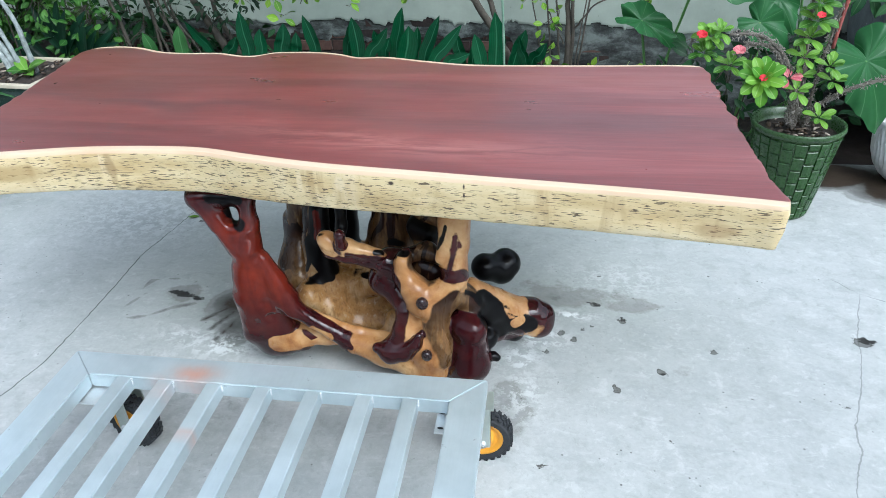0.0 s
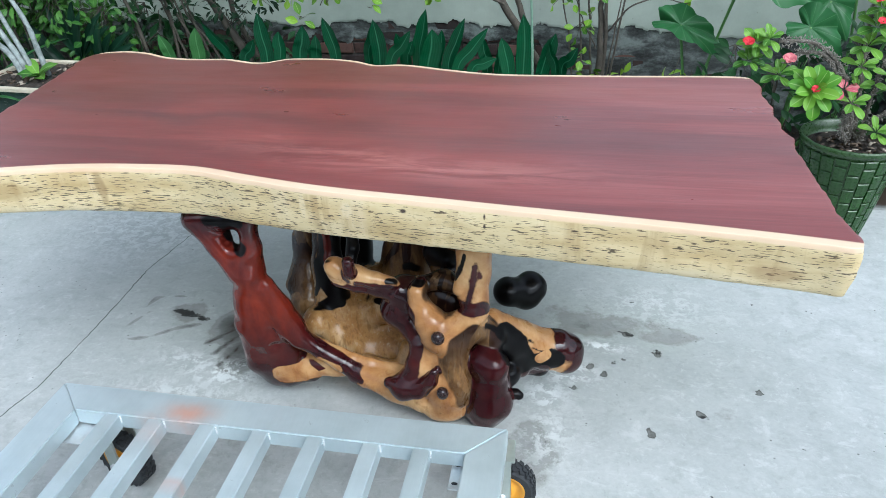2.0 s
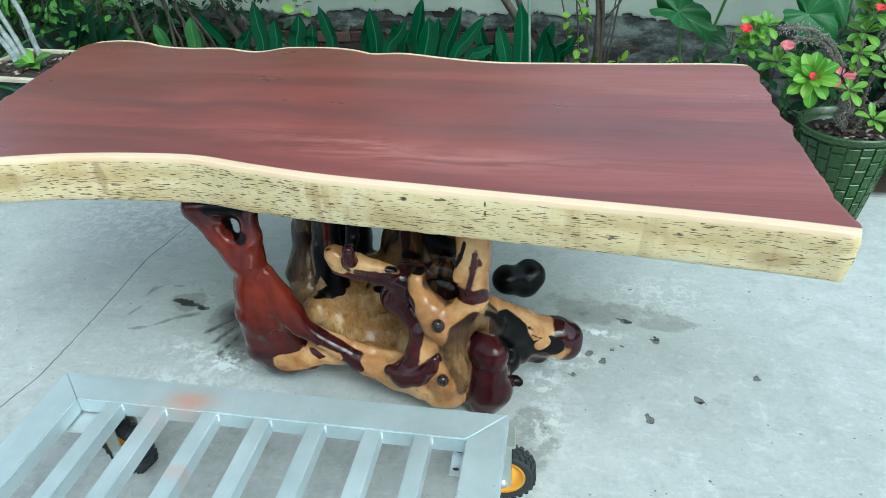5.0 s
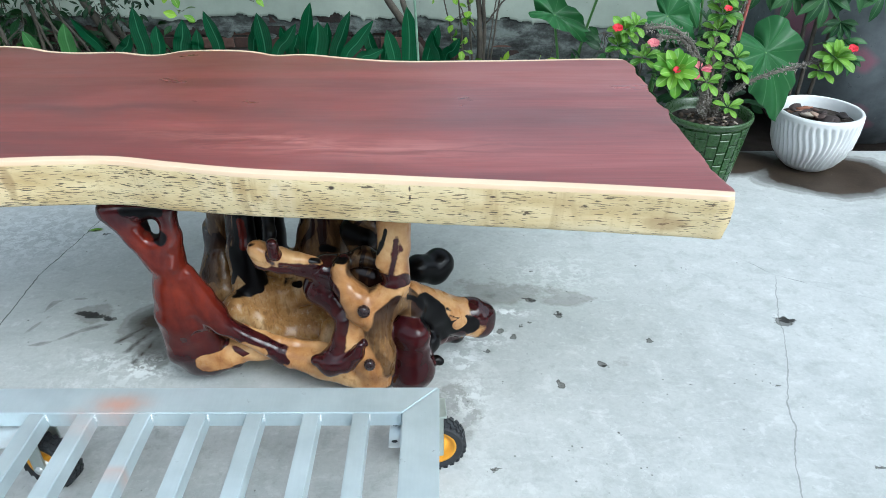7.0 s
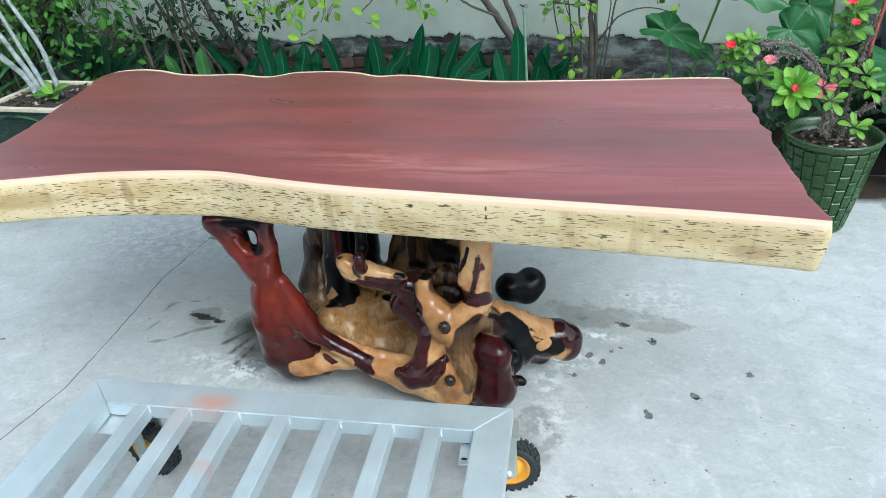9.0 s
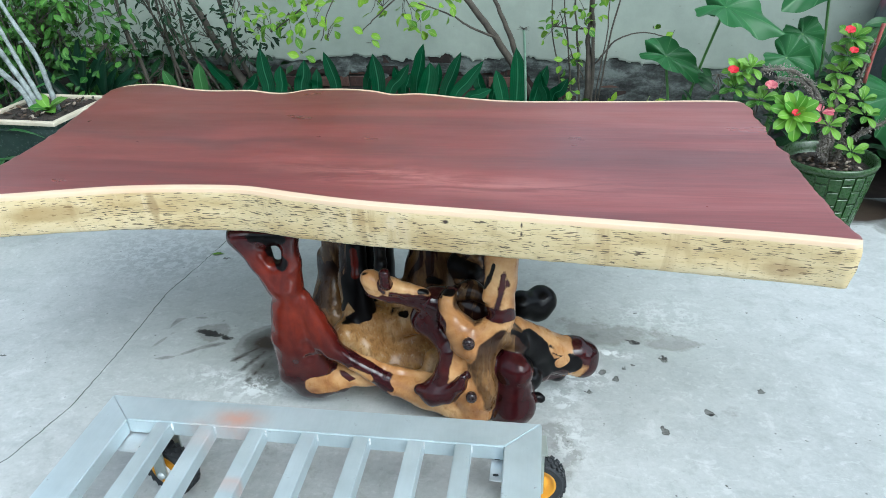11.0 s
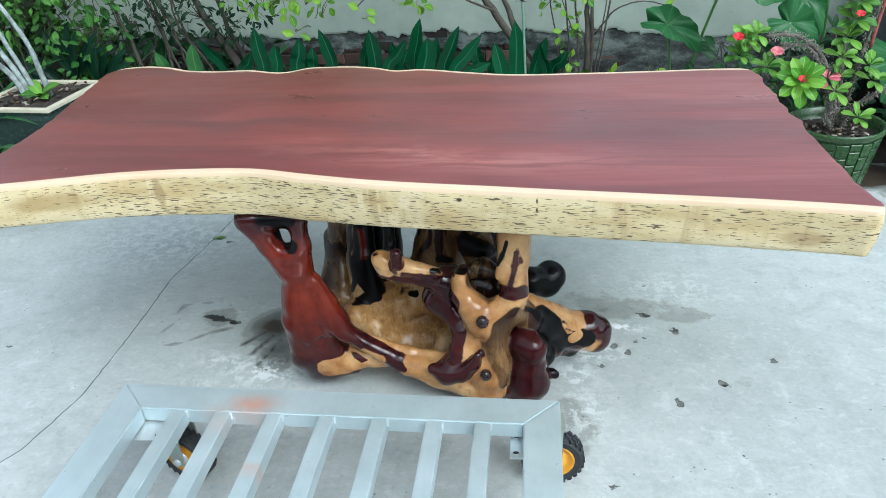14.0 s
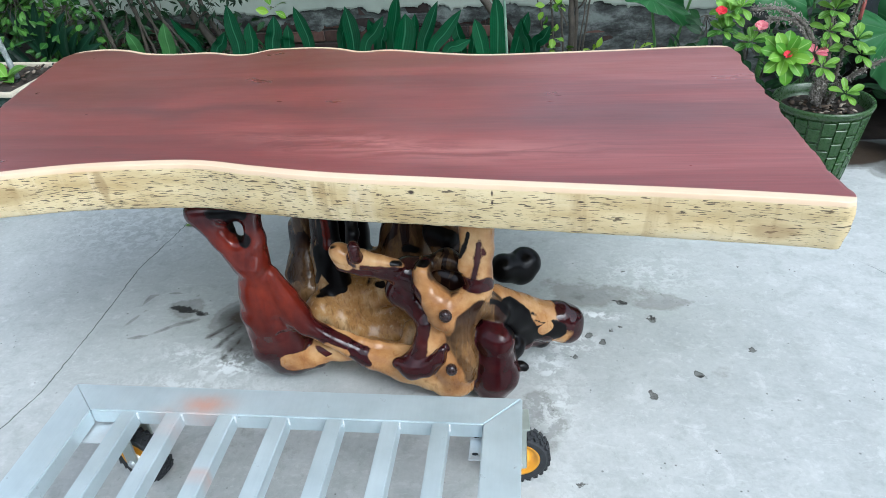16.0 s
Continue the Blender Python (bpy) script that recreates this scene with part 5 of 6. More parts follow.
M_SOIL = mottled("potting soil", (0.012, 0.009, 0.007), (0.065, 0.048, 0.035), 40, 0.95, 0.8, 0.0, 0.01)
BED = -0.115


def strap_blade(t, root, mid, tip, width, m, seed):
    """One broad strap leaf that runs from its root through mid to a blunt point, channelled along the middle."""
    rnd = random.Random(seed)
    bm, rib = leafy()
    line = [Vector(p) for p in curve([root, [(a + b) / 2 + 0.02 * rnd.uniform(-1, 1) for a, b in zip(root, mid)], mid, [(a + b) / 2 + 0.008 * rnd.uniform(-1, 1) for a, b in zip(mid, tip)], tip], 7)]
    face = Vector((rnd.uniform(-.55, .55), -1, rnd.uniform(-.1, .35))).normalized()
    total, rows = len(line) - 1, []
    for k, p in enumerate(line):
        u = k / total
        way = (line[min(k + 1, total)] - line[max(k - 1, 0)]).normalized()
        side = way.cross(face).normalized()
        up = side.cross(way).normalized()
        w = width / 2 * min(0.55 + 0.75 * u, 1.0) * (1 if u < 0.72 else max(0.02, 1 - ((u - 0.72) / 0.28) ** 2.1))
        row = []
        for x in (-1, -0.6, -0.25, 0, 0.25, 0.6, 1):
            v = bm.verts.new(p + side * w * x + up * w * (0.30 * abs(x) ** 1.4 + 0.05 * math.sin(u * 23 + seed) * abs(x)))
            v[rib] = abs(x)
            row.append(v)
        rows.append(row)
    for a, b in zip(rows, rows[1:]):
        for k in range(6):
            bm.faces.new((a[k], a[k + 1], b[k + 1], b[k]))
    part("leaf", bm, m, t)


def strap_plant(x, y, leaves, m, label, seed, base=BED):
    """A clump of strap leaves; leaves: (x half way up, its height, tip x, tip height, width)."""
    t = thing("strap_leaf_plant", (x, y, base), label, "plant", "strap-leaf plants along the wall")
    rnd = random.Random(seed)
    for k, (mx, mz, tx, tz, w) in enumerate(leaves):
        dy = rnd.uniform(-.05, .04)
        strap_blade(t, (rnd.uniform(-.03, .03) + 0.25 * (mx - x), dy * .5, 0), (mx - x, dy, mz - base), (tx - x, dy - rnd.uniform(.0, .06), tz - base), w, m, seed * 20 + k)
    # short leaves that arch over low at both sides
    for k in range(4):
        side = -1 if k % 2 else 1
        a, b = rnd.uniform(.05, .12) * side, rnd.uniform(.17, .30) * side
        strap_blade(t, (0, 0, 0), (a, rnd.uniform(-.08, .02), rnd.uniform(.33, .42)), (b, rnd.uniform(-.14, 0), rnd.uniform(.36, .47)), rnd.uniform(.045, .062), m, seed * 20 + 9 + k)
    return t


L1 = "dark green strap-leaf plant growing at the wall foot"
strap_plant(-1.60, 3.30, [(-1.663, .365, -1.681, .504, .060), (-1.51, .365, -1.486, .533, .072)], G_STRAP2, "green strap-leaf plant with pale leaf stripes", 1)
strap_plant(-1.24, 3.30, [(-1.365, .365, -1.492, .538, .066), (-1.249, .36, -1.16, .487, .060), (-1.148, .362, -1.149, .605, .074), (-1.071, .377, -1.059, .507, .070)], G_STRAP, L1, 2)
strap_plant(-1.00, 3.32, [(-.959, .381, -.916, .544, .080)], G_STRAP, L1, 3)
strap_plant(-0.72, 3.30, [(-.756, .392, -.800, .590, .070)], G_STRAP, L1, 4)
strap_plant(-0.55, 3.30, [(-.540, .379, -.548, .578, .076), (-.605, .38, -.552, .560, .055), (-.467, .379, -.349, .542, .060)], G_STRAP, L1, 5)
strap_plant(-0.32, 3.30, [(-.339, .384, -.288, .620, .078), (-.288, .35, -.250, .541, .105), (-.241, .372, -.209, .530, .05)], G_STRAP, "broad dark green strap-leaf plant against peeling wall", 6)
strap_plant(-0.20, 3.27, [(-.178, .366, -.087, .598, .068), (-.126, .36, .023, .556, .066), (-.058, .348, .062, .41, .055)], G_STRAP, L1, 7)
strap_plant(0.19, 3.28, [(.116, .348, .082, .501, .070), (.185, .341, .180, .602, .086), (.278, .341, .335, .516, .082)], G_STRAP, "upright blue-green strap-leaf plant with seed stalk", 8)

strap_plant(-0.88, 3.34, [(-.87, .37, -.85, .50, .060), (-.92, .36, -.98, .46, .055)], G_STRAP, L1, 14)
strap_plant(-0.42, 3.36, [(-.43, .36, -.46, .49, .060), (-.40, .36, -.37, .46, .055)], G_STRAP, L1, 15)
strap_plant(0.03, 3.36, [(.00, .35, -.02, .49, .060), (.06, .34, .10, .46, .060)], G_STRAP, L1, 16)
strap_plant(0.36, 3.34, [(.37, .33, .44, .45, .060), (.34, .34, .30, .49, .050)], G_STRAP, L1, 17)


def shrub(name, x, y, stems, label, bark, green, leaf_size, clusters, seed, category="shrub", base=BED, round_leaf=0.5, per=9, spread=0.06):
    """Stems are lists of (dx, dy, z) with a start radius; clusters are (dx, dy, z, radius, count) of leaves on twigs."""
    t = thing(name, (x, y, base), label, category)
    rnd = random.Random(seed)
    for pts, r in stems:
        bm = bmesh.new()
        line = curve([(a, b, c - base) for a, b, c in pts], 6)
        line = [p + Vector((rnd.uniform(-1, 1), rnd.uniform(-1, 1), 0)) * 0.004 for p in line]
        tube(bm, line, [r * (1 - 0.55 * i / len(line)) for i in range(len(line))], 7)
        part("stem", bm, bark, t)
    tw = bmesh.new()
    bm, rib = leafy()
    for cx, cy, cz, cr, count in clusters:
        c = Vector((cx, cy, cz - base))
        hub = c + Vector((rnd.uniform(-.5, .5) * cr, rnd.uniform(-.3, .3) * cr, cr * rnd.choice((-0.8, 0.8))))
        for k in range(count):
            d = Vector((rnd.gauss(0, 1), rnd.gauss(0, 0.8), rnd.gauss(0, 0.8)))
            d = d.normalized() * cr * rnd.uniform(0.3, 1.0)
            p = c + d
            if k % 4 == 0:
                tube(tw, [hub, (hub + p) / 2 + Vector((rnd.uniform(-.01, .01), 0, rnd.uniform(-.01, .01))), p], [0.0022, 0.0016, 0.001], 5)
            way = (d.normalized() + Vector((rnd.uniform(-.8, .8), rnd.uniform(-.9, .3), rnd.uniform(-.9, .5)))).normalized()
            s = leaf_size * rnd.uniform(0.65, 1.25)
            leaf(bm, rib, p, way, Vector((rnd.uniform(-.6, .6), rnd.uniform(-1.0, .2), rnd.uniform(0.2, 1))), s, s * round_leaf * rnd.uniform(.85, 1.15), rnd.uniform(0, .6), 0.2, 0.5, 5)
    tagged(part("twig_spray", tw, bark, t), kind="stuff")
    tagged(part("foliage", bm, green, t), kind="stuff")
    return t


# bare-stemmed shrub with round lime leaves beside the wall
stems = [([(0, 0, BED), (.0, 0, .35), (-.01, .02, .65), (.02, .0, 1.1)], .020), ([(.015, .0, BED), (.02, 0, .4), (.0, 0, .8), (-.02, 0, 1.1)], .012), ([(-.02, 0, BED), (-.05, 0, .4), (-.09, 0, .8), (-.12, 0, 1.05)], .007),
         ([(-.06, .0, BED), (-.10, .0, .45), (-.15, 0, .85)], .006), ([(.03, 0, BED), (.08, .0, .5), (.14, 0, .85), (.17, 0, 1.0)], .006), ([(-.1, 0, BED), (-.14, 0, .35), (-.2, .02, .7), (-.19, .02, 1.0)], .005), ([(.02, 0, BED), (.04, 0, .3), (.075, 0, .6), (.085, 0, 1.0)], .005),
         ([(.03, 0, .48), (.12, -.02, .60), (.24, -.03, .645), (.38, -.02, .62)], .005), ([(.0, 0, .66), (-.10, -.02, .665), (-.22, -.02, .68)], .006), ([(-.02, 0, .40), (-.1, 0, .55), (-.16, 0, .74)], .004)]
shrub("round_leaf_shrub", 0.55, 3.45, stems, "slender shrub with bare stems and round lime leaves", M_BARK, G_ROUND, 0.045,
      [(-.20, -.03, .64, .07, 12), (-.11, -.03, .50, .05, 8), (-.02, -.03, .76, .09, 16), (-.04, -.03, .70, .06, 9), (-.06, -.03, .56, .05, 6), (-.10, -.05, .36, .05, 8), (-.06, -.05, .28, .06, 9), (.30, -.03, .66, .02, 2), (.40, -.03, .64, .02, 2), (-.17, -.03, .72, .06, 9), (.03, 0, .9, .12, 20), (-.2, 0, .9, .12, 20)], 21, round_leaf=0.72)
# leaning tree whose boughs hang over the wall foot
boughs = [([(0, 0, BED), (-.03, 0, .25), (-.13, 0, .46), (-.26, .0, .66), (-.42, 0, .86), (-.6, 0, 1.02)], .026), ([(-.09, 0, .40), (-.14, .01, .58), (-.20, .0, .72), (-.28, 0, .90)], .018), ([(-.22, -.01, .62), (-.36, -.02, .68), (-.46, -.02, .74), (-.62, -.03, .80)], .007),
          ([(-.55, 0, .98), (-.72, -.04, .84), (-.86, -.05, .72), (-.93, -.05, .66)], .005), ([(-.6, 0, 1.02), (-.95, -.05, .96), (-1.2, -.06, .80), (-1.38, -.07, .68)], .006), ([(-.95, -.05, .96), (-1.08, -.06, .78), (-1.14, -.06, .62)], .004)]
# clusters from 1.2 m up are unseen, added to dim the slab's reflections
shrub("leaning_tree", 0.30, 3.42, boughs, "leaning grey-barked tree with hanging lime sprays and an added unseen crown", M_BARK, G_ROUND, 0.055,
      [(-1.40, -.06, .74, .09, 18), (-1.30, -.06, .70, .08, 14), (-1.18, -.06, .76, .09, 18), (-1.10, -.06, .68, .06, 9), (-1.48, -.06, .66, .04, 4), (-1.56, -.06, .76, .08, 9), (-1.25, -.06, .54, .035, 5), (-.70, -.04, .76, .09, 16), (-.62, -.04, .69, .05, 8), (-.90, -.05, .64, .035, 4), (-.84, -.05, .78, .05, 5), (-.50, -.04, .80, .09, 14), (-1.3, -.05, .88, .16, 30), (-.8, -.05, .92, .16, 24), (-.6, .2, 1.25, .28, 90), (-.95, .4, 1.45, .28, 110), (-1.3, .2, 1.25, .28, 90), (-.9, .9, 1.85, .30, 260), (-1.4, .9, 1.7, .30, 260), (-1.2, .9, 2.2, .30, 260), (-.5, .85, 1.6, .28, 240), (-.1, .9, 1.55, .26, 200), (-.45, .9, 2.0, .28, 220)], 22, "tree", round_leaf=0.62)
# dark small-leaved shrub
dst = [([(0.06 * k - .1, 0.01 * k, BED), (.05 * k - .12, 0, .3), (.03 * k - .13 - .05 * (k % 2), 0, .6), (.06 * k - .30, 0, .95)], .009) for k in range(6)]
dst += [([(.40, .02, BED), (.33, .02, .17), (.26, .02, .36), (.18, .02, .51), (.0, .02, .9)], .034), ([(.45, .03, BED), (.37, .03, .2), (.31, .03, .38), (.25, .02, .55), (.18, .0, .95)], .022), ([(-.12, 0, BED), (-.118, 0, .33), (-.12, 0, .5), (-.16, 0, .9)], .012)]
shrub("small_leaf_shrub", -1.63, 3.48, dst, "twiggy shrub with small dark green leaves", M_TWIG, G_DARK, 0.05,
      [(.24, -.04, .60, .12, 46), (.36, -.04, .55, .10, 30), (.13, -.04, .72, .13, 44), (-.12, -.03, .72, .12, 34), (-.25, -.03, .66, .10, 16), (.30, -.04, .74, .12, 36), (.0, -.04, .60, .10, 16), (-.05, -.03, .84, .14, 40), (.46, -.04, .62, .08, 14), (-.2, 0, .9, .15, 30), (.2, 0, .92, .15, 30)], 23, round_leaf=0.34)
# thin pole-like sapling
shrub("sapling", -1.90, 3.34, [([(.08, 0, BED), (.05, 0, .4), (-.01, 0, .7), (-.05, 0, 1.1)], .014), ([(0, 0, .34), (.08, 0, .44), (.16, 0, .5), (.18, 0, .6)], .004)], "thin dark sapling with pale green leaf sprays", M_TWIG, G_SHRUB, 0.06,
      [(-.12, -.03, .62, .08, 16), (-.02, -.03, .60, .06, 10), (.05, -.03, .40, .07, 12), (-.08, -.03, .74, .10, 18), (-.2, -.03, .80, .10, 20), (.02, 0, .9, .14, 24)], 24, round_leaf=0.55)
# mass of mixed green behind the planter
# upper clusters are unseen: added above and behind the wall to block sky
shrub("leafy_shrub", -2.55, 3.30, [([(0.1 * k - .2, 0, BED), (.12 * k - .22, 0, .4), (.13 * k - .3, 0, .9)], .01) for k in range(5)], "dense mid-green leafy shrub filling the bed corner, with unseen foliage added above", M_TWIG, G_SHRUB, 0.062,
      [(rx, ry, rz, .17, 75) for rx, ry, rz in ((-.3, -.05, .8), (-.1, -.05, .75), (.12, -.05, .78), (.3, -.05, .82), (-.25, 0, .55), (0, 0, .5), (.2, 0, .55), (.36, -.04, .66), (-.45, 0, .7), (-.5, 0, .45), (-.1, .1, .95), (.3, .1, .98), (-.7, 0, .85), (-.75, .0, .6), (-1.0, 0, .8), (.45, -.1, .86), (.2, -.12, .9), (0, -.1, .64), (.5, -.05, .5), (-.3, -.1, .36), (-.3, 0, 1.15), (0, 0, 1.2), (.3, 0, 1.15), (-.1, 0, 1.4), (.5, .05, 1.2))] + [(cx, cy, cz, .34, 420) for cx, cy, cz in ((1.3, 1.1, 1.6), (-1.4, 1.0, 1.5), (.8, 1.1, 2.5), (1.4, 1.1, 2.1), (-.9, .9, 1.5), (-.4, 1.0, 1.6), (.1, 1.0, 1.5), (.6, 1.0, 1.6), (1.0, 1.05, 1.5), (-1.2, 1.1, 2.0), (-.6, 1.1, 2.1), (0, 1.1, 2.0), (.5, 1.1, 2.1), (1.0, 1.1, 2.0), (-.9, 1.2, 2.5), (-.2, 1.2, 2.5), (.4, 1.2, 2.5))], 25, round_leaf=0.5)
shrub('lime_shrub', -2.38, 3.08, [([(0.05 * k - .1, 0, BED), (.06 * k - .12, 0, .4), (.08 * k - .2, 0, .9)], .006) for k in range(4)], 'lime green leafy shrub with toothed leaves', M_TWIG, G_SHRUB, 0.055,
      [(rx, ry, rz, .13, 44) for rx, ry, rz in ((-.1, 0, .86), (.1, 0, .8), (.25, 0, .88), (0, .02, .68), (-.3, 0, .8), (.18, .05, .62), (-.2, 0, .6))], 28, round_leaf=0.45)
shrub("creeper", -2.2, 3.55, [([(0, 0, BED), (.1, .1, .3), (.05, .1, .9)], .006)], "dark creeping undergrowth at the wall foot", M_TWIG, G_DARK2, 0.09,
      [(rx, ry, rz, .16, 44) for rx, ry, rz in ((-.3, 0, .15), (0, 0, .2), (.2, .05, .15), (-.6, 0, .3), (.45, .1, .1), (-.1, .1, .38), (-.85, 0, .15), (-.5, .05, .55), (-1.1, 0, .3), (-1.3, 0, .6), (-.7, -.15, .5), (-.3, -.1, .55), (.35, .0, .3), (.15, .05, .45), (-.9, -.1, .75), (.3, .1, .5), (.55, .05, .35), (.6, .0, .1), (.8, .05, .15), (.7, .05, .3), (.95, .1, .1), (1.1, .1, .12), (.9, .1, .3))], 26, round_leaf=0.4)
shrub("ground_weeds", 0.95, 3.5, [([(0, 0, BED), (.03, -.03, .1), (.05, -.05, .3)], .004), ([(-.1, 0, BED), (-.08, -.03, .1), (0.0, -.05, .42)], .003)], "small lime weeds beside the stained wall foot", M_TWIG, G_ROUND, 0.06,
      [(-.28, -.05, .27, .05, 7), (-.08, -.05, .25, .06, 8), (.06, -.05, .2, .06, 6)], 27, round_leaf=0.6)

shrub('low_shrub', 1.22, 2.84, [([(0.06 * k - .1, 0, BED), (.06 * k - .12, -.03, .2), (.1 * k - .2, -.05, .5)], .006) for k in range(4)], 'low dark green shrub crowding behind the green pot', M_TWIG, G_DARK2, 0.075,
      [(rx, ry, rz, .12, 30) for rx, ry, rz in ((-.15, -.05, .5), (.0, -.1, .42), (.15, -.05, .5), (.25, -.05, .36), (-.25, 0, .40), (-.08, -.1, .25), (.12, -.1, .2), (.32, 0, .55), (.4, -.05, .3))], 29, round_leaf=0.45)

# seed stalk of the upright strap plant
bm = bmesh.new()
tube(bm, curve([(0.235, 3.22, BED), (0.235, 3.22, .3), (0.222, 3.22, .62), (0.215, 3.22, .70)], 5), 0.006, 7)
stalk = part("seed_stalk", bm, mottled("pale seed stalk", (0.10, 0.19, 0.13), (0.22, 0.33, 0.24), 20, 0.5, 0.1))
tagged(stalk, "pale green seed stalk with dried brown head", "flower stalk")
bm, rib = leafy()
for k in range(14):
    a = k * 2.4
    leaf(bm, rib, (0.215, 3.22, .70), (math.cos(a), math.sin(a), .5 + .3 * math.sin(k)), (0, 0, 1), .035, .008, .4, .1, .4, 3)
part("dry_head", bm, M_TWIG, stalk, "dried brown seed head")


# palm-like fan of dark pleated leaflets
def fan_plant(x, y, seed):
    t = thing("fan_palm", (x, y, BED), "dark green fan palm seedling with pleated leaflets", "plant")
    rnd = random.Random(seed)
    for hub, lean, size, count in (((-.02, -.03, .50), 12, .30, 6), ((-.06, -.06, .44), -66, .36, 6), ((.10, -.04, .46), 28, .26, 5), ((-.04, -.10, .40), -98, .36, 4), ((.02, -.12, .36), 84, .26, 4)):
        h = Vector(hub)
        bm = bmesh.new()
        tube(bm, curve([(0, 0, 0), h * 0.5 + Vector((0, 0, .05)), h], 5), 0.005, 6)
        part("stalk", bm, M_GREENSTEM, t)
        for k in range(count):
            a = radians(lean + (k - (count - 1) / 2) * 13)
            bm, rib = leafy()
            leaf(bm, rib, h, (math.sin(a), rnd.uniform(-.45, -.15), math.cos(a)), (0, -1, .5), size * rnd.uniform(.85, 1.05), .050, .35, .35, .5, 9, 1.5)
            part("leaflet", bm, G_PALM, t)


fan_plant(-2.10, 3.20, 5)


def arching_plant(x, y, z, count, reach, label, seed, m, group=""):
    t = thing("arching_strap_plant", (x, y, z), label, "plant", group)
    rnd = random.Random(seed)
    for k in range(count):
        a = 2 * math.pi * k / count + rnd.uniform(-.3, .3)
        bm, rib = leafy()
        ln = reach * rnd.uniform(.7, 1.1)
        steep = rnd.uniform(.25, .65)
        leaf(bm, rib, (0.03 * math.cos(a), .03 * math.sin(a), 0), (math.cos(a) * steep, math.sin(a) * steep, 1.0), (-math.cos(a), -math.sin(a), .8), ln, .050 * rnd.uniform(.8, 1.2), 0.95 * rnd.uniform(.8, 1.2), .3, .45, 14, .9)
        part("leaf", bm, m, t)
    return t


arching_plant(-2.25, 2.36, 0.0, 26, 1.02, "arching bright green strap-leaf plant beside the planter", 31, G_STRAP2)
arching_plant(-2.58, 2.62, 0.0, 20, 1.15, "tall arching green strap-leaf plant behind the planter", 32, G_STRAP2)


# ---- dark glazed planter with a grey-stemmed plant ----
def make_planter():
    glaze = mottled("dark green glaze", (0.010, 0.022, 0.020), (0.045, 0.070, 0.062), 9, 0.22, 0.1)
    cream = mottled("worn cream rim", (0.40, 0.34, 0.25), (0.60, 0.54, 0.43), 16, 0.7, 0.3)
    t = thing("planter", (-2.02, 2.70, 0), "dark glazed rectangular planter with chipped cream rim", "planter", turn=-4)
    W, D, H = 0.21, 0.215, 0.45
    bm = bmesh.new()
    rings = []
    for s, z in ((0.78, 0.0), (0.80, 0.03), (0.97, H - 0.05), (0.95, H - 0.03), (0.985, H - 0.012)):
        rings.append([bm.verts.new((sx * W * s, sy * D * s, z)) for sx, sy in ((-1, -1), (1, -1), (1, 1), (-1, 1))])
    for a, b in zip(rings, rings[1:]):
        for k in range(4):
            bm.faces.new((a[k], a[(k + 1) % 4], b[(k + 1) % 4], b[k]))
    bm.faces.new(rings[0][::-1])
    bm.faces.new(rings[-1])
    bmesh.ops.bevel(bm, geom=[e for e in bm.edges if abs(e.verts[0].co.z - e.verts[1].co.z) > 0.02], offset=0.006, segments=2, affect='EDGES')
    part("body", bm, glaze, t, "dark green glazed body", smooth=False)
    for x0, x1, y0, y1 in ((-W, W, -D, -D + .028), (-W, W, D - .028, D), (-W, -W + .028, -D + .0285, D - .0285), (W - .028, W, -D + .0285, D - .0285)):
        bm = bmesh.new()
        box(bm, x0, x1, y0, y1, H - .012, H + .006, .004)
        part("rim", bm, cream, t, smooth=False)
    bm = bmesh.new()
    bmesh.ops.create_grid(bm, x_segments=30, y_segments=30, size=1)
    for v in bm.verts:
        v.co = Vector((v.co.x * (W - .03), v.co.y * (D - .03), H - .008 + .012 * noise.noise(v.co * 4) + .004 * noise.noise(v.co * 14)))
    part("soil", bm, M_SOIL, t)
    chips(t, W - .05, D - .05, H - .002, 70, 8)
    p = thing("grey_stem_plant", (-2.04, 2.70, H), "bare plant with several smooth pale grey stems", "plant")
    for a, b, c, d, r in (((-.01, -.02), (-.14, -.06), (-.26, -.08), (-.36, -.1), .013), ((.0, -.01), (-.09, -.02), (-.17, -.03), (-.25, -.03), .014), ((.02, 0), (-.05, 0), (-.11, .0), (-.17, 0), .012), ((.06, .03), (.03, .03), (-.06, .03), (-.15, .03), .013), ((-.02, -.03), (-.12, -.09), (-.2, -.12), (-.27, -.14), .009)):
        bm = bmesh.new()
        line = curve([(*a, -.02), (a[0] * .6 + b[0] * .4, a[1], .10), (*b, .24), (*c, .46), (*d, .75)], 6)
        tube(bm, line, [r * (1.08 - .55 * i / len(line)) * (1 + .08 * math.sin(i * 2.1)) for i in range(len(line))], 10)
        part("stem", bm, M_PALE, p)
    bm, rib = leafy()
    for k in range(6):
        a = k * 2.4
        leaf(bm, rib, (.06, -.03, 0.0), (math.cos(a), math.sin(a) - .3, 1.1 - .12 * k), (0, -.4, 1), .135 - .01 * k, .055, .5, .25, .5, 8)
    part("sprout", bm, G_EUPH, p, "fresh green leaf sprout")


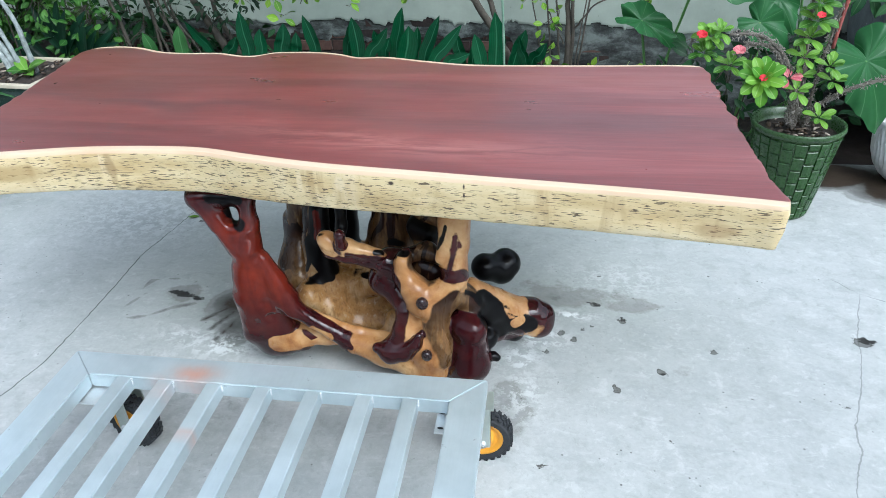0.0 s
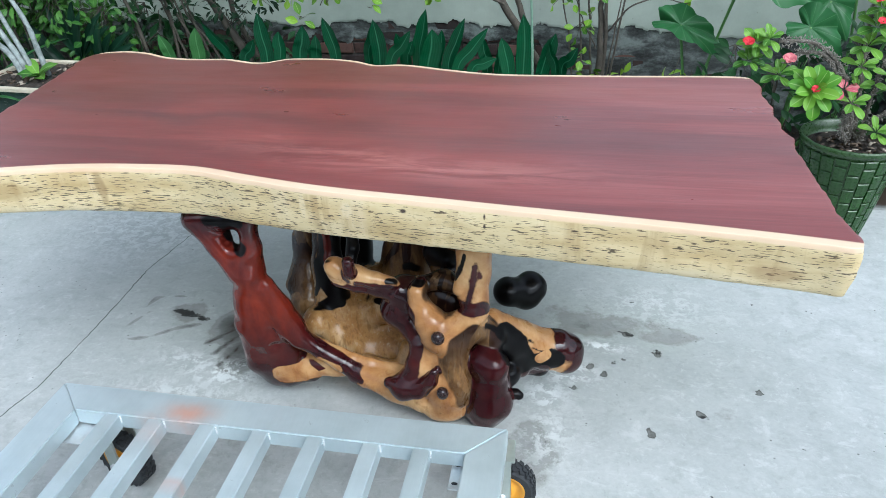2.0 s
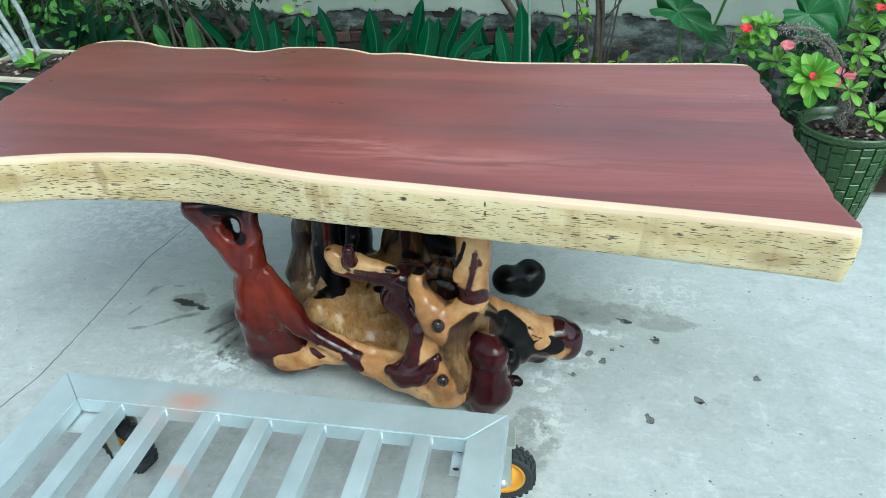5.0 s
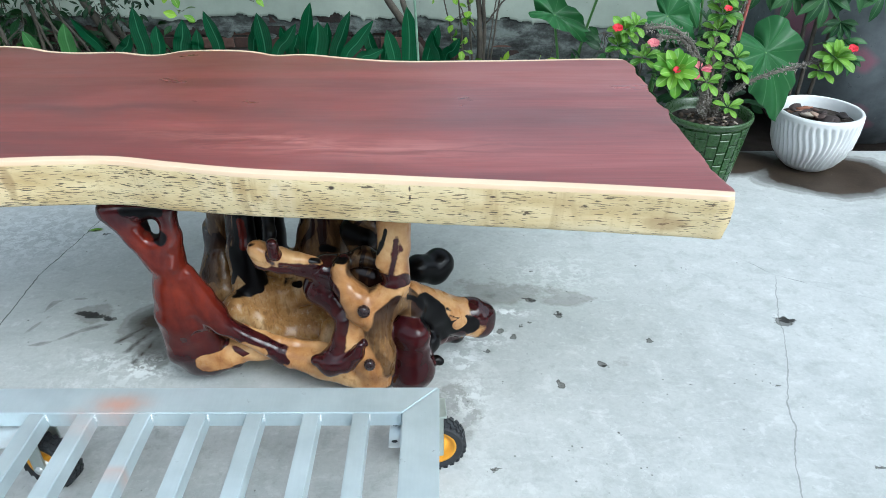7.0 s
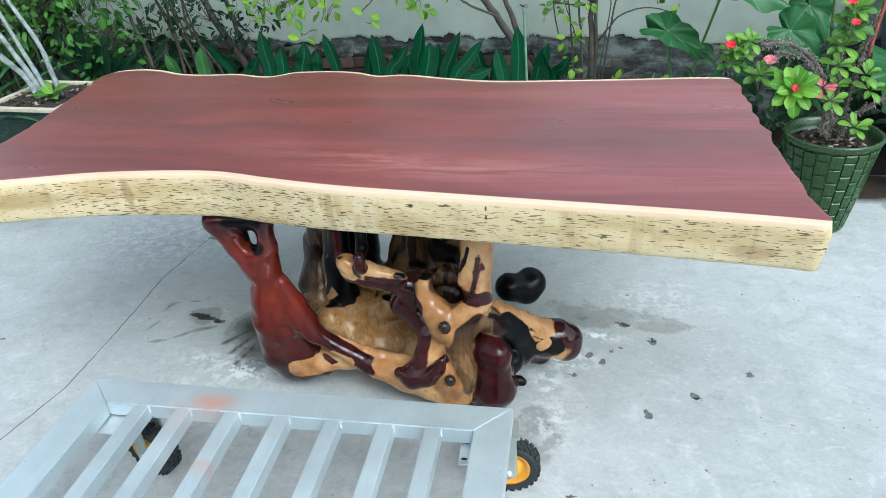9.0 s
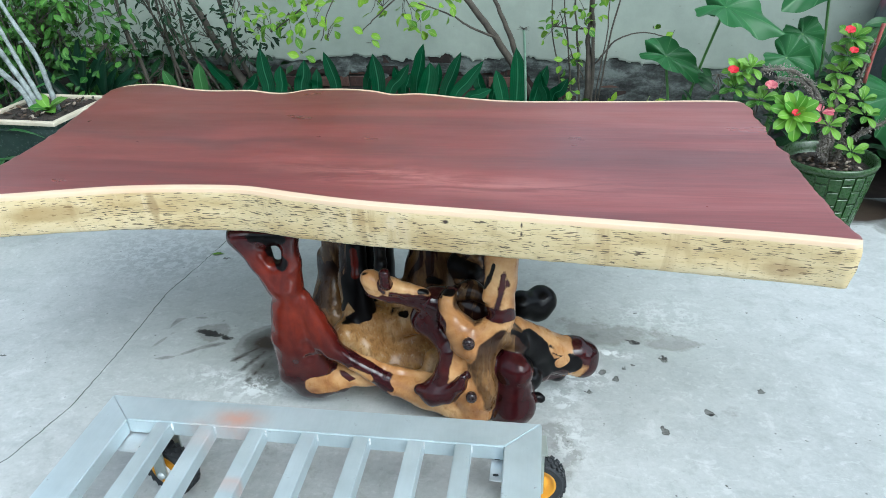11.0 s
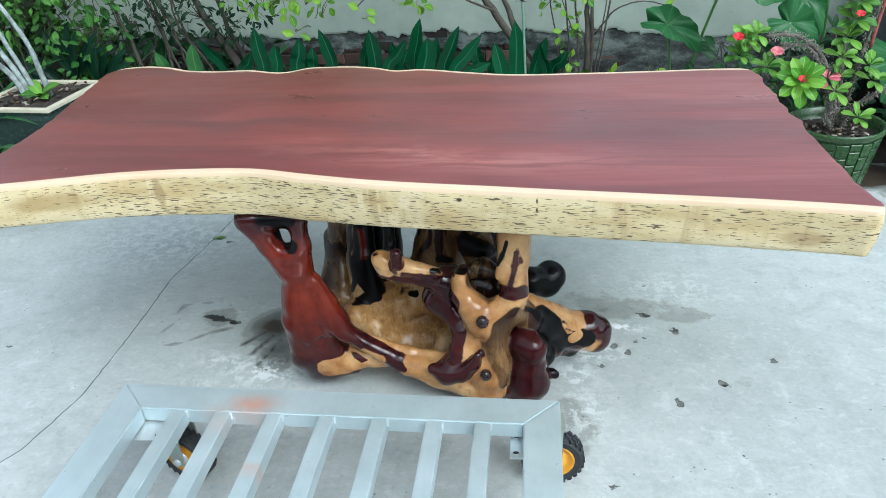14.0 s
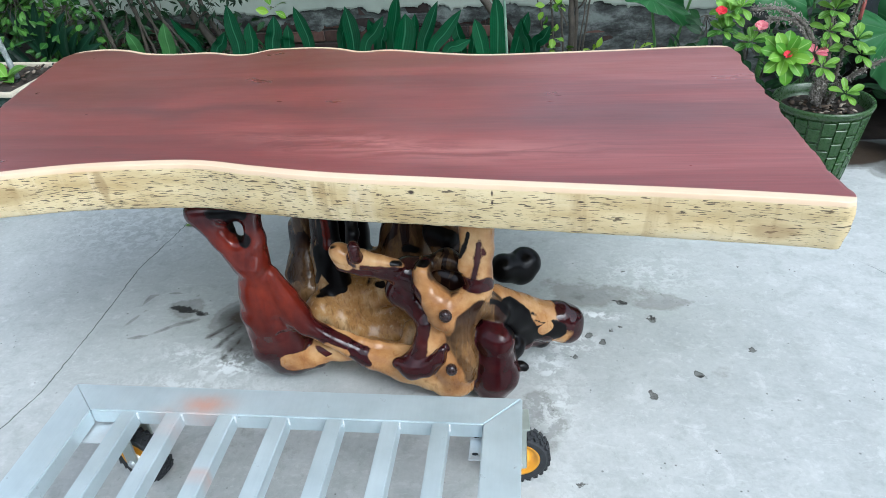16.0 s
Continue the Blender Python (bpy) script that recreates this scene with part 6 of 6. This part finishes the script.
def chips(t, w, d, z, count, seed):
    """Leaf litter and bark flakes on soil, as one piece."""
    rnd = random.Random(seed)
    bm = bmesh.new()
    for _ in range(count):
        s = rnd.uniform(.006, .022)
        m = Matrix.Translation((rnd.uniform(-w, w), rnd.uniform(-d, d), z + rnd.uniform(0, .012))) @ Euler((rnd.uniform(-.5, .5), rnd.uniform(-.5, .5), rnd.uniform(0, 6))).to_matrix().to_4x4() @ Matrix.Diagonal((s, s * rnd.uniform(.4, .8), s * .25, 1))
        bmesh.ops.create_icosphere(bm, subdivisions=1, radius=1, matrix=m)
    tagged(part("litter", bm, M_LITTER, t), kind="stuff")


def litter_mat():
    m = mat("bark litter", 0.8)
    n = Nodes(m)
    n.color(n.ramp(n.island(), (0.1, (0.02, 0.015, 0.012)), (0.55, (0.045, 0.03, 0.02)), (0.85, (0.12, 0.075, 0.045)), (0.97, (0.36, 0.31, 0.25))))
    n.bump(n.noise(n.where(), 60, 4), 0.4, 0.004)
    return m


M_LITTER = litter_mat()
make_planter()


# ---- elephant ears ----
EAR = spline_fn([(0, 1.0), (0.10, 0.90), (0.30, 0.76), (0.6, 0.64), (1.1, 0.56), (1.7, 0.53), (2.3, 0.52), (2.7, 0.42), (3.0, 0.2), (3.1416, 0.10)])


def ear_leaf(t, joint, tip, face, size, m=G_EAR, seed=0, wide=0.8):
    """A heart-shaped blade hung at the joint, its point towards tip, its upper side towards face."""
    joint, way = Vector(joint), Vector(tip).normalized()
    nrm = Vector(face)
    nrm = (nrm - way * nrm.dot(way)).normalized()
    side = way.cross(nrm)
    bm, rib = leafy()
    n, rings = 150, (0.0, 0.15, 0.35, 0.55, 0.75, 0.9, 1.0)
    rows = []
    for q in rings:
        row = []
        for i in range(n):
            a = -math.pi + 2 * math.pi * i / n
            r = float(EAR(abs(a))) * size * q
            r *= 1 + (0.025 * math.sin(a * 17 + seed) * q)
            vein = abs(((a / 0.42 + 0.5) % 1) - 0.5) * 2
            lift = size * (0.05 * q * q * math.sin(a * 7 + seed) + 0.012 * q * vein) - size * 0.20 * (q * math.cos(a)) ** 2 * q + size * .10 * q * abs(math.sin(a))
            v = bm.verts.new(joint + way * r * math.cos(a) + side * wide * r * math.sin(a) + nrm * lift)
            v[rib] = min(1.0, vein * 0.8 + 0.02)
            row.append(v)
            if q == 0.0:
                break
        rows.append(row)
    c = rows[0][0]
    for i in range(n):
        bm.faces.new((c, rows[1][i], rows[1][(i + 1) % n]))
    for a, b in zip(rows[1:], rows[2:]):
        for i in range(n):
            bm.faces.new((a[i], b[i], b[(i + 1) % n], a[(i + 1) % n]))
    part("leaf_blade", bm, m, t)


def elephant_ear(x, y, leaves, label):
    t = thing("elephant_ear_plant", (x, y, BED), label, "plant", "elephant ear plants")
    o = Vector((x, y, BED))
    for joint, tip, face, size, seed in leaves:
        j = Vector(joint) - o
        bm = bmesh.new()
        tube(bm, curve([(0, 0, 0), (j.x * .35, j.y * .4, j.z * .55), j], 8), [0.009] * 9 + [0.006] * 8, 8)
        part("leaf_stalk", bm, M_GREENSTEM, t)
        ear_leaf(t, j, tip, face, size, G_EAR, seed, 0.48 if seed == 1 else 0.85)


elephant_ear(0.95, 3.15, [((.85, 2.97, .635), (.9, -.05, -.38), (.30, -1, .8), .27, 1), ((1.06, 2.92, .85), (.85, -.3, -.25), (0.1, -.6, 1), .27, 2)], "elephant ear plant with broad heart-shaped green leaves")
elephant_ear(1.35, 3.10, [((1.42, 3.02, .72), (.3, -.3, -.5), (.0, -1, .6), .17, 3), ((1.30, 2.80, .67), (.75, -.2, -.6), (.1, -1, .45), .19, 4), ((1.70, 2.68, .55), (.40, -.25, -.85), (.25, -1, .5), .32, 5)], "elephant ear plant with large drooping ribbed leaves")
elephant_ear(1.62, 3.2, [((1.50, 3.05, .93), (-.5, -.4, -.1), (0, -.5, 1), .28, 6), ((1.80, 3.02, .92), (.7, -.4, -.15), (0, -.5, 1), .26, 7)], "tall elephant ear plant rising above the pots")


# ---- green pot with crown of thorns ----
def green_pot():
    glaze = mottled("green glazed ceramic", (0.009, 0.036, 0.006), (0.028, 0.085, 0.016), 14, 0.3, 0.1)
    x, y = 1.416, 2.44
    t = thing("green_pot", (x, y, 0), "green glazed ceramic pot with woven strip pattern", "pot")
    h, r0, r1 = 0.385, 0.105, 0.168
    rad = lambda z: r0 + (r1 - r0) * (z / h) ** 0.9
    bm = bmesh.new()
    lathe(bm, [(r0 - .01, 0), (r0 - .003, .004)] + [(rad(z) - .004, z) for z in np.linspace(.01, h - .03, 12)] + [(r1 + .001, h - .022), (r1 + .004, h - .012), (r1 + .002, h - .002), (r1 - .002, h), (r1 - .010, h - .004), (r1 - .013, h - .03), (r1 - .03, h - .07)], 64)
    part("body", bm, mottled("pale green glaze", (0.014, 0.040, 0.010), (0.045, 0.095, 0.028), 14, 0.3, 0.1), t)
    # woven strips: flat raised panels, staggered from column to column
    cols, cell = 22, (h - .045) / 6
    for odd in (0, 1):
        for k in range(7 if odd else 6):
            z0 = .010 + cell * (k - 0.5 * odd) + .0025
            z1 = min(z0 + cell - .005, h - .034)
            z0 = max(z0, .010)
            if z1 - z0 < .01:
                continue
            bm = bmesh.new()
            half = math.pi / cols * .90
            g = [[bm.verts.new(((rad(z) + e + f) * math.cos(a), (rad(z) + e + f) * math.sin(a), z)) for a, e in ((-half, -.003), (-half + .010, .0012), (0, .0018), (half - .010, .0012), (half, -.003))] for z, f in ((z0, -.003), (z0 + .003, 0), (z1 - .003, 0), (z1, -.003))]
            for p, q in zip(g, g[1:]):
                for w in range(4):
                    bm.faces.new((p[w], p[w + 1], q[w + 1], q[w]))
            me = bpy.data.meshes.new("woven_strip")
            bm.to_mesh(me)
            bm.free()
            me.materials.append(glaze)
            for c in range(odd, cols, 2):
                ob = new("woven_strip", me)
                ob.parent = t
                ob.matrix_basis = pose(0, 0, 0, 0, 0, 360 * c / cols)
    bm = bmesh.new()
    lathe(bm, [(.001, h - .04), (r1 - .02, h - .045)], 40, cap=False)
    part("soil", bm, M_SOIL, t)
    chips(t, r1 * .6, r1 * .6, h - .038, 60, 3)
    return t, x, y, h


def thorn_plant(x, y, h):
    """Crown of thorns: spiny grey stems, leaf rosettes and flowers."""
    t = thing("crown_of_thorns", (x, y, h - .045), "crown of thorns plant with spiny stems and red flowers", "plant")
    rnd = random.Random(12)
    o = Vector((x, y, h - .045))
    runs = [([(1.40, 2.44, .36), (1.385, 2.43, .47), (1.31, 2.42, .63), (1.21, 2.42, .71), (1.10, 2.42, .715)], .010), ([(1.40, 2.44, .36), (1.36, 2.43, .50), (1.27, 2.42, .655), (1.18, 2.42, .68), (1.135, 2.42, .64)], .009),
            ([(1.42, 2.45, .36), (1.40, 2.45, .55), (1.38, 2.45, .70), (1.37, 2.45, .83)], .010), ([(1.43, 2.44, .36), (1.46, 2.42, .45), (1.56, 2.40, .53), (1.70, 2.40, .575), (1.80, 2.40, .60)], .009),
            ([(1.44, 2.45, .36), (1.445, 2.45, .55), (1.455, 2.45, .66), (1.475, 2.45, .82)], .007), ([(1.39, 2.42, .36), (1.36, 2.40, .42), (1.36, 2.38, .50)], .007)]
    for pts, r in runs:
        bm = bmesh.new()
        line = curve([Vector(p) - o for p in pts], 10)
        tube(bm, line, [r * (0.9 - .3 * i / len(line)) for i in range(len(line))], 8)
        sp = bmesh.new()
        for i, p in enumerate(line[1:-1]):
            for k in range(11):
                d = Vector((rnd.gauss(0, 1), rnd.gauss(0, 1), rnd.gauss(0, 1))).normalized()
                bmesh.ops.create_cone(sp, cap_ends=True, segments=4, radius1=.0026, radius2=.0007, depth=.009, matrix=Matrix.Translation(p + d * (r + .002) + Vector((rnd.uniform(-.01, .01), 0, rnd.uniform(-.01, .01)))) @ d.to_track_quat('Z', 'Y').to_matrix().to_4x4())
        part("stem", bm, M_THORN, t)
        tagged(part("spine_cover", sp, M_SPINE, t, smooth=False), kind="stuff")

    def rosette(at, size, count, facing=(0, -.6, .8), green=G_EUPH, spread=1.0):
        bm, rib = leafy()
        f = Vector(facing).normalized()
        a1 = f.orthogonal().normalized()
        a2 = f.cross(a1)
        for k in range(count):
            a = k * 2.39996
            e = (k / count) ** .5 * spread
            d = (a1 * math.cos(a) + a2 * math.sin(a)) * e + f * (1.15 - e)
            s = size * (.6 + .5 * e) * rnd.uniform(.85, 1.1)
            leaf(bm, rib, Vector(at) - o + d * .008, d, f, s, s * .46, rnd.uniform(.2, .6), .25, .66, 8, 1.5)
        part("leaf_rosette", bm, green, t)

    def flower(at, size, m=G_FLOWER, count=9):
        bm, rib = leafy()
        for k in range(count):
            a = k * 2.39996
            leaf(bm, rib, Vector(at) - o, (math.cos(a), math.sin(a) * .6 - .35, math.sin(a) * .5 + .5), (0, -.7, .8), size * (.75 + .35 * ((k * 7) % 5) / 5), size * .8, .55 - .25 * (k % 3), .35, .6, 5, 1.6, .06)
        part("flower", bm, m, t, "small red flower" if m is G_FLOWER else "faded pink flower")
    rosette((1.225, 2.36, .565), .085, 18, (-.1, -.8, .6), G_FRESH)
    flower((1.222, 2.33, .580), .020)
    rosette((1.035, 2.44, .70), .060, 16)
    rosette((1.02, 2.44, .64), .055, 12)
    rosette((1.07, 2.43, .72), .05, 9)
    flower((1.00, 2.40, .715), .025, count=11)
    rosette((1.12, 2.42, .60), .062, 10)
    flower((1.135, 2.38, .665), .028, G_PINK, 11)
    for z, n, s in ((.82, 14, .065), (.76, 12, .068), (.70, 10, .062), (.63, 8, .055), (.56, 6, .05)):
        rosette((1.385 + rnd.uniform(-.015, .015), 2.43, z), s, n)
    flower((1.365, 2.40, .855), .024)
    flower((1.385, 2.38, .79), .02)
    rosette((1.47, 2.42, .60), .055, 9)
    rosette((1.49, 2.41, .55), .052, 8)
    rosette((1.83, 2.39, .61), .075, 18)
    rosette((1.79, 2.39, .56), .06, 10)
    flower((1.87, 2.36, .65), .024)
    rosette((1.46, 2.38, .42), .055, 8)
    rosette((1.36, 2.38, .52), .055, 8)
    rosette((1.33, 2.40, .56), .05, 6, green=G_PINK)
    bm = bmesh.new()
    tube(bm, curve([Vector((1.475, 2.45, .66)) - o, Vector((1.48, 2.45, .76)) - o, Vector((1.49, 2.45, .87)) - o], 4), .007, 7)
    part("dry_tip", bm, M_REDSTEM, t, "reddish dry stem tip")


M_SPINE = mottled("pale spines", (0.07, 0.06, 0.05), (0.34, 0.31, 0.27), 60, 0.8, 0.1)
M_REDSTEM = mottled("red brown stem", (0.16, 0.035, 0.03), (0.34, 0.09, 0.07), 30, 0.7, 0.3)
pot, px, py, ph = green_pot()
thorn_plant(px, py, ph)


# ---- white ribbed pot ----
def white_pot():
    m = mottled("matt white ceramic", (0.64, 0.65, 0.65), (0.76, 0.76, 0.75), 10, 0.45, 0.05)
    t = thing("white_pot", (2.045, 2.77, 0), "rounded white ceramic pot with wavy ribs and bark chips", "pot")
    prof = [(.082, 0), (.096, .003), (.128, .03), (.156, .07), (.175, .12), (.184, .18), (.187, .240), (.186, .264), (.180, .272), (.170, .270), (.164, .250), (.158, .215)]
    dense = []
    for (a, b), (c, d) in zip(prof, prof[1:]):
        for k in range(5):
            dense.append((a + (c - a) * k / 5, b + (d - b) * k / 5))
    dense.append(prof[-1])
    fn = lambda a, z: -.011 * float(smooth_step(np.array(z), .015, .06) * smooth_step(np.array(-z), -.250, -.225)) * (0.5 + 0.5 * math.sin(a * 44 + 2.6 * math.sin(z * 26 + 2.0 * math.sin(a * 2)))) ** 2
    bm = bmesh.new()
    lathe(bm, [p for p in dense[:40]], 320, fn, cap=False)
    lathe(bm, dense[39:], 320, None, cap=False)
    bmesh.ops.remove_doubles(bm, verts=bm.verts, dist=.0002)
    part("body", bm, m, t)
    bm = bmesh.new()
    lathe(bm, [(.001, .222), (.161, .222)], 40, cap=False)
    part("soil", bm, M_SOIL, t)
    rnd = random.Random(6)
    for k in range(22):
        bm = bmesh.new()
        s = rnd.uniform(.026, .054)
        a, r = rnd.uniform(0, 6.28), rnd.uniform(0, .115)
        bmesh.ops.create_icosphere(bm, subdivisions=2, radius=1, matrix=Matrix.Translation((r * math.cos(a), r * math.sin(a), .232 + rnd.uniform(0, .015))) @ Euler((rnd.uniform(-.4, .4), rnd.uniform(-.4, .4), rnd.uniform(0, 6))).to_matrix().to_4x4() @ Matrix.Diagonal((s, s * .62, s * .22, 1)))
        for v in bm.verts:
            v.co += Vector([.008 * noise.noise(v.co * 70 + Vector((k, 0, q))) for q in (0, 7, 13)])
        part("bark_chip", bm, M_CHIP, t)


def chip_mat():
    m = mat("bark chips", 0.75)
    n = Nodes(m)
    n.color(n.ramp(n.rand(), (0.1, (0.02, 0.015, 0.014)), (0.5, (0.055, 0.035, 0.030)), (0.75, (0.20, 0.070, 0.035)), (0.95, (0.42, 0.36, 0.29))))
    n.bump(n.noise(n.where(), 70, 4), 0.5, 0.004)
    return m


M_CHIP = chip_mat()
white_pot()


# ---- palmate plant behind the white pot ----
def palmate_plant():
    t = thing("palmate_plant", (2.06, 3.03, BED), "slender plant with drooping hand-shaped green leaves", "plant")
    rnd = random.Random(17)
    o = Vector((2.06, 3.03, BED))
    for sx, top in ((-.04, .95), (.0, 1.0), (.06, .9)):
        bm = bmesh.new()
        tube(bm, curve([(sx * .5, 0, 0), (sx, 0, .4), (sx * 1.5, 0, top)], 6), .010, 7)
        part("stem", bm, M_BARK, t)
    for hx, hy, hz, s, n in ((1.86, 2.92, .74, .13, 6), (2.00, 2.90, .73, .14, 7), (2.12, 2.92, .78, .13, 6), (2.26, 2.92, .74, .13, 6), (2.36, 2.95, .78, .13, 6), (2.18, 2.98, .52, .10, 7), (2.22, 2.97, .44, .09, 7), (2.14, 2.98, .60, .10, 7), (1.74, 2.95, .78, .15, 6), (2.02, 2.96, .86, .16, 6)):
        h = Vector((hx, hy, hz)) - o
        bm = bmesh.new()
        tube(bm, curve([(0, 0, h.z + .04), (h.x * .5, h.y * .5, h.z + .06), h], 5), .003, 5)
        part("leaf_stalk", bm, M_GREENSTEM, t)
        bm, rib = leafy()
        for k in range(n):
            a = -1.9 + 3.8 * k / (n - 1) + rnd.uniform(-.1, .1)
            leaf(bm, rib, h, (math.sin(a), -.55, -math.cos(a) * .8 - .05), (0, -.8, .7), s * rnd.uniform(.8, 1.05), s * .30, .5, .25, .6, 8)
        part("palmate_leaf", bm, G_PALMATE, t)


palmate_plant()


# ---- big grey water jar behind the pots ----
def water_jar():
    m = mottled("stained grey cement", (0.075, 0.083, 0.088), (0.19, 0.205, 0.212), 4, 0.6, 0.3)
    n = Nodes(m)
    p = n.where()
    c = n.ramp(n.noise(p, 5, 5, 0.6), (0.3, (0.055, 0.064, 0.070)), (0.7, (0.16, 0.18, 0.19)))
    c = n.mix(n.ramp(n.noise(n.mapped(p, (5, 5, 1.5)), 1.0, 4), (0.56, 0.0), (0.7, 0.55)), c, (0.27, 0.29, 0.29))
    c = n.mix(n.ramp(n.noise(n.mapped(p, (1, 1, 1), (0, 0, 0), (3, 1, 2)), 3.6, 2), (0.55, 0.0), (0.64, 0.6)), c, (0.33, 0.10, 0.15))
    c = n.mix(n.ramp(n.noise(n.mapped(p, (22, 22, 5)), 1.3, 5, 0.7), (0.66, 0.0), (0.70, 0.7)), c, (0.42, 0.44, 0.44))
    c = n.mix(n.ramp(n.noise(p, 40, 4, 0.7), (0.62, 0.0), (0.70, 0.5)), c, (0.03, 0.034, 0.036))
    n.color(c)
    t = thing("water_jar", (2.62, 3.62, BED - .01), "large round grey cement water jar with faded paint marks", "jar")
    bm = bmesh.new()
    lathe(bm, [(.33, 0), (.37, .02), (.47, .15), (.56, .32), (.615, .52), (.63, .72), (.60, .92), (.53, 1.06), (.47, 1.12), (.455, 1.14)], 72)
    part("body", bm, m, t)
    bm = bmesh.new()
    lathe(bm, [(.455, 1.14), (.462, 1.155), (.49, 1.19), (.48, 1.21), (.44, 1.205), (.43, 1.14), (.455, 1.14)], 72, cap=False)
    part("rim", bm, m, t)


water_jar()


# a fallen leaf on the concrete
bm, rib = leafy()
leaf(bm, rib, (-1.035, 2.15, 0.004), (1, .25, .05), (0, 0, 1), .055, .020, .1, .15, .5, 6)
tagged(part("fallen_leaf", bm, G_ROUND), "small yellow-green leaf lying on the concrete", "leaf")
